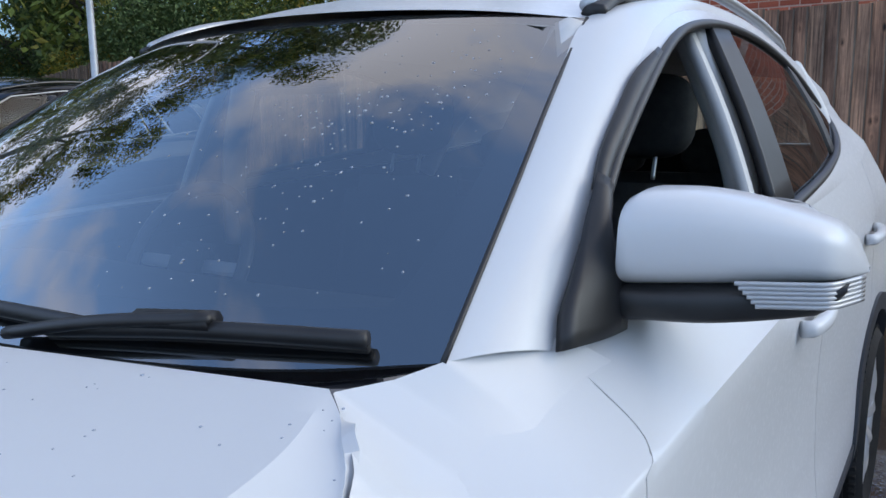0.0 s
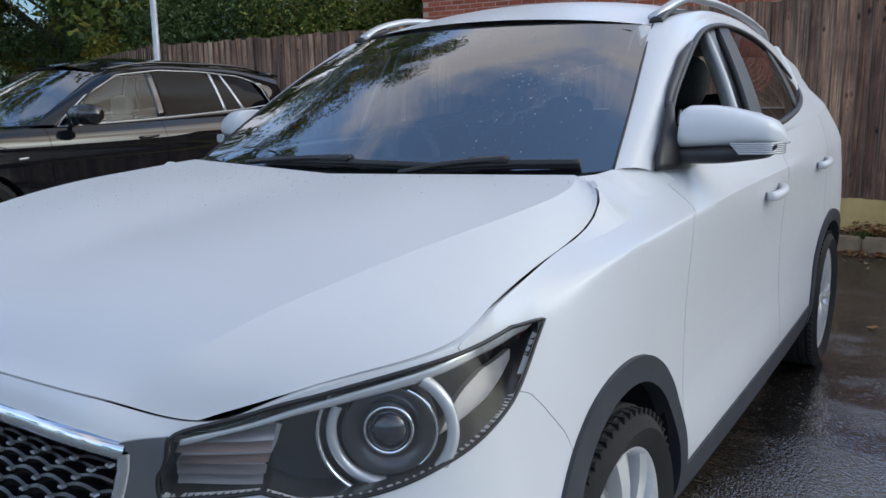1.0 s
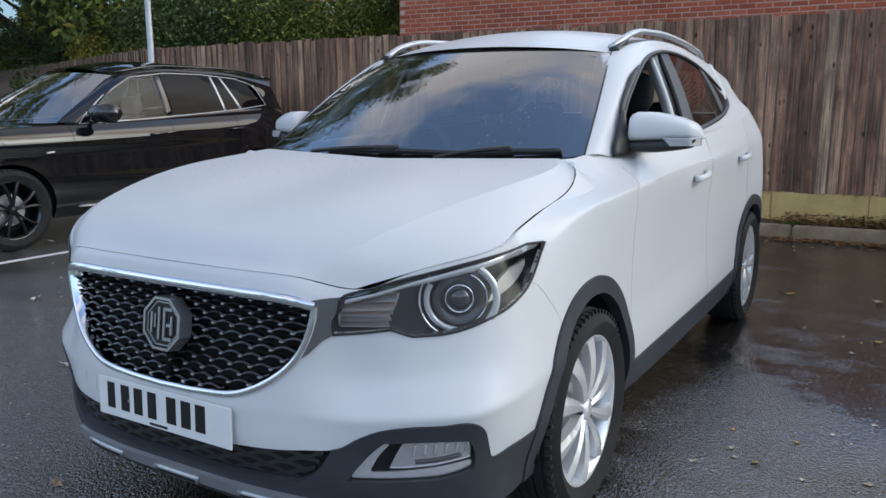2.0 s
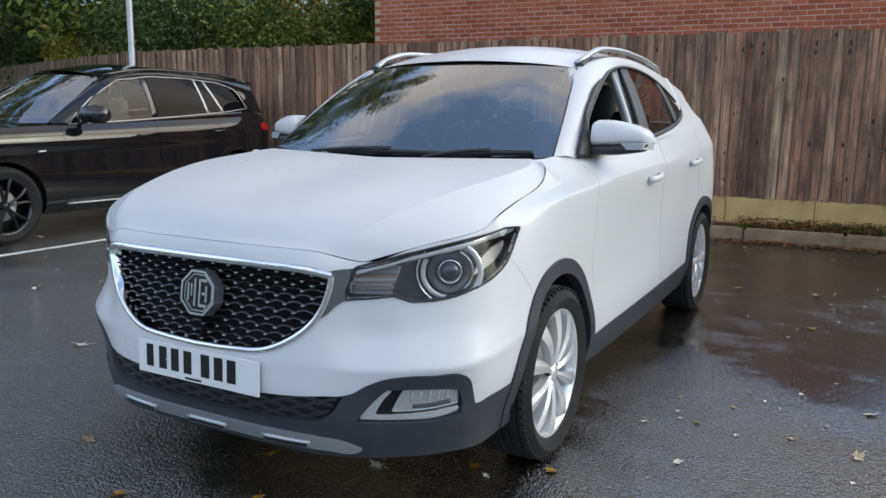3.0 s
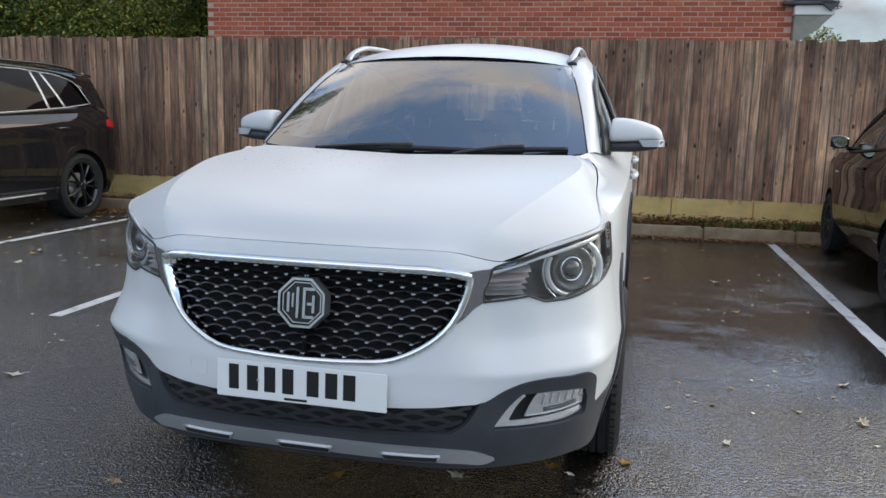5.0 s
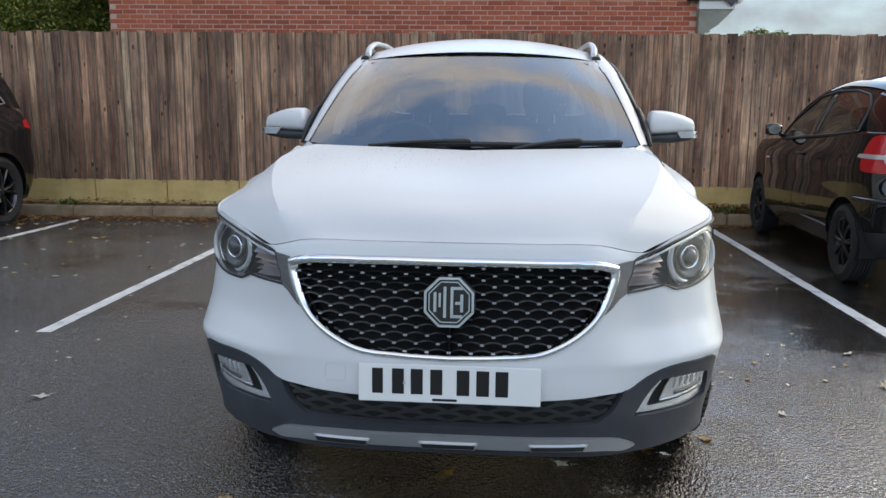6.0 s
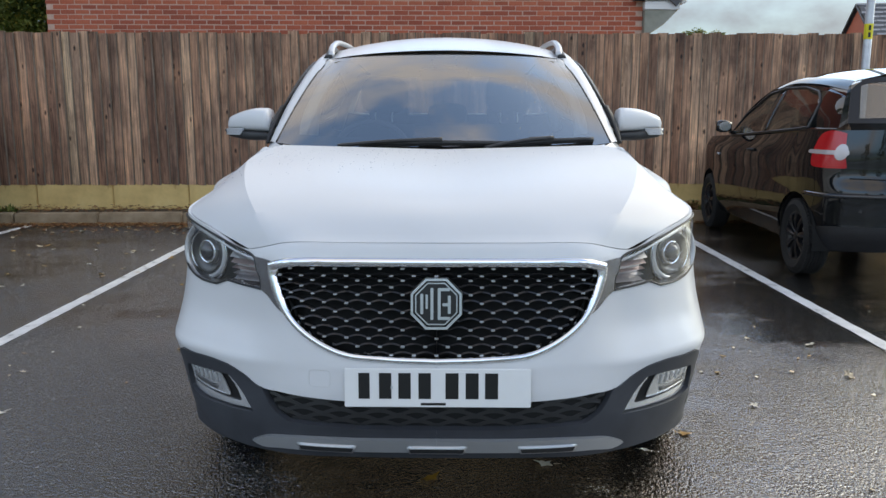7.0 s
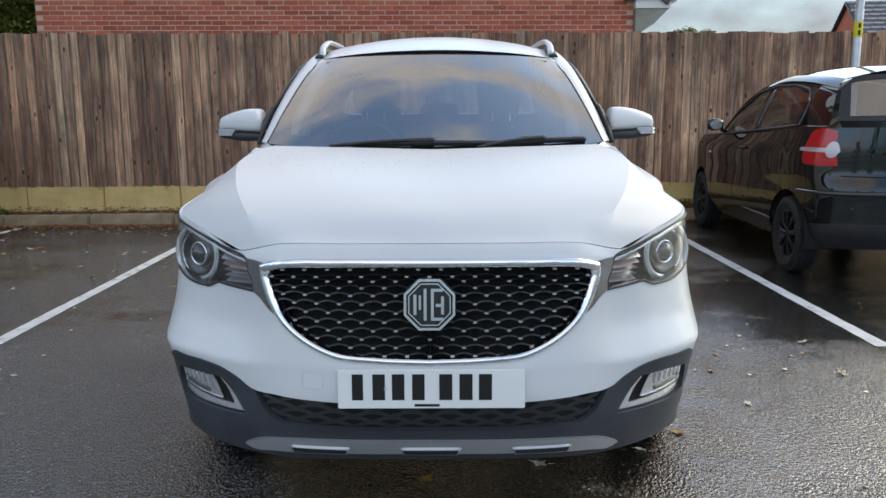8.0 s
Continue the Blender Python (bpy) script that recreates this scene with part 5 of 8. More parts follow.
M["indicator_clear"] = principled("indicator_clear", (0.45, 0.46, 0.47), 0.2, 0.2, 0.6)
M["bright"] = principled("bright_trim", (0.74, 0.75, 0.76), 0.2, 0.75, 0.4)
M["projector"] = principled("projector_glass", (0.02, 0.022, 0.03), 0.03, 0, 1.0)
M["guide"] = principled("light_guide", (0.58, 0.59, 0.60), 0.2, 0.35, 0.8)
M["fog_inner"] = principled("fog_reflector", (0.62, 0.63, 0.64), 0.2, 0.7, 0.6)
M["lamp_inner"] = principled("lamp_inner", (0.065, 0.063, 0.066), 0.32, 0.5, 0.5)
M["amber_refl"] = principled("amber_reflector", (0.62, 0.47, 0.44), 0.34, 0.7)
M["smoke_refl"] = principled("smoked_reflector", (0.62, 0.60, 0.61), 0.34, 0.8)
headlight(False)
headlight(True)


def fog_lamp(mm):
    root = thing("fog_lamp")
    root.parent = car
    root["label"] = "fog lamp with a chrome blade in the grey cladding"
    SKIN.cut("fog_recess", (U[2], U[7]), (V[1] - .02, V[3]), 0.012, "grey_plastic", root, inside=FOG, lift=-0.045, thick=-0.047, mirror=mm)
    blade = smooth_poly(SKIN.find([(.543, .114, .344), (.64, .18, .339), (.74, .268, .342), (.786, .308, .354), (.790, .300, .372), (.72, .235, .362), (.645, .18, .358), (.585, .140, .358), (.604, .15, .398), (.632, .165, .434), (.622, .155, .437), (.578, .128, .390)]), 90, (0, 3, 4, 7, 9, 10))
    SKIN.cut("chrome_blade", (U[2], U[7]), (V[1] - .02, V[3]), 0.008, "bright", root, inside=blade, lift=-0.008, thick=0.02, mirror=mm)
    lamp = smooth_poly(SKIN.find([(.628, .165, .367), (.70, .225, .368), (.786, .30, .380), (.790, .29, .42), (.778, .28, .434), (.71, .22, .438), (.665, .175, .436)]), 50, (0, 2, 4, 6))
    SKIN.cut("fog_reflector", (U[2], U[7]), (V[1] - .02, V[3]), 0.008, "fog_inner", root, inside=lamp, lift=-0.0105, thick=-0.003, mirror=mm, smooth=False)
    SKIN.cut("fog_lens", (U[2], U[7]), (V[1] - .02, V[3]), 0.01, "lens", root, inside=lamp, lift=-0.003, mirror=mm)
    for k in range(6):
        x = .680 + .019 * k
        q = SKIN.find([(x - .004, .20 + (x - .68), .398 + 0.001 * k), (x + .002, .20 + (x - .68), .430)])
        p = SKIN.at(q[:, 0], q[:, 1]) + SKIN.normal(q[:, 0], q[:, 1]) * -0.0085
        tube("fog_rib", p, 0.0042, "guide", root, n=5, seg=6, mirror=mm)
    q = SKIN.find([(.675, .21, .381), (.72, .25, .383), (.765, .285, .390)])
    q = curve(q, 12)
    p = SKIN.at(q[:, 0], q[:, 1]) + SKIN.normal(q[:, 0], q[:, 1]) * -0.0115
    tube("fog_bulb_shade", p, 0.007, "lamp_inner", root, n=6, seg=0, mirror=mm)


fog_lamp(False)
fog_lamp(True)


# ---- wheels ----
def wheel_parts(root, r, width, rim_r, spoke_mat, spokes=10, twist=10, rim_mat=None, pair=False, side=1):
    """A wheel at the origin; its outer face looks along +x."""
    h = width / 2
    sr = r - rim_r
    prof = [(rim_r - 0.012, -h + .02), (rim_r + 0.01, -h + .005), (rim_r + sr * .5, -h - .008), (r - .02, -h + .006), (r - .004, -h + .026)]
    for k in range(5):
        a = -h + .035 + k * (width - .07) / 5
        b = a + (width - .07) / 5
        prof += [(r, a), (r, b - .008), (r - .008, b - .007), (r - .008, b - .001)]
    prof += [(r - .004, h - .026), (r - .02, h - .006), (rim_r + sr * .5, h + .008), (rim_r + 0.01, h - .005), (rim_r - 0.012, h - .02)]
    v, f = lathe(prof, 72)
    tyre = mesh_ob("tyre", v, f, "rubber", root, "black rubber tyre", True)
    tyre.data.set_sharp_from_angle(angle=radians(35))
    # shoulder blocks
    bm = bmesh.new()
    for i in range(64):
        t = 2 * math.pi * i / 64
        box_bm(bm, (h - .020, 0, r - .012), (.022, .011, .018), Matrix.Rotation(t, 4, "X") @ Matrix.Rotation(radians(12), 4, "X"))
    part("tread_block", bm, "rubber", tyre)["kind"] = "stuff"
    prof = [(rim_r - .03, -h + .02), (rim_r - .03, h - .05), (rim_r - .012, h - .016), (rim_r + .004, h - .012), (rim_r + .004, h - .022), (rim_r - .014, h - .03)]
    v, f = lathe(prof, 64)
    rim = mesh_ob("rim", v, f, rim_mat or spoke_mat, root, "", True)
    # spokes: tapered and twisted blades from the hub to the rim
    for i in range(spokes):
        bm = bmesh.new()
        base = 2 * math.pi * i / spokes
        if pair:
            base = 2 * math.pi * (i // 2) / (spokes / 2) + (0.16 if i % 2 else -0.16)
        n = 7
        rings = []
        for k in range(n):
            t = k / (n - 1)
            rad = 0.035 + (rim_r - 0.055 + 0.018) * t
            w = (0.018 + 0.042 * t ** 1.2) * rim_r / 0.225 * (10 / spokes) ** 0.4
            if pair:
                w = 0.016 + 0.012 * t
            a = base + radians(twist) * side * t * t * (1 if not pair else (1 if i % 2 else -1))
            x = h - 0.024 + 0.016 * math.sin(math.pi * min(1, t * 0.9)) - 0.004 * t
            ct, st = math.cos(a), math.sin(a)

            def pt(dx, dw):
                return bm.verts.new((x + dx, rad * ct - dw * st, rad * st + dw * ct))
            rings.append([pt(-0.03, -w * .5), pt(0, -w * .5), pt(0.008, -w * 0.1), pt(0.001, w * .5), pt(-0.03, w * .5)])
        for p, q in zip(rings, rings[1:]):
            for j in range(5):
                bm.faces.new((p[j], q[j], q[(j + 1) % 5], p[(j + 1) % 5]))
        bm.faces.new(rings[-1])
        bm.faces.new(rings[0][::-1])
        bmesh.ops.recalc_face_normals(bm, faces=bm.faces)
        part("spoke", bm, spoke_mat, rim)
    v, f = lathe([(0.0001, h - .012), (0.026, h - .014), (0.032, h - .02), (0.04, h - .03), (0.05, h - .06)], 28)
    mesh_ob("hub_cap", v, f, spoke_mat, rim, "", True)
    for i in range(5):
        bm = bmesh.new()
        t = 2 * math.pi * i / 5 + .3
        bmesh.ops.create_cone(bm, cap_ends=True, segments=8, radius1=.008, radius2=.008, depth=.02, matrix=Matrix.Translation((h - .03, .045 * math.cos(t), .045 * math.sin(t))) @ Matrix.Rotation(math.pi / 2, 4, "Y"))
        part("wheel_bolt", bm, "dark_alloy", rim)
    v, f = lathe([(0.0001, h - .085), (0.14, h - .085), (0.14, h - .10), (0.0001, h - .10)], 40)
    mesh_ob("brake_disc", v, f, "satin", root, "steel brake disc")
    v, f = lathe([(0.14, -h + .05), (rim_r - .03, -h + .05)], 40)
    mesh_ob("wheel_back", v, f, "dark", root)
    return root


for yc in (FA, RA):
    for sx in (1, -1):
        w = thing("wheel")
        w.parent = car
        w["label"] = "silver multi-spoke alloy wheel"
        w.matrix_basis = pose(sx * 0.783, yc, HUB_Z, 11 if yc == FA else 31, 0, 0 if sx > 0 else 180)
        wheel_parts(w, TYRE_R, .215, .240, "alloy", 10, 5)


# ---- glass and mirrors ----
def ws_at(a, b, lift=0.0):
    """A place on the windscreen: a from one side to the other, b from the bottom up, both 0 to 1."""
    nu, nv = ws.shape[:2]
    x, y = np.clip(a, 0, 1) * (nu - 1), np.clip(b, 0, 1) * (nv - 1)
    i, j = min(int(x), nu - 2), min(int(y), nv - 2)
    fx, fy = x - i, y - j
    n = normals_of(ws[i:i + 2, j:j + 2])[0, 0]
    n = n if n[2] > 0 else -n
    return ws[i, j] * (1 - fx) * (1 - fy) + ws[i + 1, j] * fx * (1 - fy) + ws[i, j + 1] * (1 - fx) * fy + ws[i + 1, j + 1] * fx * fy + n * lift


def ws_band(name, a0, a1, b0, b1, na, nb, lift, mat, label=""):
    g = [[ws_at(a0(b) + (a1(b) - a0(b)) * i / (na - 1), b, lift) for b in np.linspace(b0, b1, nb)] for i in range(na)]
    return sheet(name, g, mat, car, label)


frit = "frit_black"
M[frit] = principled("frit_black", (0.006, 0.006, 0.008), 0.5)
ws_band("glass_border", lambda b: 0.0, lambda b: 1.0, 0.0, 0.11, 40, 4, -0.004, frit, "black border printed inside the windscreen")
ws_band("glass_border", lambda b: 0.0, lambda b: 1.0, 0.965, 1.0, 40, 3, -0.004, frit)
ws_band("glass_border", lambda b: 0.0, lambda b: 0.035 + 0.05 * (1 - b) ** 6, 0.085, 0.965, 4, 24, -0.004, frit)
ws_band("glass_border", lambda b: 1.0 - 0.035 - 0.05 * (1 - b) ** 6, lambda b: 1.0, 0.085, 0.965, 4, 24, -0.004, frit)
tube("windscreen_seal", WS_R + np.array([0.001, 0, 0.0]), 0.0035, "black_plastic", car, n=6)
tube("windscreen_seal", (WS_R + np.array([0.001, 0, 0.0])) * [-1, 1, 1], 0.0035, "black_plastic", car, n=6)


def wiper(a_piv, a_mid, a_tip, b_mid, b_tip, a_root):
    root = thing("wiper")
    root.parent = car
    root["label"] = "black windscreen wiper parked along the glass base"
    arm = [ws_at(a_piv, 0.01, 0.014), ws_at((a_piv + a_mid) / 2, b_mid * .6 + .005, 0.026), ws_at(a_mid, b_mid, 0.027)]
    tube("wiper_arm", arm, 0.0115, "black_plastic", root, n=8, flat=0.7, seg=16)
    blade = [ws_at(a_root, b_mid * 0.5, 0.013), ws_at((a_root + a_tip) / 2, b_mid * .8, 0.017), ws_at(a_tip, b_tip, 0.013)]
    tube("wiper_blade", blade, 0.0088, "black_plastic", root, n=10, flat=1.15, seg=24)
    tube("blade_rubber", [p - np.array([0, -0.002, 0.009]) for p in blade], 0.005, "rubber", root, n=6, seg=16)
    cap = [ws_at(a_mid - 0.07, b_mid * .95, 0.020), ws_at(a_mid, b_mid, 0.022)]
    tube("arm_cap", cap, 0.0155, "black_plastic", root, n=8, flat=0.8, seg=6)


wiper(0.20, 0.50, 0.70, 0.060, 0.040, 0.26)
wiper(0.62, 0.82, 0.945, 0.055, 0.030, 0.66)

BELT = np.array([(.7605, 1.402, 1.081), (.790, 1.7, 1.098), (.808, 2.0, 1.115), (.812, 2.4, 1.142), (.802, 2.83, 1.182), (.775, 3.12, 1.215), (.732, 3.36, 1.258), (.686, 3.50, 1.304)])
BELT_S, DLO_S = curve(BELT, 60), curve(DLO_T, 60)


def side_at(y, s, lift=0.0):
    """A place on the side windows: y along the car, s from the belt (0) to the top line (1)."""
    b = np.array([np.interp(y, BELT_S[:, 1], BELT_S[:, 0]), y, np.interp(y, BELT_S[:, 1], BELT_S[:, 2])])
    t = np.array([np.interp(y, DLO_S[:, 1], DLO_S[:, 0]), y, np.interp(y, DLO_S[:, 1], DLO_S[:, 2])])
    p = b * (1 - s) + t * s
    p[0] += 0.010 * math.sin(math.pi * s) + lift
    p[2] += lift * 0.35
    return p


def side_panel(name, y0, y1, s0, s1, mat, parent, label="", lift=0.0, thick=0.0, mirror=False, ny=24, ns=8):
    """y0 and y1: functions of s."""
    g = [[side_at(y0(s) + (y1(s) - y0(s)) * i / (ny - 1), s, lift) for s in np.linspace(s0, s1, ns)] for i in range(ny)]
    return sheet(name, g, mat, parent, label, mirror=mirror, thick=thick)


for k, mm in enumerate((False, True)):
    d, rd = (doors[k], rdoors[k])
    if mm:
        side_panel("door_glass", lambda s: 1.60 - 0.0 * s, lambda s: 2.20 + .06 * s, 0.02, 0.97, "side_glass", d, "clear front door glass", mirror=mm)
    side_panel("door_glass", lambda s: 2.34 + .04 * s, lambda s: 2.98 - .05 * s, 0.02, 0.97, "side_glass", rd, "clear rear door glass", mirror=mm)
    side_panel("quarter_glass", lambda s: 3.06 - .05 * s, lambda s: 3.44, 0.03, 0.95, "privacy", car, "small dark quarter window", mirror=mm)
    side_panel("door_pillar", lambda s: 2.19 + .06 * s, lambda s: 2.345 + .04 * s, 0.0, 1.0, "black_plastic", d, "black door pillar trim", lift=0.004, thick=0.02, mirror=mm)
    side_panel("door_pillar", lambda s: 2.97 - .05 * s, lambda s: 3.07 - .05 * s, 0.0, 1.0, "black_plastic", rd, lift=0.004, thick=0.02, mirror=mm)
    tops = np.array([side_at(y, 1.0, 0.003) for y in np.linspace(1.46, 3.49, 40)])
    tube("window_frame", tops, 0.009, "black_plastic", car, "black rubber window surround", n=8, seg=0, mirror=mm)
    bots = np.array([side_at(y, 0.0, 0.006) for y in np.linspace(1.46, 3.49, 40)])
    tube("window_frame", bots, 0.011, "black_plastic", car, n=8, seg=0, mirror=mm)
    # black seal between the painted pillar and the door opening
    lead = curve(np.array([(.728, 1.532, 1.225), (.714, 1.584, 1.264), (.705, 1.632, 1.292), (.696, 1.690, 1.323), (.684, 1.768, 1.364), (.679, 1.890, 1.409)]), 16)
    mids = curve(np.array([(.735, 1.550, 1.218), (.724, 1.609, 1.254), (.719, 1.656, 1.283), (.711, 1.714, 1.316), (.701, 1.792, 1.356), (.687, 1.887, 1.401)]), 16)
    sheet("pillar_seal", np.stack([lead, (lead + mids) / 2 + np.array((.001, -.002, 0)), mids], 1), "black_plastic", d, "black seal along the windscreen pillar", mirror=mm, thick=0.008)
    side_panel("pillar_trim", lambda s: 2.13 + .06 * s, lambda s: 2.16 + .06 * s, 0.0, 0.98, "trim_light", d, "pale inner pillar trim", lift=-0.02, thick=0.02, mirror=mm)


def door_mirror(mm):
    root = thing("door_mirror")
    root.parent = car
    root["label"] = "white door mirror with a clear indicator on black arm"
    S = np.array([-1, 1, 1]) if mm else np.array([1, 1, 1])
    # shell: stacked rounded sections from the inner end to the tip
    n, m = 20, 28
    x0, x1 = 0.776, 1.012

    def ring(t, zc0, zc1, yf, yb, power=3.0):
        out = []
        for j in range(m):
            a = 2 * math.pi * j / m
            ca, sa = math.cos(a), math.sin(a)
            ey = np.sign(ca) * abs(ca) ** (2 / power)
            ez = np.sign(sa) * abs(sa) ** (2 / power)
            y = (yf + yb) / 2 + (yb - yf) / 2 * ey
            z = (zc0 + zc1) / 2 + (zc1 - zc0) / 2 * ez
            out.append((y, z))
        return out
    g = []
    for i in range(n):
        t = i / (n - 1)
        x = x0 + (x1 - x0) * t
        s_in = min(1, math.sqrt(max(0.0, 1 - (1 - min(1, t / .09)) ** 2)) + 0.001)
        top = 1.150 + 0.080 * s_in * (1 - 0.62 * max(0, (t - .25) / .75) ** 1.7)
        bot = 1.121 + 0.010 * t
        yf = 1.458 + 0.115 * t ** 1.5 + 0.030 * (1 - s_in)
        yb = 1.625 + 0.045 * t - 0.03 * (1 - s_in)
        if t > 0.86:
            q = (t - .86) / .14
            sh = math.sqrt(max(0.0, 1 - q * q))
            top = bot + (top - bot) * max(0.12, sh)
            yf = yb - (yb - yf) * max(0.15, sh)
        g.append([(x, y, z) for y, z in ring(t, bot, top, yf, yb)])
    g = np.array(g)
    g = np.concatenate([g, g[:, :1]], 1)
    sheet("mirror_shell", g, "white", root, "white painted shell", mirror=mm, flip=False)
    g2 = []
    for i in range(n):
        t = i / (n - 1)
        x = 0.735 + (1.004 - 0.735) * t
        wide = min(1, t / .28)
        yf = 1.47 + 0.105 * max(0, t - .2) ** 1.4 + 0.01 * (1 - wide)
        yb = 1.53 + 0.11 * wide
        top = 1.126 + 0.008 * t
        bot = 1.084 + 0.020 * max(0, (t - .45) / .55) ** 1.5 - 0.006 * (1 - wide)
        if t > .93:
            bot = top - (top - bot) * (1 - (t - .93) / .09)
        g2.append([(x, y, z) for y, z in ring(t, bot, top, yf, yb, 4)])
    g2 = np.array(g2)
    g2 = np.concatenate([g2, g2[:, :1]], 1)
    sheet("mirror_arm", g2, "black_plastic", root, "black lower housing and arm", mirror=mm)
    # triangular foot between pillar, door top and arm
    front = curve(np.array([(.763, 1.366, 1.074), (.756, 1.384, 1.105), (.751, 1.418, 1.133), (.742, 1.473, 1.176), (.728, 1.548, 1.236)]), 14)
    back = curve(np.array([(.779, 1.493, 1.073), (.779, 1.495, 1.100), (.774, 1.492, 1.135), (.762, 1.496, 1.172), (.735, 1.548, 1.226)]), 14)
    foot = [[front[i] * (1 - s) + back[i] * s + np.array((.005 * math.sin(math.pi * s), 0, 0)) for s in np.linspace(0, 1, 7)] for i in range(14)]
    sheet("mirror_foot", foot, "black_plastic", root, "black triangular foot", thick=0.012, mirror=mm)
    # indicator wrapping round the tip, ribbed
    for k in range(6):
        z = 1.112 + 0.0048 * k
        p = [(x, 1.47 + .105 * max(0, (x - .735) / .269 - .2) ** 1.4 - .003, z) for x in np.linspace(.903 + .004 * (5 - k), .985, 5)] + [(1.004, 1.572, z), (1.013, 1.60, z)]
        tube("indicator", p, 0.0027, "indicator_clear", root, "clear ribbed indicator" if k == 0 else "", n=6, seg=14, mirror=mm)
    # glass face towards the rear
    a = np.linspace(0, 2 * math.pi, 24, endpoint=False)
    v = [np.array((0.882 + 0.076 * math.copysign(abs(math.cos(t)) ** .6, math.cos(t)), 1.652 + 0.02 * math.cos(t), 1.175 + 0.038 * math.copysign(abs(math.sin(t)) ** .7, math.sin(t)))) * S for t in a]
    mesh_ob("mirror_glass", v, [tuple(range(24))], "chrome", root, "mirror glass")


door_mirror(False)
door_mirror(True)


def door_handle(y, z, parent, mm):
    c = SKIN.side([(y, z), (y + 0.20, z + 0.012)])
    q = curve(np.array([c[0], c.mean(0), c[1]]), 18)
    t = np.linspace(0, 1, 18)
    p = SKIN.at(q[:, 0], q[:, 1]) + SKIN.normal(q[:, 0], q[:, 1]) * (0.006 + 0.026 * np.sin(math.pi * t) ** 0.35)[:, None]
    tube("door_handle", p, 0.014, "white", parent, "body-coloured door handle", n=10, seg=0, mirror=mm, flat=1.1)


for k, mm in enumerate((False, True)):
    door_handle(2.11, .942, doors[k], mm)
    door_handle(3.07, .970, rdoors[k], mm)


# roof rails
for mm in (False, True):
    sx = -1 if mm else 1
    rail = thing("roof_rail")
    rail.parent = car
    rail["label"] = "satin silver roof rail on black feet"
    tube("rail_bar", [(.560, 1.90, 1.488), (.572, 1.99, 1.523), (.574, 2.14, 1.561), (.572, 2.45, 1.584), (.565, 2.9, 1.580), (.558, 3.25, 1.556), (.555, 3.45, 1.524), (.552, 3.52, 1.485)], 0.016, "satin", rail, n=10, seg=50, mirror=mm, flat=0.8)
    tube("rail_foot", [(.575, 1.89, 1.475), (.572, 1.95, 1.50), (.568, 2.04, 1.525)], 0.022, "black_plastic", rail, "black rail foot", n=8, mirror=mm, flat=0.6)
    tube("rail_foot", [(.552, 3.42, 1.50), (.552, 3.53, 1.475)], 0.02, "black_plastic", rail, n=8, mirror=mm, flat=0.6)
    tube("rail_base", [(.562, 2.0, 1.508), (.578, 2.4, 1.538), (.568, 3.0, 1.53), (.56, 3.45, 1.49)], 0.012, "black_plastic", rail, n=6, mirror=mm)

# tailgate, shoulder and rear pillars
TG_B = SKIN.at(np.linspace(U[15] - .15, U[-1], 20), np.full(20, V[8]))
TG_T = np.array([(.655, 3.86, 1.345), (.60, 3.92, 1.40), (.45, 3.98, 1.455), (.2, 4.02, 1.48), (0, 4.04, 1.485)])
SHOULDER_T = np.vstack([BELT, [(.672, 3.62, 1.325), (.658, 3.76, 1.335), (.655, 3.86, 1.345)]])
SHOULDER_B = SKIN.at(np.linspace(U[10] - .006, U[15] - .15, 40), np.full(40, V[8]))
DLO_X = np.vstack([DLO_T, [(.668, 3.64, 1.325), (.658, 3.76, 1.335), (.655, 3.86, 1.344)]])
for mm in (False, True):
    sheet("tailgate_glass", strip(TG_B, TG_T, 24, 12), "side_glass", car, "dark tailgate window", mirror=mm)
    sheet("shoulder", strip(SHOULDER_T, SHOULDER_B, 60, 8, -0.004), "white", car, "white shoulder panel below the windows", mirror=mm, flip=True)
    sheet("door_top", strip(OUT_P, DLO_X, 60, 5), "white", car, "white door frame above the windows", mirror=mm, flip=True)
# underside
box("underbody", (0, 2.25, .33), (1.36, 3.5, .10), "dark", car)


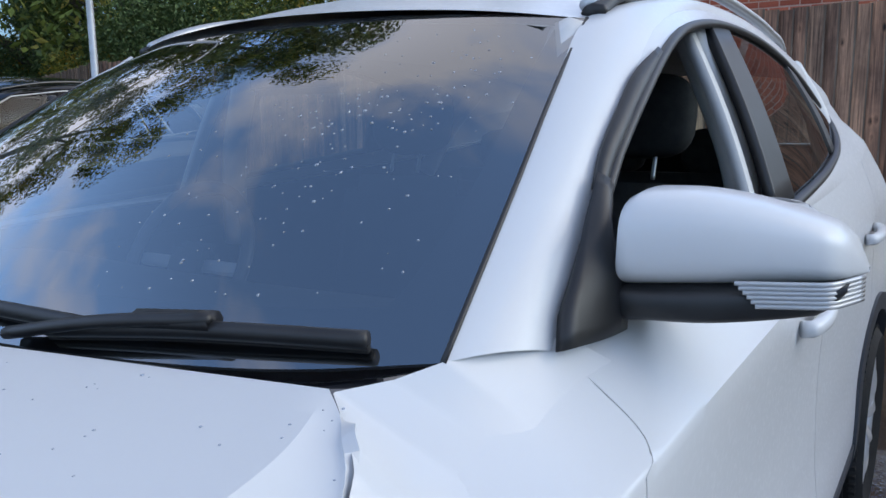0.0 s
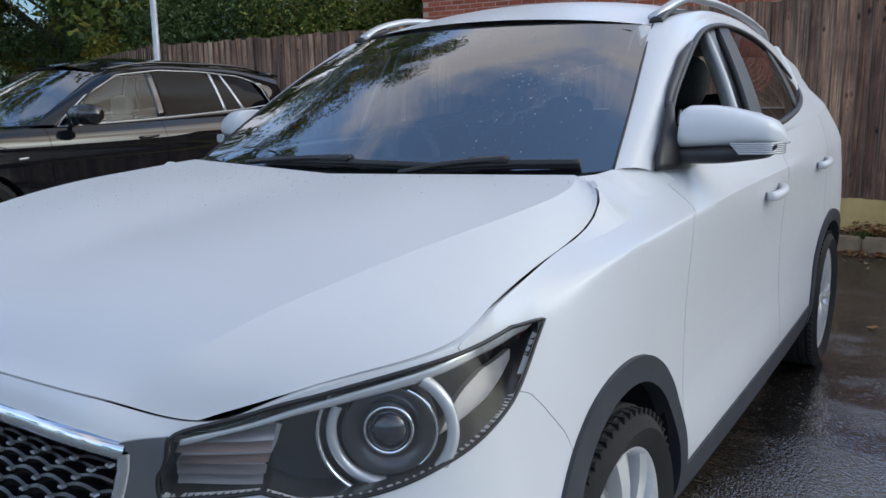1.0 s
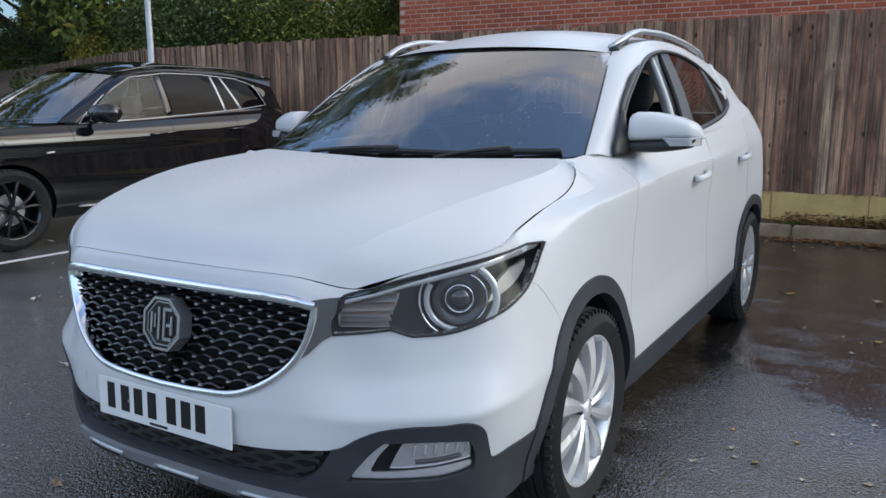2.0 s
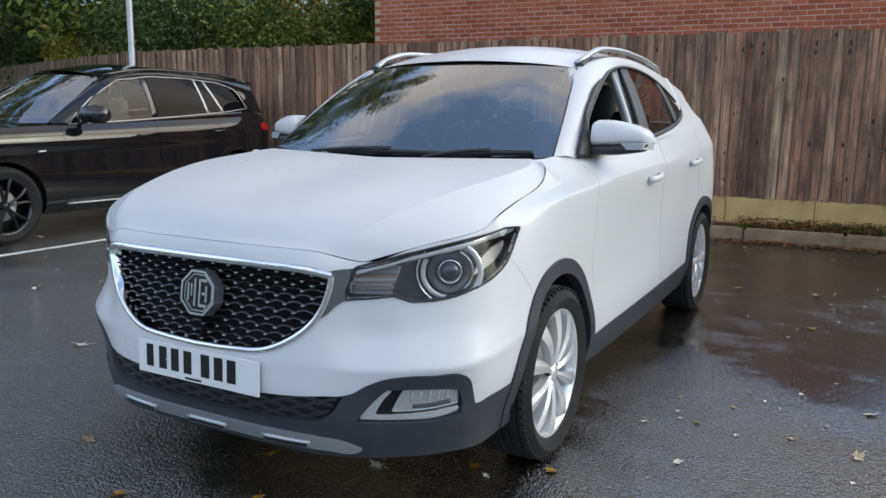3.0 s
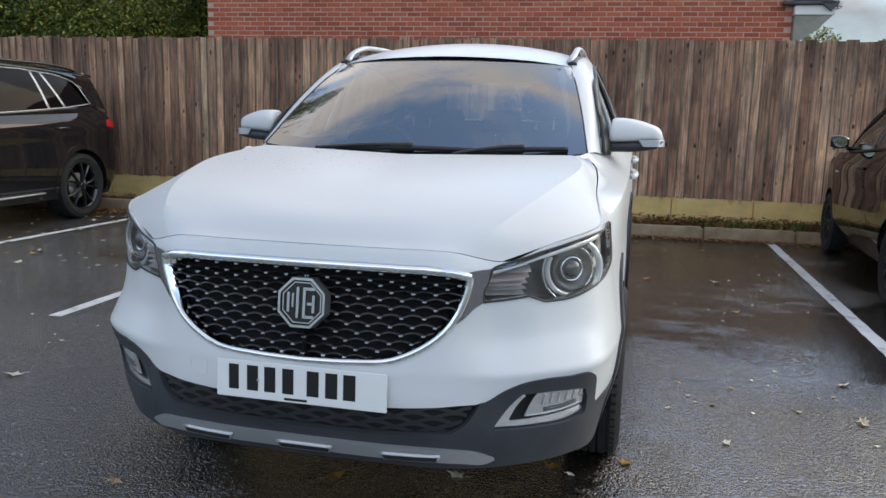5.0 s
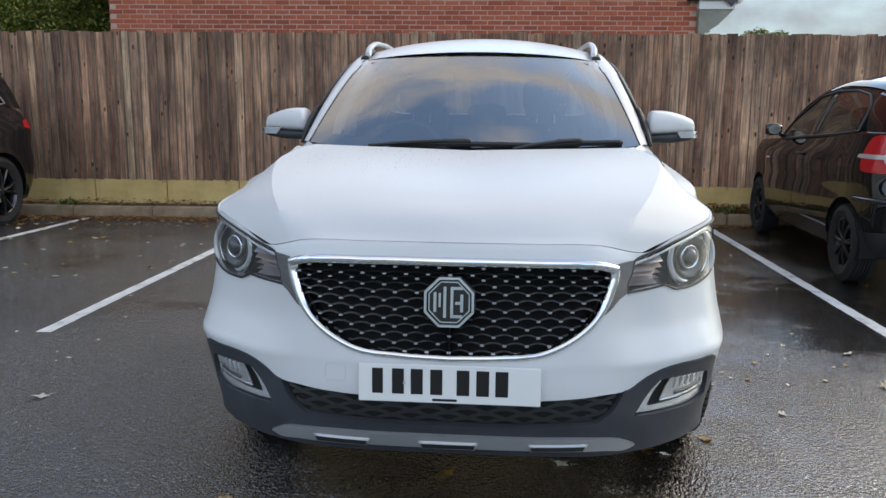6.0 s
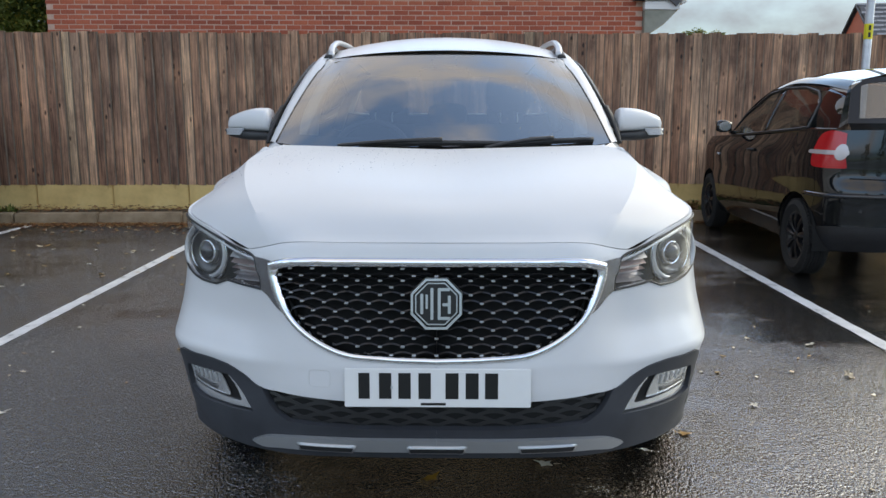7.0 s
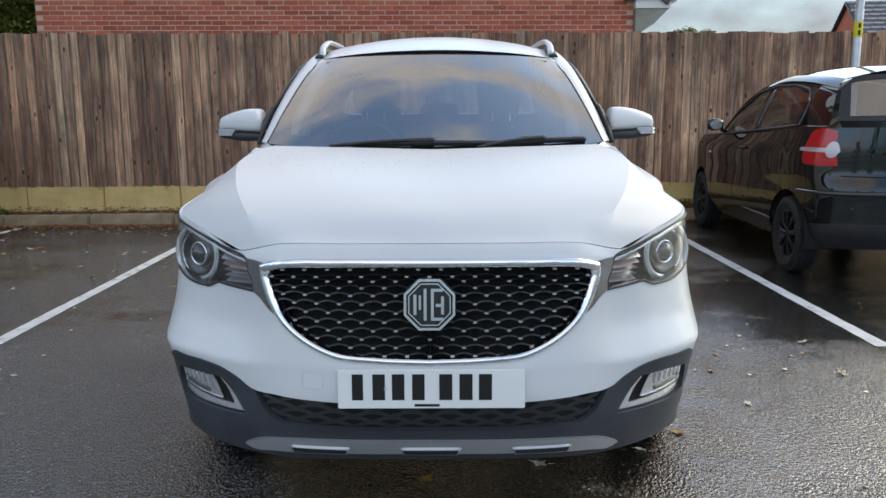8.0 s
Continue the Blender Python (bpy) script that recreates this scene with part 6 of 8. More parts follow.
# ---- cabin ----
def cabin():
    dash_p = [(0, 1.06, 1.02), (0, 1.35, 1.045), (0, 1.62, 1.02), (0, 1.70, .93), (0, 1.66, .72)]
    prof = curve(np.array(dash_p), 20)
    g = [[(x, p[1] + 0.10 * (x / .72) ** 2, p[2] - 0.02 * (x / .72) ** 4) for p in prof] for x in np.linspace(-.74, .74, 30)]
    sheet("dashboard", g, "trim_dark", car, "dark plastic dashboard", flip=True)
    box("cabin_floor", (0, 2.5, .42), (1.5, 2.6, .05), "trim_dark", car)
    box("bulkhead", (0, 1.25, .70), (1.45, .04, .60), "dark", car)
    g = [[(x * (0.53 + 0.02 * math.sin(3 * t)), 1.80 + 2.1 * t, 1.465 + 0.075 * math.sin(math.pi * (t * .9 + .08)) - 0.035 * abs(x) ** 3) for t in np.linspace(0, 1, 16)] for x in np.linspace(-1, 1, 12)]
    sheet("headliner", g, "trim_light", car, "pale grey headlining")
    # steering wheel on the right-hand side of the car
    sw = thing("steering_wheel")
    sw.parent = car
    sw.matrix_basis = pose(-.36, 1.80, 1.00, 62, 0, 0)
    a = np.linspace(0, 2 * math.pi, 40, endpoint=False)
    tube("wheel_rim", np.stack([.185 * np.cos(a), .185 * np.sin(a), 0 * a], 1), 0.015, "rim_leather", sw, n=8, seg=0, closed=True)
    box("wheel_boss", (0, 0, -.02), (.14, .11, .05), "trim_dark", sw, bevel=.02)
    box("wheel_spoke", (0, 0, -.015), (.34, .03, .015), "satin", sw, bevel=.004)
    for x in (-.37, .37):
        seat = thing("front_seat")
        seat.parent = car
        seat["label"] = "dark grey fabric front seat"
        seat.location = (x, 2.15, .45)
        bm = bmesh.new()
        box_bm(bm, (0, .0, .12), (.50, .52, .16), bevel=.05)
        part("seat_cushion", bm, "seat", seat, smooth=True)
        bm = bmesh.new()
        box_bm(bm, (0, .36, .47), (.48, .13, .62), Matrix.Rotation(radians(-12), 4, "X"), bevel=.055)
        part("seat_back", bm, "seat", seat, smooth=True)
        bm = bmesh.new()
        pad_bm(bm, (0, .55, .86), (.28, .11, .22), -12)
        part("headrest", bm, "seat", seat, smooth=True)
        for dx in (-.05, .05):
            tube("headrest_post", [(dx, .50, .70), (dx, .53, .80)], .006, "satin", seat, n=6)
    bench = thing("rear_seat")
    bench.parent = car
    bench["label"] = "dark grey rear bench"
    bm = bmesh.new()
    box_bm(bm, (0, 3.05, .56), (1.3, .5, .18), bevel=.05)
    part("seat_cushion", bm, "seat", bench, smooth=True)
    bm = bmesh.new()
    box_bm(bm, (0, 3.36, .84), (1.3, .14, .56), bevel=.05)
    part("seat_back", bm, "seat", bench, smooth=True)
    for x in (-.40, 0, .40):
        bm = bmesh.new()
        pad_bm(bm, (x, 3.40, 1.19), (.27, .10, .16))
        part("headrest", bm, "seat", bench, smooth=True)
    # inner pillars
    for mm in (False, True):
        tube("inner_pillar", [(.66, 1.36, 1.06), (.62, 1.60, 1.25), (.55, 1.86, 1.43)], .042, "trim_light", car, "pale windscreen pillar trim", n=8, mirror=mm)
        tube("inner_pillar", [(.75, 2.30, .95), (.72, 2.28, 1.2), (.62, 2.26, 1.47)], .035, "trim_light", car, n=8, mirror=mm)
        tube("inner_pillar", [(.74, 3.30, 1.10), (.68, 3.42, 1.3), (.58, 3.5, 1.46)], .035, "trim_light", car, n=8, mirror=mm)
    mir = thing("rear_view_mirror")
    mir.parent = car
    mir.location = (0, 1.80, 1.39)
    box("mirror_body", (0, 0, 0), (.24, .03, .06), "trim_dark", mir, bevel=.012)
    box("mirror_stem", (0, -.04, .04), (.03, .06, .06), "trim_dark", mir, bevel=.006)
    box("sensor_housing", (0, 1.76, 1.445), (.12, .10, .05), "trim_dark", car, bevel=.012)


cabin()


# ---- rain on glass and paint ----
def raindrops():
    rng = random.Random(17)
    bm = bmesh.new()
    bmesh.ops.create_icosphere(bm, subdivisions=1, radius=1.0)
    base_v = [v.co.copy() for v in bm.verts]
    base_f = [tuple(v.index for v in f.verts) for f in bm.faces]
    bm.free()

    def drops(name, places, mat, parent, label):
        verts, faces = [], []
        for p, n, s in places:
            q = Vector(n).to_track_quat("Z", "Y").to_matrix()
            k = len(verts)
            sx, sy = s * rng.uniform(.7, 1.2), s * rng.uniform(.7, 1.2)
            verts += [Vector(p) + q @ Vector((c.x * sx, c.y * sy, c.z * s * .45)) for c in base_v]
            faces += [tuple(k + i for i in f) for f in base_f]
        ob = mesh_ob(name, verts, faces, mat, parent, label, True)
        ob["kind"] = "stuff"
    pl = []
    for _ in range(150):
        a = .60 + .34 * rng.random() ** .8 if rng.random() < .75 else rng.uniform(.05, .95)
        b = rng.uniform(.12, .95)
        p, q = ws_at(a, b, 0.0), ws_at(a, b, 0.01)
        pl.append((p, q - p, rng.uniform(.0009, .0024)))
    for cx, cb in ((.80, .42), (.86, .55), (.78, .60), (.90, .70)):
        for _ in range(24):
            a, b = cx + rng.gauss(0, .035), cb + rng.gauss(0, .06)
            p, q = ws_at(a, b, 0.0), ws_at(a, b, 0.01)
            pl.append((p, q - p, rng.uniform(.0011, .0030)))
    drops("rain_film", pl, "water", car, "raindrops on the windscreen")
    pl = []
    ob = [o for o in car.children if o.name.startswith("bonnet")][0]
    polys = [p for p in ob.data.polygons if p.normal.z > .5]
    for _ in range(2600):
        p = polys[rng.randrange(len(polys))]
        c = p.center
        if c.y < .50 + .5 * max(0, c.x + .3) or rng.random() > .30 + .70 * (c.x < .1):
            continue
        pl.append((c + Vector((rng.uniform(-.01, .01), rng.uniform(-.01, .01), 0)), p.normal, rng.uniform(.0008, .0021)))
    drops("rain_film", pl, "water", car, "raindrops on the bonnet")


M["water"] = principled("water", (0.6, 0.66, 0.74), 0.06)
bsdf(M["water"]).inputs["Transmission Weight"].default_value = 0.5
bsdf(M["water"]).inputs["IOR"].default_value = 1.33
raindrops()

# ---- the two dark cars beside it ----
def plain_car(root, plan, levels, hubs, r_arch, body_mat, u_lo=0.0, seams=(), cell=0.03, arch_mat=None, sill_z=0.0, ups=None):
    """Lower body: plan is the half outline (x, y) at the widest level, nose first; levels: (z, x inset, nose inset, tail inset, lift of z along y)."""
    plan = np.array(plan, float)
    length = plan[-1][1]
    rows = []
    for z, ix, fn, rn, zr in levels:
        rowp = []
        for x, y in plan:
            wf, wr = max(0.0, 1 - y / 0.55), max(0.0, 1 - (length - y) / 0.5)
            k = min(1.0, x / 0.6)
            rowp.append((max(0.0, x - ix * k), y + fn * wf - rn * wr, z + zr * y / length))
        rows.append(rowp)
    sk = Skin(rows, len(rows) // 2)
    zmin = levels[0][0]

    def arch(yc, zc, r):
        a = np.linspace(-0.3 * math.pi, 1.3 * math.pi, 50)
        return sk.side([(yc + r * math.cos(t), max(zmin + 0.002, zc + r * math.sin(t))) for t in a])
    holes = [arch(y, z, r_arch) for y, z in hubs]
    edges = [0.0] + [sk.side([(y, 0.6)])[0][0] for y in seams] + [sk.u[-1]]
    names = ("front_body", "front_wing", "front_door", "rear_door", "rear_body", "tail_body")
    if len(seams) == 3:
        names = ("front_wing", "door", "rear_quarter", "tail_body")
    for mm in (False, True):
        for k, (a, b) in enumerate(zip(edges, edges[1:])):
            sk.cut(names[min(k, len(names) - 1)], (a + 0.0025, b - 0.0025 if b < sk.u[-1] else b), (sk.v[0], sk.v[-1]), cell, body_mat, root, holes=holes, thick=0.015, mirror=mm)
        sk.cut("inner_shell", (0, sk.u[-1]), (sk.v[0], sk.v[-1] - .004), 0.05, "dark", root, holes=[arch(y, z, r_arch + .02) for y, z in hubs], lift=-0.016, mirror=mm)
        if arch_mat:
            for y, z in hubs:
                sk.cut("wheel_arch_trim", (sk.side([(y - r_arch - .08, .5)])[0][0], sk.side([(y + r_arch + .08, .5)])[0][0]), (sk.v[0], sk.v[-1]), 0.02, arch_mat, root, inside=arch(y, z, r_arch + .045), holes=[arch(y, z, r_arch - .012)], lift=0.006, thick=.03, mirror=mm)
        for y, z in hubs:
            xw = sk.at(*[np.array([c]) for c in sk.side([(y, z + r_arch + .05)])[0]])[0][0]
            v, f = lathe([(r_arch, 0.0), (r_arch, -0.28), (0.02, -0.30)], 32)
            f = [q for q in f if min(v[i][2] for i in q) > -0.10]
            sx = -1 if mm else 1
            mesh_ob("wheel_well", [(sx * (xw - .02 + a), y + b, z + c) for a, b, c in v], f, "dark", root)
    return sk


def side_glass_set(root, belt, top, panes, pillars, frame_mat, glass_bow=0.012, frame_r=0.011):
    """Windows between a belt line and a top line, both (x, y, z) rising in y."""
    belt, top = np.array(belt, float), np.array(top, float)

    def at(y, s, lift=0.0):
        b = np.array([np.interp(y, belt[:, 1], belt[:, 0]), y, np.interp(y, belt[:, 1], belt[:, 2])])
        t = np.array([np.interp(y, top[:, 1], top[:, 0]), y, np.interp(y, top[:, 1], top[:, 2])])
        p = b * (1 - s) + t * s
        p[0] += glass_bow * math.sin(math.pi * s) + lift
        return p
    for mm in (False, True):
        for y0, y1, lean, mat in panes:
            g = [[at(y0 + lean * s + (y1 - y0) * i / 15, s) for s in np.linspace(0.02, .98, 8)] for i in range(16)]
            sheet("side_window", g, mat, root, "side window glass", mirror=mm)
        for y0, y1, lean, mat in pillars:
            g = [[at(y0 + lean * s + (y1 - y0) * i / 3, s, 0.004) for s in np.linspace(0, 1, 8)] for i in range(4)]
            sheet("window_pillar", g, mat, root, mirror=mm, thick=.02)
        a, b = belt[0][1], belt[-1][1]
        ys = np.linspace(a, b, 40)
        loop = np.vstack([[at(y, 0, .004) for y in ys], [at(y, 1, .004) for y in ys[::-1][1:-1]]])
        tube("window_surround", loop, frame_r, frame_mat, root, n=6, seg=0, closed=True, mirror=mm)
    return at


def dark_suv():
    root = thing("dark_suv", pose(-6.0, 1.95, 0))
    tagged(root, "black large SUV with privacy glass parked beside the fence", "car")
    plan = [(0, 0), (.35, .02), (.65, .10), (.86, .26), (.93, .50), (.955, .83), (.97, 1.35), (.975, 2.0), (.978, 2.8), (.978, 3.4), (.970, 3.95), (.925, 4.28), (.72, 4.46), (0, 4.54)]
    levels = [(.24, .06, .10, .16, .0), (.40, .015, .02, .06, .0), (.62, .0, .0, .0, .02), (.80, .012, .0, .01, .03), (.93, .004, .02, .02, .06), (1.00, .035, .10, .05, .08), (1.035, .085, .22, .10, .14)]
    sk = plain_car(root, plan, levels, [(.68, .36), (3.66, .36)], .41, "suv_paint", seams=(.22, 1.30, 2.46, 3.40, 4.12), arch_mat="gloss_black")
    # bonnet
    e = sk.at(np.linspace(0, sk.side([(1.32, 1.0)])[0][0], 40), np.full(40, sk.v[-1]))
    g = []
    for i, p in enumerate(e):
        t = i / 39
        c = np.array([0, 0.18 + 1.02 * t, 1.02 + .075 * math.sin(1.5 * t)])
        g.append([(p[0] * s, c[1] * (1 - s ** 2) + p[1] * s ** 2, c[2] * (1 - s ** 3) + p[2] * s ** 3) for s in np.linspace(-1, 1, 21)])
    for row_ in g:
        for k in range(21):
            s = -1 + k / 10
            x, y, z = row_[k]
            t = g.index(row_) / 39
            p = e[g.index(row_)]
            c1, c2 = 0.18 + 1.02 * t, 1.02 + .075 * math.sin(1.5 * t)
            row_[k] = (p[0] * s, c1 * (1 - s * s) + p[1] * s * s, c2 * (1 - abs(s) ** 3) + p[2] * abs(s) ** 3)
    sheet("bonnet", g, "suv_paint", root, "black bonnet", flip=True, thick=.01)
    belt = [(.88, 1.42, 1.088), (.888, 2.1, 1.118), (.888, 2.9, 1.165), (.878, 3.55, 1.21), (.850, 3.96, 1.255)]
    top = [(.87, 1.42, 1.105), (.80, 1.74, 1.345), (.715, 2.14, 1.54), (.692, 2.6, 1.592), (.696, 3.1, 1.590), (.712, 3.6, 1.555), (.735, 3.84, 1.49), (.80, 3.96, 1.36)]
    side_glass_set(root, belt, top, [(1.50, 2.44, .0, "side_glass"), (2.54, 3.27, -.03, "privacy"), (3.28, 3.50, -.14, "privacy"), (3.54, 3.92, -.16, "privacy")], [(2.44, 2.54, .0, "gloss_black"), (3.26, 3.29, -.05, "satin"), (3.51, 3.54, -.16, "satin")], "satin", frame_r=.007)
    # pillars, roof, glass
    inn = np.array([(.80, 1.24, 1.10), (.70, 1.68, 1.37), (.60, 2.03, 1.56), (.60, 2.5, 1.645), (.605, 3.1, 1.648), (.62, 3.75, 1.632), (.64, 4.18, 1.585)])
    out = np.array([(.875, 1.48, 1.095), (.815, 1.76, 1.345), (.725, 2.16, 1.56), (.70, 2.6, 1.61), (.705, 3.1, 1.605), (.72, 3.62, 1.578), (.76, 4.16, 1.47)])
    belt_c = np.array(belt)
    for mm in (False, True):
        sheet("roof_pillar", strip(inn, out, 50, 8, -.012), "suv_paint", root, mirror=mm, flip=True)
        lo = sk.at(np.linspace(sk.side([(1.38, 1.05)])[0][0], sk.u[-1] - .55, 30), np.full(30, sk.v[-1]))
        hi = np.vstack([belt_c, [(.82, 4.06, 1.34), (.765, 4.16, 1.46)]])
        sheet("shoulder", strip(hi, lo, 40, 6, -.006), "suv_paint", root, mirror=mm, flip=True)
        sheet("window_header", strip(out, np.vstack([np.array(top), [(.77, 4.16, 1.45)]]), 40, 4), "suv_paint", root, mirror=mm, flip=True)
        tube("roof_rail", [(.62, 2.06, 1.59), (.635, 2.4, 1.65), (.64, 3.1, 1.668), (.645, 3.75, 1.65), (.645, 4.0, 1.615)], .014, "gloss_black", root, "black roof rail", n=6, mirror=mm)
        tb = sk.at(np.linspace(sk.u[-1] - .55, sk.u[-1], 14), np.full(14, sk.v[-1]))
        tt_ = np.array([(.76, 4.16, 1.47), (.64, 4.18, 1.585), (.4, 4.22, 1.625), (0, 4.24, 1.635)])
        sheet("tailgate", strip(tb, tt_, 20, 10), "suv_paint", root, mirror=mm)
        pil_f = np.array([(.862, 3.93, 1.235), (.812, 3.95, 1.36), (.748, 3.83, 1.495), (.728, 3.66, 1.572)])
        pil_r = np.array([(.850, 4.24, 1.19), (.815, 4.20, 1.32), (.778, 4.17, 1.43), (.762, 4.155, 1.472)])
        sheet("rear_pillar", strip(pil_f, pil_r, 16, 6, -.008), "suv_paint", root, "black rear pillar", mirror=mm, flip=True)
    wb = np.array([(-.80, 1.24, 1.10), (-.4, 1.10, 1.095), (0, 1.06, 1.092), (.4, 1.10, 1.095), (.80, 1.24, 1.10)])
    wt = np.array([(-.60, 2.03, 1.56), (-.3, 1.94, 1.60), (0, 1.91, 1.61), (.3, 1.94, 1.60), (.60, 2.03, 1.56)])
    wr = inn[:3]
    sheet("windscreen", coons(wb, wr, wt, wr * [-1, 1, 1], 24, 16, .012), "windscreen", root, "windscreen")
    rb = np.array([(-.64, 4.18, 1.585), (-.3, 4.24, 1.628), (0, 4.26, 1.64), (.3, 4.24, 1.628), (.64, 4.18, 1.585)])
    rr_ = inn[2:]
    rf = coons(wt, rr_, rb, rr_ * [-1, 1, 1], 24, 24)
    u = np.linspace(-1, 1, 24)[:, None]
    rf[:, :, 2] += .03 * (1 - u ** 2)
    sheet("roof", rf, "suv_paint", root, "black roof")
    g = [[(x, 4.10 + .20 * t, 1.632 - .03 * t - .05 * abs(x / .62) ** 3) for t in (0, .5, 1)] for x in np.linspace(-.62, .62, 15)]
    sheet("spoiler", g, "suv_paint", root, "roof spoiler", thick=.03, flip=True)
    # tail lamps
    tl = sk.find([(.94, 4.10, 1.0), (.91, 4.28, .975), (.72, 4.44, .975), (.72, 4.42, 1.07), (.88, 4.24, 1.09), (.93, 4.12, 1.075)])
    for mm in (False, True):
        sk.cut("tail_lamp", (sk.u[9], sk.u[13]), (sk.v[3], sk.v[-1]), .015, "red_lens", root, "red tail lamp", inside=smooth_poly(tl, 40, (0, 2, 3, 5)), lift=.006, thick=.02, mirror=mm)
        S = -1 if mm else 1
        # door mirror
        v, f = lathe([(0.0001, -.15), (.06, -.145), (.085, -.10), (.095, 0), (.088, .09), (.06, .13), (0.0001, .135)], 20)
        ob = mesh_ob("door_mirror", [(S * (1.075 + a), 1.57 + b * .9 + .25 * a, 1.185 + c * .95) for a, b, c in v], f, "gloss_black", root, "black door mirror", True)
        tube("mirror_arm", [(.88, 1.53, 1.09), (.95, 1.54, 1.11), (1.02, 1.56, 1.13)], .022, "gloss_black", ob, n=8, mirror=mm)
        for y in (2.16, 3.26):
            q = sk.side([(y, .965 + .02 * (y - 2)), (y + .20, .975 + .02 * (y - 2))])
            p = sk.line(np.vstack([q[0], q.mean(0), q[1]]), 12, .0) + np.array([1, 0, 0]) * (.006 + .022 * np.sin(np.linspace(0, math.pi, 12)) ** .4)[:, None]
            tube("door_handle", p, .011, "gloss_black", root, "black door handle", n=8, seg=0, mirror=mm)
        q = sk.side([(1.30, .33), (2.2, .32), (3.05, .33)])
        tube("sill_strip", sk.line(q, 20, .012), .02, "satin", root, "satin sill strip", n=8, seg=0, mirror=mm, flat=.5)
        q = sk.side([(1.02, .84), (1.10, .845)])
        tube("wing_badge", sk.line(q, 6, .003), .010, "satin", root, n=6, seg=0, mirror=mm, flat=1.0)
        # seat seen through the glass
        bm = bmesh.new()
        box_bm(bm, (S * .42, 2.35, .86), (.5, .14, .62), bevel=.05)
        part("front_seat", bm, "seat", root, "dark front seat", smooth=True)
        bm = bmesh.new()
        pad_bm(bm, (S * .42, 2.38, 1.26), (.28, .12, .20))
        part("headrest", bm, "cream", root, smooth=True)
    for y in (.68, 3.66):
        for S in (1, -1):
            w = thing("wheel")
            w.parent = root
            w["label"] = "dark twin-spoke alloy wheel"
            w.matrix_basis = pose(S * .83, y, .358, 20 if y < 2 else 5, 0, 0 if S > 0 else 180)
            wheel_parts(w, .358, .255, .262, "dark_alloy", 10, 8, "gloss_black", pair=True)
    box("underbody", (0, 2.2, .30), (1.6, 3.6, .12), "dark", root)
    box("dashboard", (0, 1.55, .98), (1.5, .4, .16), "trim_dark", root, bevel=.04)


M["cream"] = principled("cream_leather", (0.36, 0.33, 0.29), 0.6)
dark_suv()


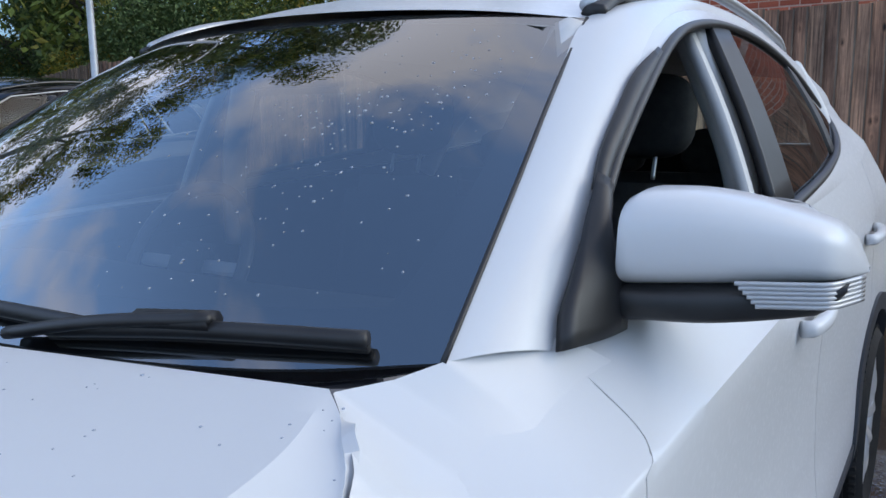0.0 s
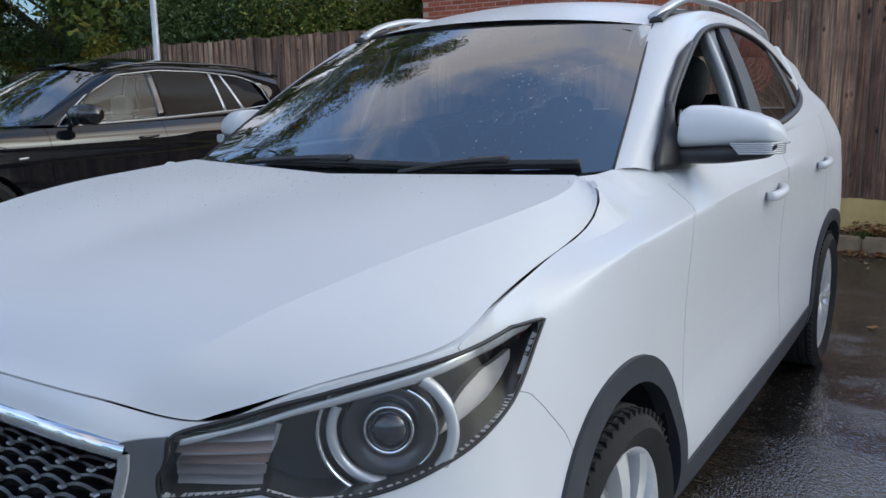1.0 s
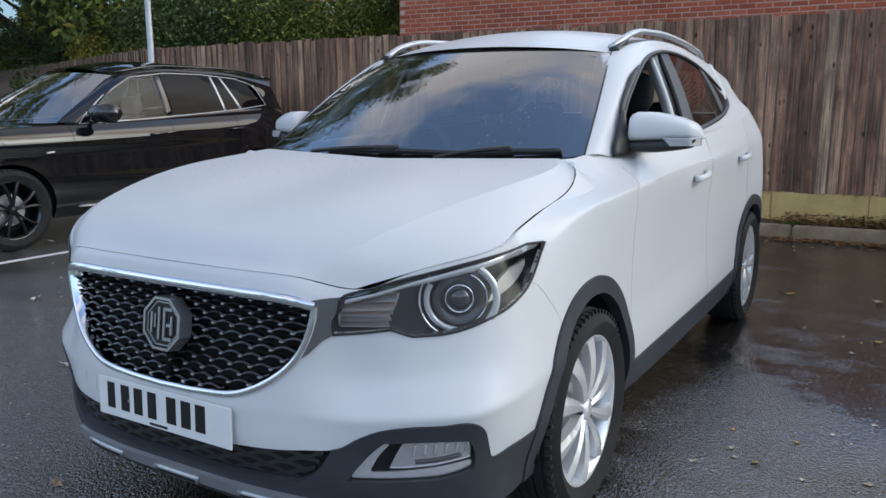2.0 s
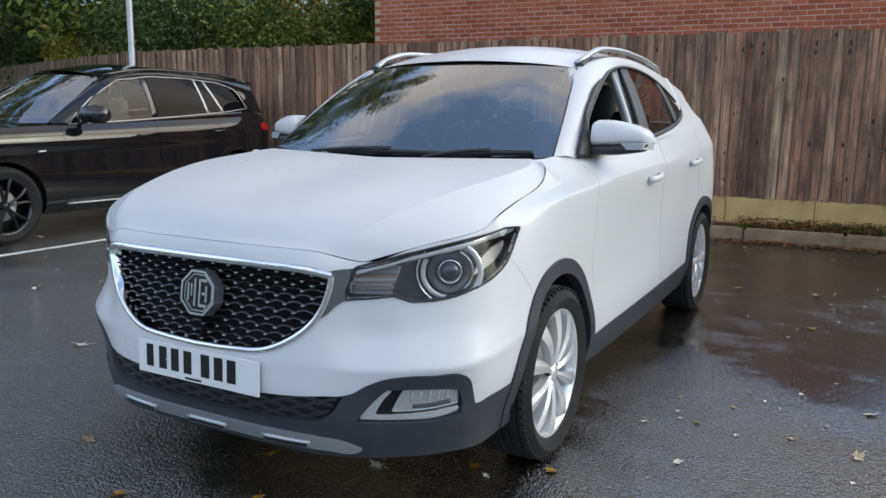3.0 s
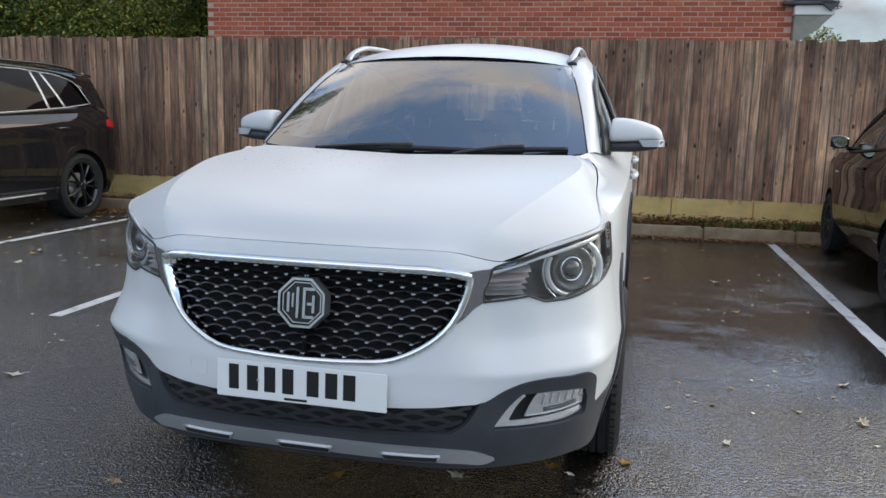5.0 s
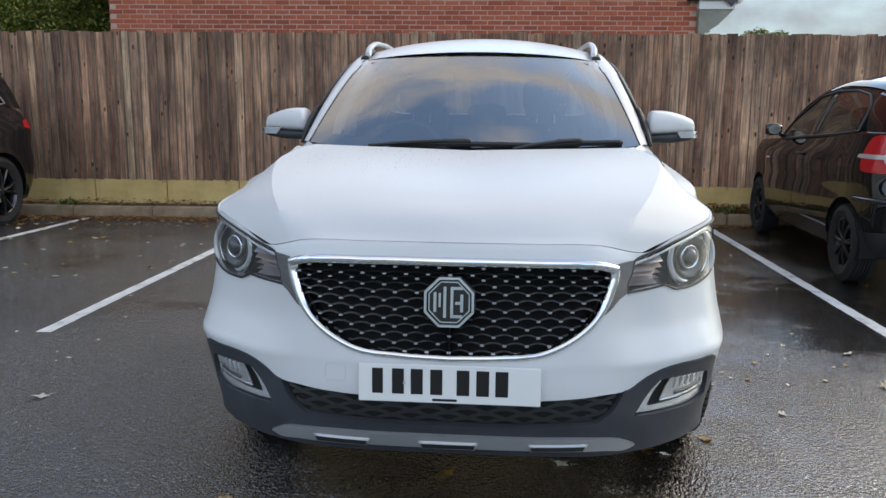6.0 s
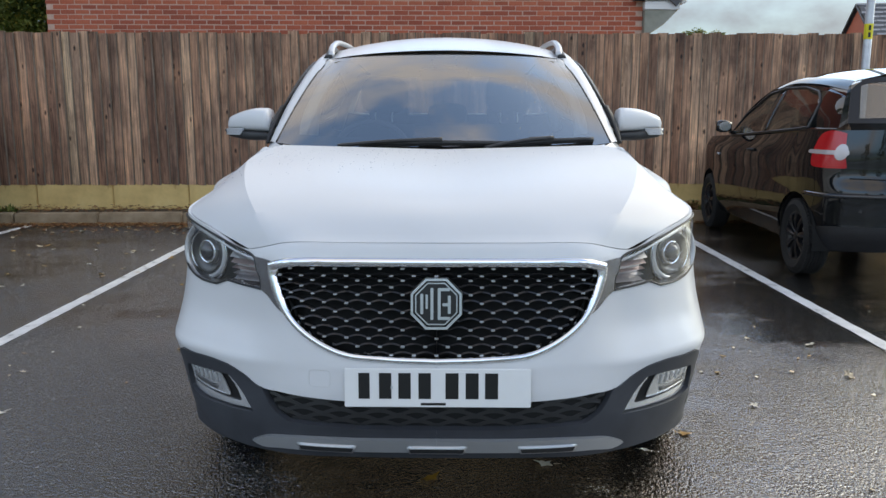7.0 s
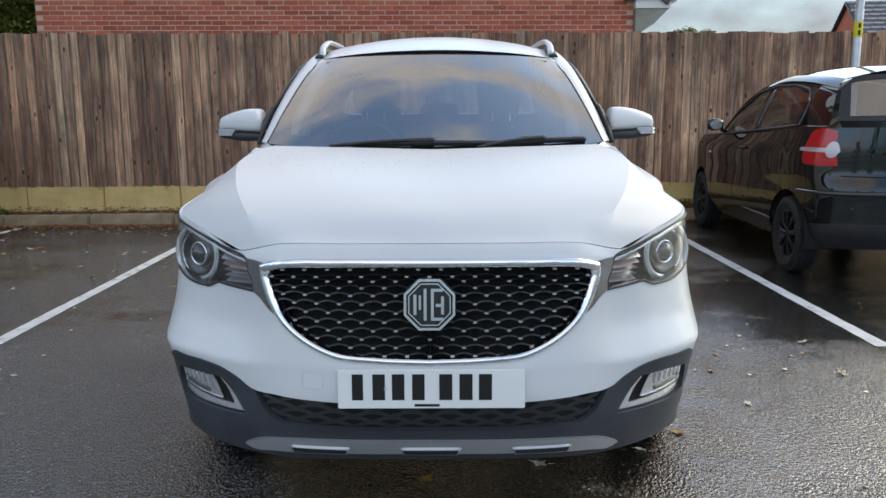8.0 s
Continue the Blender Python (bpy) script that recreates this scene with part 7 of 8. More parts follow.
def small_hatchback():
    root = thing("small_hatchback", pose(3.58, 7.0, 0, 0, 0, 177))
    tagged(root, "small black three-door hatchback parked nose to the fence", "car")
    plan = [(0, 0), (.30, .02), (.56, .10), (.72, .24), (.785, .45), (.80, .68), (.815, 1.2), (.822, 1.8), (.822, 2.5), (.815, 3.05), (.79, 3.40), (.735, 3.58), (.56, 3.68), (0, 3.72)]
    levels = [(.22, .06, .06, .10, .02), (.34, .015, .01, .02, .01), (.50, .0, .0, .0, .01), (.64, .004, .0, -.01, .02), (.74, .0, .02, .03, .03), (.86, .008, .06, .035, .06), (.93, .045, .22, .05, .16)]
    sk = plain_car(root, plan, levels, [(.72, .29), (3.19, .29)], .335, "black_paint", seams=(1.15, 2.35, 3.46))
    e = sk.at(np.linspace(0, sk.side([(1.22, .92)])[0][0], 30), np.full(30, sk.v[-1]))
    g = []
    for i, p in enumerate(e):
        t = i / 29
        c1, c2 = .24 + .80 * t, .93 + .085 * math.sin(1.5 * t)
        g.append([(p[0] * s, c1 * (1 - s * s) + p[1] * s * s, c2 * (1 - abs(s) ** 3) + p[2] * abs(s) ** 3) for s in np.linspace(-1, 1, 17)])
    sheet("bonnet", g, "black_paint", root, "black bonnet", flip=True, thick=.01)
    belt = [(.77, 1.32, .985), (.782, 1.8, 1.01), (.785, 2.4, 1.045), (.775, 2.9, 1.075), (.755, 3.22, 1.10)]
    top = [(.765, 1.32, 1.0), (.715, 1.62, 1.19), (.64, 2.0, 1.365), (.615, 2.35, 1.405), (.612, 2.75, 1.40), (.63, 3.05, 1.36), (.68, 3.22, 1.25)]
    side_glass_set(root, belt, top, [(1.40, 2.22, .0, "side_glass"), (2.34, 3.16, .0, "side_glass")], [(2.22, 2.34, .0, "gloss_black")], "black_plastic")
    inn = np.array([(.69, 1.10, .985), (.62, 1.50, 1.25), (.55, 1.86, 1.415), (.55, 2.3, 1.475), (.55, 2.8, 1.475), (.55, 3.3, 1.44), (.55, 3.44, 1.425)])
    out = np.array([(.772, 1.30, .975), (.725, 1.60, 1.195), (.65, 1.97, 1.375), (.625, 2.35, 1.42), (.622, 2.8, 1.415), (.625, 3.2, 1.38), (.63, 3.50, 1.32)])
    for mm in (False, True):
        sheet("roof_pillar", strip(inn, out, 50, 8, -.010), "black_paint", root, mirror=mm, flip=True)
        lo = sk.at(np.linspace(sk.side([(1.28, .95)])[0][0], sk.side([(3.50, .98)])[0][0], 30), np.full(30, sk.v[-1]))
        hi = np.vstack([np.array(belt), [(.735, 3.40, 1.10), (.69, 3.57, 1.10)]])
        sheet("shoulder", strip(hi, lo, 40, 6, -.004), "black_paint", root, mirror=mm, flip=True)
        rear_edge = np.array([(.69, 3.57, 1.10), (.672, 3.555, 1.18), (.63, 3.50, 1.32)])
        fwd = np.array([(.735, 3.30, 1.095), (.71, 3.24, 1.20), (.635, 3.18, 1.365)])
        sheet("rear_pillar", strip(fwd, rear_edge, 14, 8, -.008), "black_paint", root, "black rear pillar", mirror=mm, flip=True)
        sheet("window_header", strip(out, np.vstack([np.array(top)[:-1], [(.635, 3.18, 1.365), (.64, 3.48, 1.315)]]), 40, 4), "black_paint", root, mirror=mm, flip=True)
        # tail lamps: tall red cluster with a clear band
        tl = smooth_poly(sk.find([(.79, 3.40, .845), (.76, 3.53, .825), (.64, 3.64, .825), (.645, 3.61, 1.07), (.72, 3.52, 1.085), (.77, 3.43, 1.05)]), 40, (2, 3))
        lamp = sk.cut("tail_lamp", (sk.u[7], sk.u[13]), (sk.v[3], sk.v[-1]), .015, "red_lens", root, "red tail lamp cluster with a clear band", inside=tl, lift=.006, thick=.03, mirror=mm)
        band = smooth_poly(sk.find([(.79, 3.34, .920), (.75, 3.53, .918), (.63, 3.64, .918), (.63, 3.63, .948), (.75, 3.52, .948), (.79, 3.36, .948)]), 30, (0, 2, 3, 5))
        sk.cut("clear_band", (sk.u[7], sk.u[13]), (sk.v[3], sk.v[-1]), .012, "band_grey", lamp, inside=band, lift=.010, thick=.01, mirror=mm)
        disc = sk.find([(.672, 3.605, .933)])[0]
        ang_ = np.linspace(0, 2 * math.pi, 24, endpoint=False)
        ring_ = np.stack([disc[0] + .042 * np.cos(ang_), disc[1] + .042 * np.sin(ang_)], 1)
        sk.cut("reversing_lens", (sk.u[7], sk.u[13]), (sk.v[3], sk.v[-1]), .008, "band_grey", lamp, "round clear lens", inside=ring_, lift=.015, thick=.008, mirror=mm)
        S = -1 if mm else 1
        v, f = lathe([(0.0001, -.075), (.045, -.07), (.062, -.03), (.066, .03), (.05, .07), (0.0001, .075)], 18)
        ob = mesh_ob("door_mirror", [(S * (.88 + a), 1.44 + b * .7, 1.075 + c * .9) for a, b, c in v], f, "gloss_black", root, "black door mirror", True)
        mesh_ob("mirror_glass", [(S * (.88 + a * .8), 1.49 + .01 * a, 1.075 + c) for a, c in [(.07 * math.cos(t), .045 * math.sin(t)) for t in np.linspace(0, 2 * math.pi, 20, endpoint=False)]], [tuple(range(20))], "chrome", ob, "mirror glass")
        tube("mirror_arm", [(.76, 1.42, 1.01), (.82, 1.43, 1.03)], .02, "gloss_black", ob, n=8, mirror=mm)
        q = sk.side([(2.05, .885), (2.2, .89)])
        p = sk.line(np.vstack([q[0], q.mean(0), q[1]]), 10, 0) + np.array([1, 0, 0]) * (.006 + .02 * np.sin(np.linspace(0, math.pi, 10)) ** .4)[:, None]
        tube("door_handle", p, .011, "black_plastic", root, "black door handle", n=8, seg=0, mirror=mm)
        q = sk.side([(1.05, .80), (1.10, .80)])
        tube("side_repeater", sk.line(q, 5, .004), .012, "guide", root, "clear side repeater", n=6, seg=0, mirror=mm)
        bm = bmesh.new()
        box_bm(bm, (S * .36, 2.25, .80), (.46, .14, .60), bevel=.05)
        part("front_seat", bm, "seat", root, "dark front seat", smooth=True)
        bm = bmesh.new()
        pad_bm(bm, (S * .36, 2.28, 1.18), (.26, .11, .20))
        part("headrest", bm, "seat", root, smooth=True)
    wb = np.array([(-.69, 1.10, .985), (-.35, 1.0, .98), (0, .97, .98), (.35, 1.0, .98), (.69, 1.10, .985)])
    wt = np.array([(-.55, 1.86, 1.415), (-.28, 1.80, 1.45), (0, 1.78, 1.458), (.28, 1.80, 1.45), (.55, 1.86, 1.415)])
    sheet("windscreen", coons(wb, inn[:3], wt, inn[:3] * [-1, 1, 1], 20, 14, .01), "windscreen", root, "windscreen")
    rb = np.array([(-.55, 3.44, 1.425), (-.28, 3.50, 1.465), (0, 3.52, 1.475), (.28, 3.50, 1.465), (.55, 3.44, 1.425)])
    rf = coons(wt, inn[2:], rb, inn[2:] * [-1, 1, 1], 20, 24)
    u = np.linspace(-1, 1, 20)[:, None]
    rf[:, :, 2] += .025 * (1 - u ** 2)
    sheet("roof", rf, "black_paint", root, "roof bright with wet sheen")
    # tailgate: painted panel, window, seams
    tg_b = sk.at(np.linspace(sk.u[-1] - .66, sk.u[-1], 16), np.full(16, sk.v[-1]))
    mid = np.array([(.650, 3.615, 1.135), (.57, 3.645, 1.135), (.3, 3.665, 1.135), (0, 3.67, 1.135)])
    tp = np.array([(.595, 3.49, 1.395), (.53, 3.51, 1.425), (.28, 3.535, 1.455), (0, 3.545, 1.463)])
    for mm in (False, True):
        sheet("tailgate", strip(tg_b, mid, 20, 8), "black_paint", root, "black tailgate", mirror=mm)
        rw = strip(mid, tp, 20, 10)
        sheet("rear_window", rw, "tail_glass", root, "rear window", mirror=mm)
        edge_in = np.concatenate([rw[2, 1:-1], rw[2:, -2]])
        edge_out = np.concatenate([rw[0, 1:-1], rw[2:, -1]])
        sheet("window_border", np.stack([edge_out, edge_in], 1) + np.array([0, .003, 0]), "frit_black", root, "black printed glass border", mirror=mm)
        sheet("window_border", np.stack([rw[:, 0], rw[:, 1]], 1) + np.array([0, .003, 0]), "frit_black", root, mirror=mm)
        sheet("window_edge", strip(np.array([(.69, 3.57, 1.10), (.672, 3.555, 1.18), (.63, 3.50, 1.32), (.60, 3.47, 1.39)]), np.array([tuple(mid[0]), (.642, 3.595, 1.2), (.617, 3.54, 1.30), tuple(tp[0])]), 12, 3), "gloss_black", root, mirror=mm, flip=True)
        sheet("spoiler_lip", strip(tp, rb[2:][::-1], 16, 3), "gloss_black", root, mirror=mm)
        S = -1 if mm else 1
        q = sk.find([(.62, 3.65, .76), (.3, 3.70, .75), (0, 3.72, .75)])
        tube("tailgate_seam", sk.line(q, 20, .001), .004, "dark", root, n=5, seg=0, mirror=mm)
        q = sk.find([(.80, 3.35, .635), (.66, 3.62, .635), (.3, 3.70, .635), (0, 3.72, .635)])
        tube("bumper_moulding", sk.line(q, 24, .004), .022, "gloss_black", root, "black bumper moulding", n=8, seg=0, mirror=mm, flat=.8)
        low = np.vstack([curve(sk.find([(.79, 3.40, .40), (.70, 3.60, .42), (.3, 3.70, .43), (0, 3.72, .43)]), 20), [(sk.u[-1] + .02, sk.v[2] - .1), (sk.u[-1] + .02, sk.v[0] - .02), (sk.side([(3.40, .3)])[0][0], sk.v[0] - .02)]])
        sk.cut("bumper_insert", (sk.u[9], sk.u[-1]), (sk.v[0], sk.v[3]), .02, "black_plastic", root, "matt black lower bumper", inside=low, lift=.005, thick=.02, mirror=mm)
    for k, w in enumerate((.034, .036, .034)):
        x = -.44 + .045 * k
        ob = box("badge_bar", (0, 0, 0), (w, .006, .020), "satin", root, "silver model badge")
        ob.location = (-x - .9 + .10, 3.645, .955)
    plate = thing("rear_plate")
    plate.parent = root
    box("plate", (0, 3.735, .53), (.52, .008, .111), "plate", plate, "rear number plate")
    for x in (-.19, -.13, -.07, -.01, .07, .13, .19):
        box("character", (x, 3.7396, .53), (.036, .001, .074), "ink", plate)
    tube("exhaust_pipe", [(-.42, 3.45, .25), (-.42, 3.66, .245)], .024, "satin", root, n=10)
    for y in (.72, 3.19):
        for S in (1, -1):
            w = thing("wheel")
            w.parent = root
            w["label"] = "black wheel with plastic trim"
            w.matrix_basis = pose(S * .715, y, .288, 12, 0, 0 if S > 0 else 180)
            wheel_parts(w, .288, .175, .188, "dark_alloy", 9, 0, "dark_alloy")
    box("underbody", (0, 1.9, .27), (1.36, 3.1, .10), "dark", root)
    box("dashboard", (0, 1.45, .92), (1.3, .4, .14), "trim_dark", root, bevel=.04)
    bm = bmesh.new()
    box_bm(bm, (0, 3.0, .82), (1.2, .14, .5), bevel=.05)
    part("rear_seat", bm, "seat", root, "dark rear bench", smooth=True)


M["band_grey"] = principled("band_grey", (0.45, 0.40, 0.40), 0.2, 0.2, 0.5)
small_hatchback()

# ---- lamp posts, trees, far houses ----
def lamp_post(x, y, label, plate_z=None):
    root = thing("lamp_post", pose(x, y, 0))
    tagged(root, label, "lamp post", group="lamp posts")
    v, f = lathe([(.07, 0), (.07, 1.1), (.046, 1.14), (.042, 3.0), (.036, 6.0), (.0001, 6.01)], 20, "z")
    mesh_ob("post", v, f, "galv", root, "", True)
    tube("lamp_arm", [(0, 0, 5.95), (0, -.15, 6.05), (0, -.45, 6.08)], .025, "galv", root, n=8)
    box("lamp_head", (0, -.62, 6.07), (.2, .42, .07), "galv", root, bevel=.02)
    if plate_z:
        v, f = lathe([(.0465, plate_z), (.0465, plate_z + .165)], 20, "z")
        mesh_ob("number_label", v, f, "yellow", root, "yellow plastic label")
        for dz in (.045, .12):
            box("label_mark", (-.010, -.047, plate_z + dz), (.026, .003, .052), "ink", root)


lamp_post(-8.0, 6.62, "grey galvanised lamp post before the fence")
lamp_post(4.61, 6.98, "grey galvanised lamp post with a yellow number label", 2.0)


def leaf_cloud(rng, n, centres, size, squash=1.0):
    """Small folded leaves scattered in clumps."""
    verts, faces = [], []
    for _ in range(n):
        c, r = centres[rng.randrange(len(centres))]
        d = Vector((rng.gauss(0, 1), rng.gauss(0, 1), rng.gauss(0, 1))).normalized() * r * rng.uniform(.25, 1.05) ** .5
        p = Vector(c) + Vector((d.x, d.y, d.z * squash))
        m = Euler((rng.uniform(-1.1, 1.1), rng.uniform(-1.1, 1.1), rng.uniform(0, 6.3))).to_matrix()
        s = size * rng.uniform(.6, 1.3)
        k = len(verts)
        for q in ((-s, 0, 0), (0, -s * .45, s * .12), (s, 0, 0), (0, s * .45, s * .12)):
            verts.append(p + m @ Vector(q))
        faces.append((k, k + 1, k + 2, k + 3))
    return verts, faces


def tree(seed, height, spread, base, leaves, size, mat, label, name="tree"):
    rng = random.Random(seed)
    root = thing(name)
    tagged(root, label, "tree", group="trees round the car park")
    lean = Vector((rng.uniform(-.1, .1), rng.uniform(-.1, .1), 0))
    trunk_top = Vector((lean.x * height, lean.y * height, height * .8))
    tube("trunk", [(0, 0, -.1), (lean.x * height * .4, lean.y * height * .4, height * .4), tuple(trunk_top)], (.05 + height * .022, .03), "bark", root, "rough bark trunk", n=10, seg=14)
    centres = []
    for i in range(int(9 + height)):
        a = i * 2.4 + rng.uniform(-.4, .4)
        t = base + (1 - base) * (i / (8 + height))
        z = height * t
        r = spread * (1.15 - .75 * t) * rng.uniform(.65, 1.1)
        s = Vector((lean.x * z * .8, lean.y * z * .8, max(.1, z - .25 * r)))
        e = s + Vector((math.cos(a) * r, math.sin(a) * r, r * rng.uniform(.15, .5)))
        mid = (s + e) / 2 + Vector((0, 0, .12 * r))
        tube("limb", [tuple(s), tuple(mid), tuple(e)], (.02 + height * .006 * (1.2 - t), .012), "bark", root, n=6, seg=7)
        for _ in range(3):
            q = s.lerp(e, rng.uniform(.45, 1.05))
            centres.append(((q.x + rng.uniform(-.3, .3), q.y + rng.uniform(-.3, .3), q.z + rng.uniform(-.2, .4)), rng.uniform(.35, .75) * spread * .32))
    centres.append((tuple(trunk_top + Vector((0, 0, .3))), spread * .3))
    v, f = leaf_cloud(rng, leaves, centres, size, .8)
    mesh_ob("crown", v, f, mat, root, "crown of small leaves")
    return root


def shrub(seed, r, h, leaves, size, mat, label):
    rng = random.Random(seed)
    root = thing("shrub")
    tagged(root, label, "shrub", group="shrubs behind the fence")
    cs = []
    for i in range(10):
        a = i * 2.4
        e = (math.cos(a) * r * rng.uniform(.2, .8), math.sin(a) * r * rng.uniform(.2, .8), h * rng.uniform(.35, .9))
        tube("stem", [(0, 0, 0), (e[0] * .4, e[1] * .4, e[2] * .6), e], (.03, .008), "bark", root, n=5, seg=6)
        cs.append((e, r * rng.uniform(.35, .6)))
    v, f = leaf_cloud(rng, leaves, cs, size)
    mesh_ob("crown", v, f, mat, root, "dense leaves")
    return root


oak = tree(3, 11.0, 4.2, .20, 26000, .068, "leaf_green", "tall broadleaf tree in early autumn green")
oak.matrix_basis = pose(-12.5, 15.0, 0)
ash = tree(5, 9.5, 3.6, .16, 24000, .062, "leaf_autumn", "broadleaf tree with leaves turning yellow")
ash.matrix_basis = pose(-19.0, 15.5, 0)
ivy = tree(9, 8.0, 3.0, .12, 24000, .060, "leaf_dark", "dark ivy-clad tree behind the fence")
ivy.matrix_basis = pose(-14.6, 11.8, 0)
bush = shrub(21, 1.7, 3.2, 17000, .045, "leaf_green", "dense green shrub above the fence")
bush.matrix_basis = pose(-9.4, 11.2, 0)
bush2 = shrub(22, 1.8, 3.4, 17000, .048, "leaf_dark", "dense dark green shrub above the fence")
bush2.matrix_basis = pose(-12.0, 10.8, 0)
bush3 = shrub(23, 1.7, 3.0, 16000, .045, "leaf_autumn", "yellowing shrub above the fence")
bush3.matrix_basis = pose(-17.2, 12.4, 0)
for k, (src, x, y, s, yaw) in enumerate((
        (oak, -8.6, 17.5, 1.0, 70), (oak, -20.5, 13.4, 2.0, 200), (ash, -10.2, 14.2, .95, 120), (ivy, -8.3, 13.6, .9, 50), (ivy, -18.0, 12.6, 1.0, 160), (ash, -24.0, 14.6, 1.05, 20), (oak, -16.0, 13.0, 1.75, 300),
        (ivy, -22.5, 11.0, 1.1, 90), (oak, -25.5, 8.0, 1.9, 10), (ash, -28.0, 4.0, 1.35, 250), (oak, -28.0, -6.0, 1.1, 140), (ivy, -25.0, -14.0, 1.2, 30), (oak, -20.0, -24.0, 1.0, 80),
        # unseen trees behind the camera, added to close off the low sky
        (ash, -6.0, -30.0, 1.0, 10), (oak, 6.0, -33.0, 1.0, 190), (ivy, 16.0, -28.0, 1.2, 60), (oak, 24.0, -24.0, 1.0, 320),
        # out of view on the right, added to darken reflections in glass and paint
        (oak, 19.0, 1.0, .6, 40), (ash, 20.5, -5.0, .7, 110), (ivy, 19.5, 7.0, .7, 200), (ash, 20.0, -12.0, .7, 300))):
    copy_thing(src, pose(x, y, 0, 0, 0, yaw)).scale = (s, s, s)
for src, x, y, s, yaw in ((bush, -7.8, 11.9, .95, 40), (bush2, -10.6, 12.2, 1.0, 130), (bush3, -13.4, 10.9, .9, 220), (bush, -15.2, 12.4, 1.0, 300), (bush2, -19.2, 13.2, 1.05, 20), (bush3, -21.2, 13.6, 1.1, 90), (bush, -23.5, 14.4, 1.1, 170), (bush2, -16.4, 13.4, 1.1, 70), (bush, -7.0, 13.0, 1.1, 10)):
    copy_thing(src, pose(x, y, 0, 0, 0, yaw)).scale = (s, s, s)


def far_house():
    root = thing("far_house", pose(12.72, 24.0, 0, 0, 0, -7))
    tagged(root, "distant brick house with a tiled roof and rooflight", "house")
    apex, eave, half, length = 4.50, 2.45, 2.75, 9.0
    bm = bmesh.new()
    prof = ((-half, 0), (half, 0), (half, eave), (0, apex - .06), (-half, eave))
    a = [bm.verts.new((.06, y, z)) for y, z in prof]
    b = [bm.verts.new((length, y, z)) for y, z in prof]
    bm.faces.new(a[::-1])
    bm.faces.new(b)
    for k in range(5):
        n = (k + 1) % 5
        bm.faces.new((a[k], a[n], b[n], b[k]))
    part("wall", bm, "brick", root, "red brick walls and gable")
    rise = (apex - eave) / half
    for sgn in (-1, 1):
        g = [[(x, sgn * (half + .25) * t, apex - rise * (half + .25) * t) for t in np.linspace(0, 1, 9)] for x in np.linspace(0, length + .1, 12)]
        sheet("roof", g, "roof_tile", root, "grey tiled roof slope", thick=.07, smooth=False, flip=sgn > 0)
    tile = bmesh.new()
    box_bm(tile, (0, 0, 0), (.30, .10, .035), bevel=.006)
    me = bpy.data.meshes.new("roof_tile")
    tile.to_mesh(me)
    tile.free()
    me.materials.append(M["far_tile"])
    tilt = math.atan(rise)
    for r in range(11):
        for c in range(13):
            ob = new("roof_tile", me)
            ob.parent = root
            y = -.10 - .20 * r
            ob.matrix_basis = Matrix.Translation((.12 + .33 * c + (.16 if r % 2 else 0), y, apex + rise * y + .10)) @ Matrix.Rotation(tilt, 4, "X")
    ob = box("rooflight", (0, 0, 0), (1.1, 1.0, .06), "upvc", root, "pale rooflight", bevel=.01)
    ob.matrix_basis = Matrix.Translation((1.9, -.85, apex - rise * .85 + .08)) @ Matrix.Rotation(tilt, 4, "X")
    tube("verge_board", [(-.02, -half - .2, apex - rise * (half + .2)), (-.02, 0, apex + .02), (-.02, half + .2, apex - rise * (half + .2))], .05, "black_plastic", root, "dark verge", n=6, seg=0)


M["far_tile"] = varied("far_roof_tile", [(0.3, (0.22, 0.22, 0.23)), (0.7, (0.34, 0.34, 0.35))], 6, 0.75)
far_house()


M["leaf_far"] = leaf_mat("leaf_far", [(0, (0.12, 0.15, 0.05)), (0.5, (0.22, 0.24, 0.08)), (1, (0.36, 0.33, 0.14))])


def far_treeline():
    rng = random.Random(31)
    cs = []
    for i in range(70):
        x = -10 + 60 * i / 69
        cs.append(((x, 46 + rng.uniform(-3, 3), rng.uniform(3.6, 4.3) + .5 * math.sin(i * .9) ** 2), rng.uniform(.9, 1.3)))
    cs += [((13.7 + .55 * i, 46, 5.25 + .25 * math.sin(2.2 * i)), .6) for i in range(4)] + [((9.2, 40, 4.9), .9), ((8.5, 40, 4.7), .7)]
    v, f = leaf_cloud(rng, 44000, cs, .10)
    ob = mesh_ob("far_trees", v, f, "leaf_far")
    tagged(ob, "distant line of autumn trees beyond the fence", "trees", kind="stuff")


far_treeline()


# ---- fallen leaves, litter and weeds ----
def leaf_mesh(rng, s):
    """A lobed, curled leaf lying flat, with a stalk."""
    pts = []
    n = 10
    for i in range(n):
        a = 2 * math.pi * i / n
        r = s * (1.0 if i % 2 == 0 else .55) * rng.uniform(.8, 1.15) * (1.2 if i == 0 else 1)
        pts.append((r * math.cos(a), r * math.sin(a) * .8, .004 + .35 * s * rng.random() ** 2))
    v = [(0, 0, .004)] + pts
    f = [(0, 1 + i, 1 + (i + 1) % n) for i in range(n)]
    k = len(v)
    v += [(-s * .9, -.002, .004), (-s * .9, .002, .004), (-s * 1.8, .004, .008)]
    f.append((k, k + 1, k + 2))
    return v, f


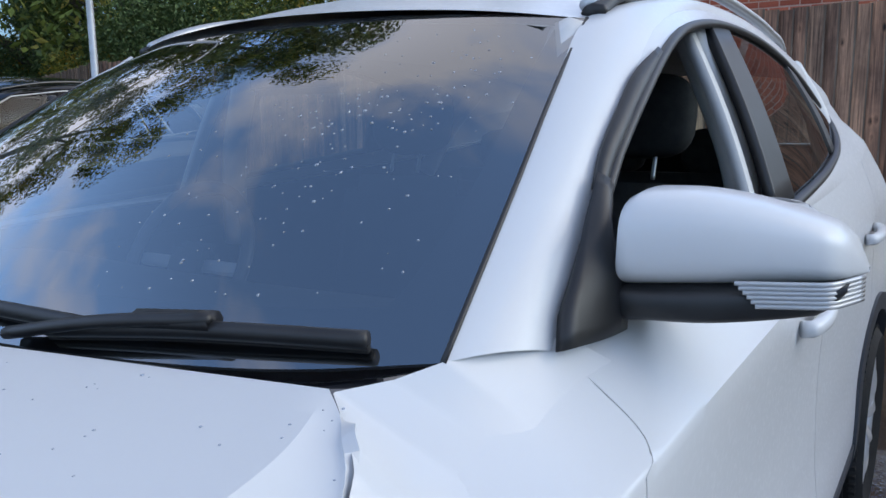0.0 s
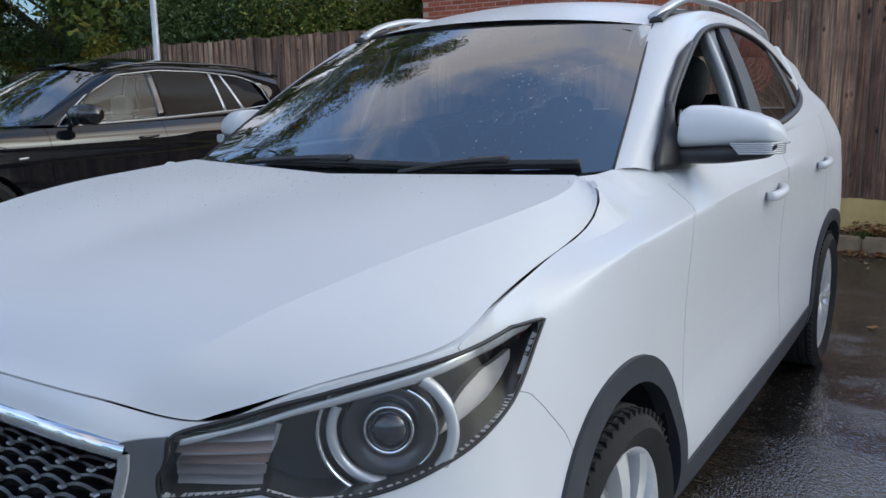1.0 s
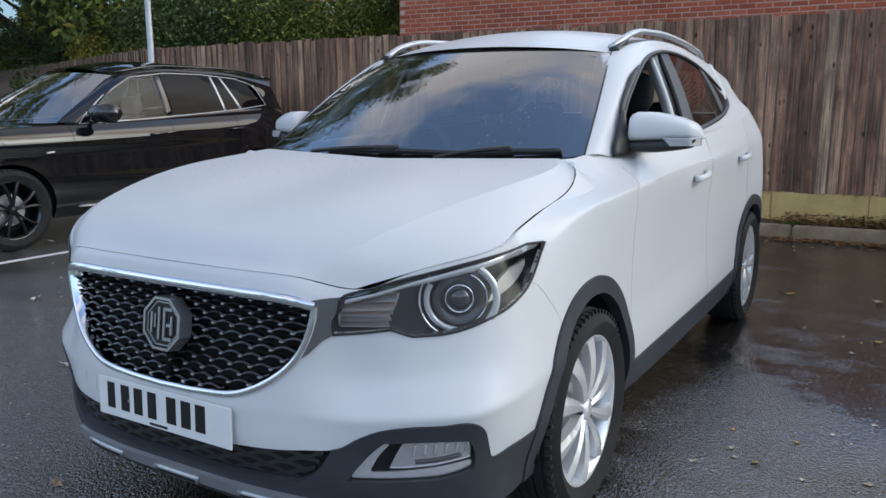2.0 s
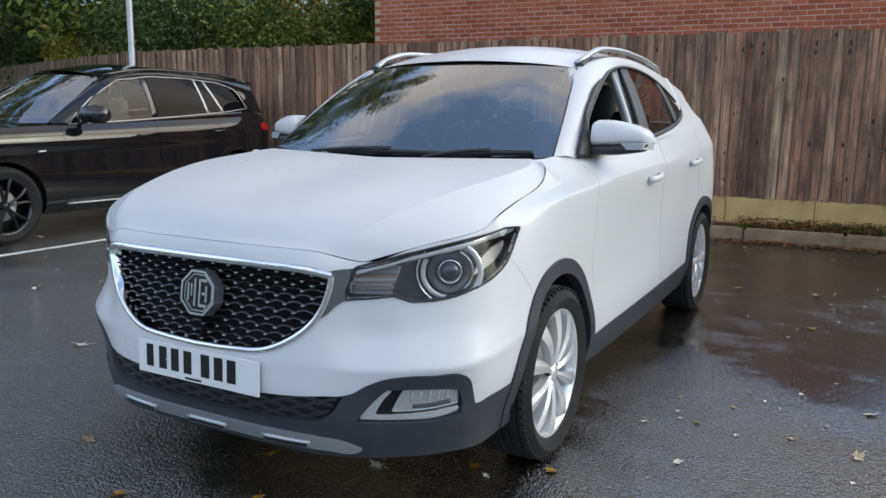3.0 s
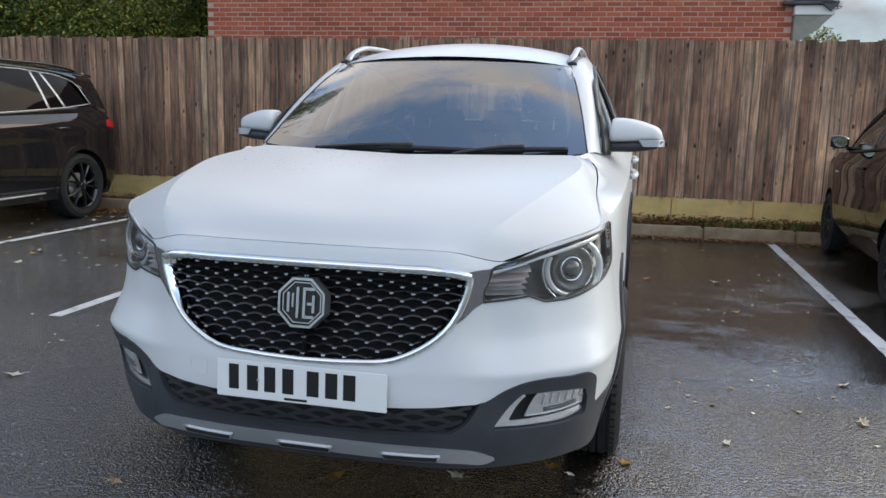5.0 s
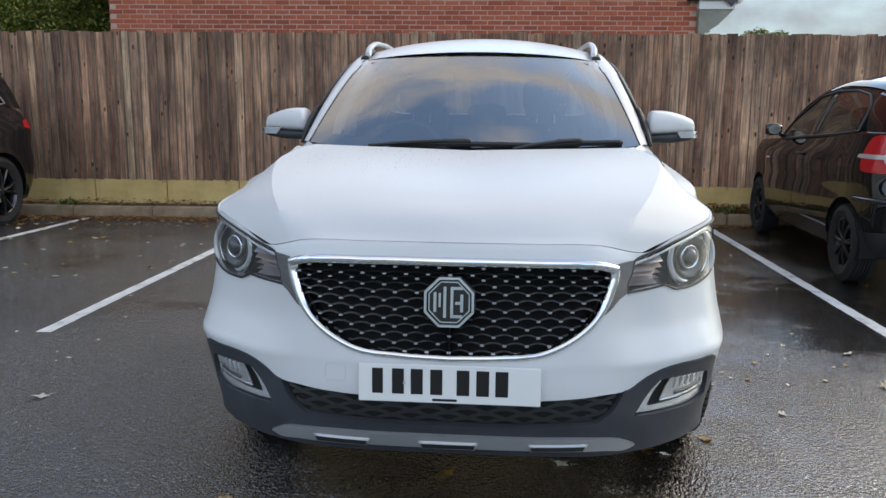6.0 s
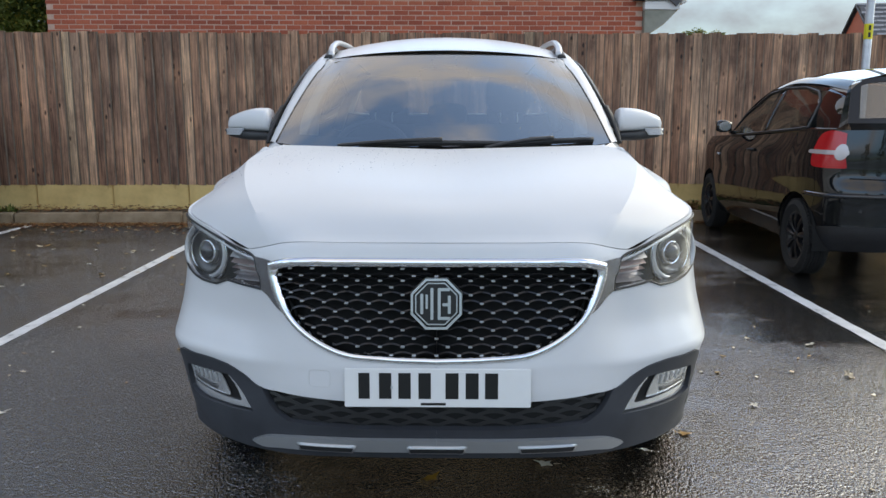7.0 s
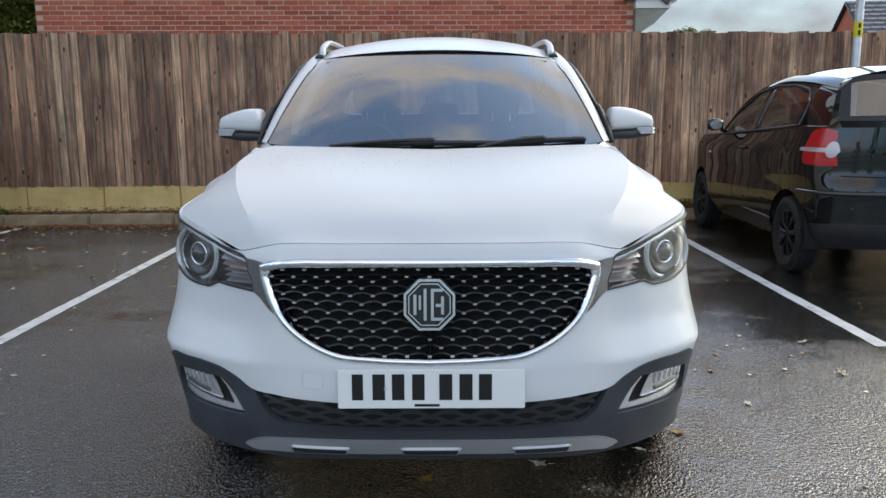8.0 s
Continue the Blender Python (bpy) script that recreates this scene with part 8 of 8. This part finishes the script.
def fallen_leaves():
    rng = random.Random(77)
    meshes = []
    for k in range(6):
        v, f = leaf_mesh(rng, .032)
        me = bpy.data.meshes.new("fallen_leaf")
        me.from_pydata(v, [], f)
        me.materials.append(M["leaf_single"])
        meshes.append(me)

    def put(x, y, s=1.0, z=0.002):
        ob = new("fallen_leaf", meshes[rng.randrange(6)])
        ob.matrix_basis = pose(x, y, z, rng.uniform(-8, 8), rng.uniform(-8, 8), rng.uniform(0, 360)) @ Matrix.Scale(s, 4)
        tagged(ob, "fallen autumn leaf lying on wet asphalt", "leaf", group="leaves on the asphalt")
    for x, y, s in NEAR_LEAVES:
        put(x, y, s)
    for _ in range(165):
        side = rng.random()
        x = rng.uniform(1.15, 2.25) if side < .3 else rng.uniform(-4.8, -1.1) if side < .75 else rng.uniform(2.2, 5.5)
        put(x, rng.uniform(-1.2, 6.3) if side < .3 else rng.uniform(1.0, 6.4), rng.uniform(.25, .55))
    for _ in range(110):
        x = rng.uniform(-5.4, -1.25)
        put(x, kerb_y(x) - .15 - 3.4 * rng.random() ** 1.4, rng.uniform(.6, 1.35))


NEAR_LEAVES = [(-.03, .36, 1.2), (.365, .485, 1.1), (.68, .644, 1.25), (.925, .752, 1.1), (.74, .605, .6), (-.714, .122, .9), (-.247, -.126, 1.1), (.168, .089, 1.0), (-3.234, 1.643, 1.3), (-1.815, .915, 1.4), (1.88, 1.43, 1.2), (1.038, 4.24, 1.2), (1.55, 4.283, 1.5), (1.92, 1.935, 1.2), (1.302, 1.05, .8), (1.588, 3.313, 1.0), (1.641, 1.496, .6), (1.287, 1.476, .7), (1.096, 1.381, .55)]
m_ = principled("leaf_single", (0.3, 0.15, 0.03), 0.5)
inf_ = nd(m_, "ShaderNodeObjectInfo")
ln(m_, ramp(m_, inf_.outputs["Random"], [(0, (0.30, 0.13, 0.02)), (0.3, (0.42, 0.22, 0.035)), (0.4, (0.22, 0.10, 0.03)), (0.55, (0.42, 0.33, 0.22)), (1, (0.64, 0.58, 0.48))]), bsdf(m_).inputs["Base Color"])
M["leaf_single"] = m_
fallen_leaves()


def litter():
    rng = random.Random(5)
    verts, faces = [], []
    for _ in range(17000):
        x = rng.uniform(-9, 6) if rng.random() < .7 else rng.uniform(.6, 4.2)
        if rng.random() < .55:
            y, z = kerb_y(x) - abs(rng.gauss(0, .10)) - .005, .004
        elif rng.random() < (.5 if x < .6 else .9):
            y, z = kerb_y(x) + rng.uniform(.13, .50), .105 + (.05 if x < .6 else .09) * rng.random() ** 2
        else:
            y, z = kerb_y(x) - abs(rng.gauss(0, .35)), .004
        if z < .05 and x > -1.5 and rng.random() < .75:
            continue
        v, f = leaf_mesh(rng, rng.uniform(.012, .03))
        a = rng.uniform(0, 6.3)
        k = len(verts)
        tilt = rng.uniform(-.5, .5)
        verts += [(x + p[0] * math.cos(a) - p[1] * math.sin(a), y + p[0] * math.sin(a) + p[1] * math.cos(a), z + p[2] + abs(tilt * p[0])) for p in v]
        faces += [tuple(k + i for i in q) for q in f]
    ob = mesh_ob("leaf_litter", verts, faces, "leaf_litter")
    tagged(ob, "brown leaf litter drifted along the kerb", "leaves", kind="stuff")
    verts, faces = [], []
    for _ in range(46):
        x = rng.uniform(-8, 5) if rng.random() < .12 else rng.uniform(.6, 3.8)
        y = kerb_y(x) + rng.uniform(.15, .52)
        r = rng.uniform(.05, .15)
        for _ in range(60):
            a, e = rng.uniform(0, 6.3), rng.uniform(.2, 1.4)
            l = r * rng.uniform(.4, 1.0)
            p = Vector((x + rng.gauss(0, .05), y + rng.gauss(0, .04), .10))
            q = p + Vector((math.cos(a) * l * math.cos(e), math.sin(a) * l * math.cos(e), l * math.sin(e)))
            s = Vector((-math.sin(a), math.cos(a), 0)) * .016
            k = len(verts)
            m = (p + q) / 2
            verts += [p, m + s, q, m - s]
            faces.append((k, k + 1, k + 2, k + 3))
    ob = mesh_ob("weeds", verts, faces, "weed")
    tagged(ob, "small green weeds growing behind the kerb", "weeds", kind="stuff")


litter()
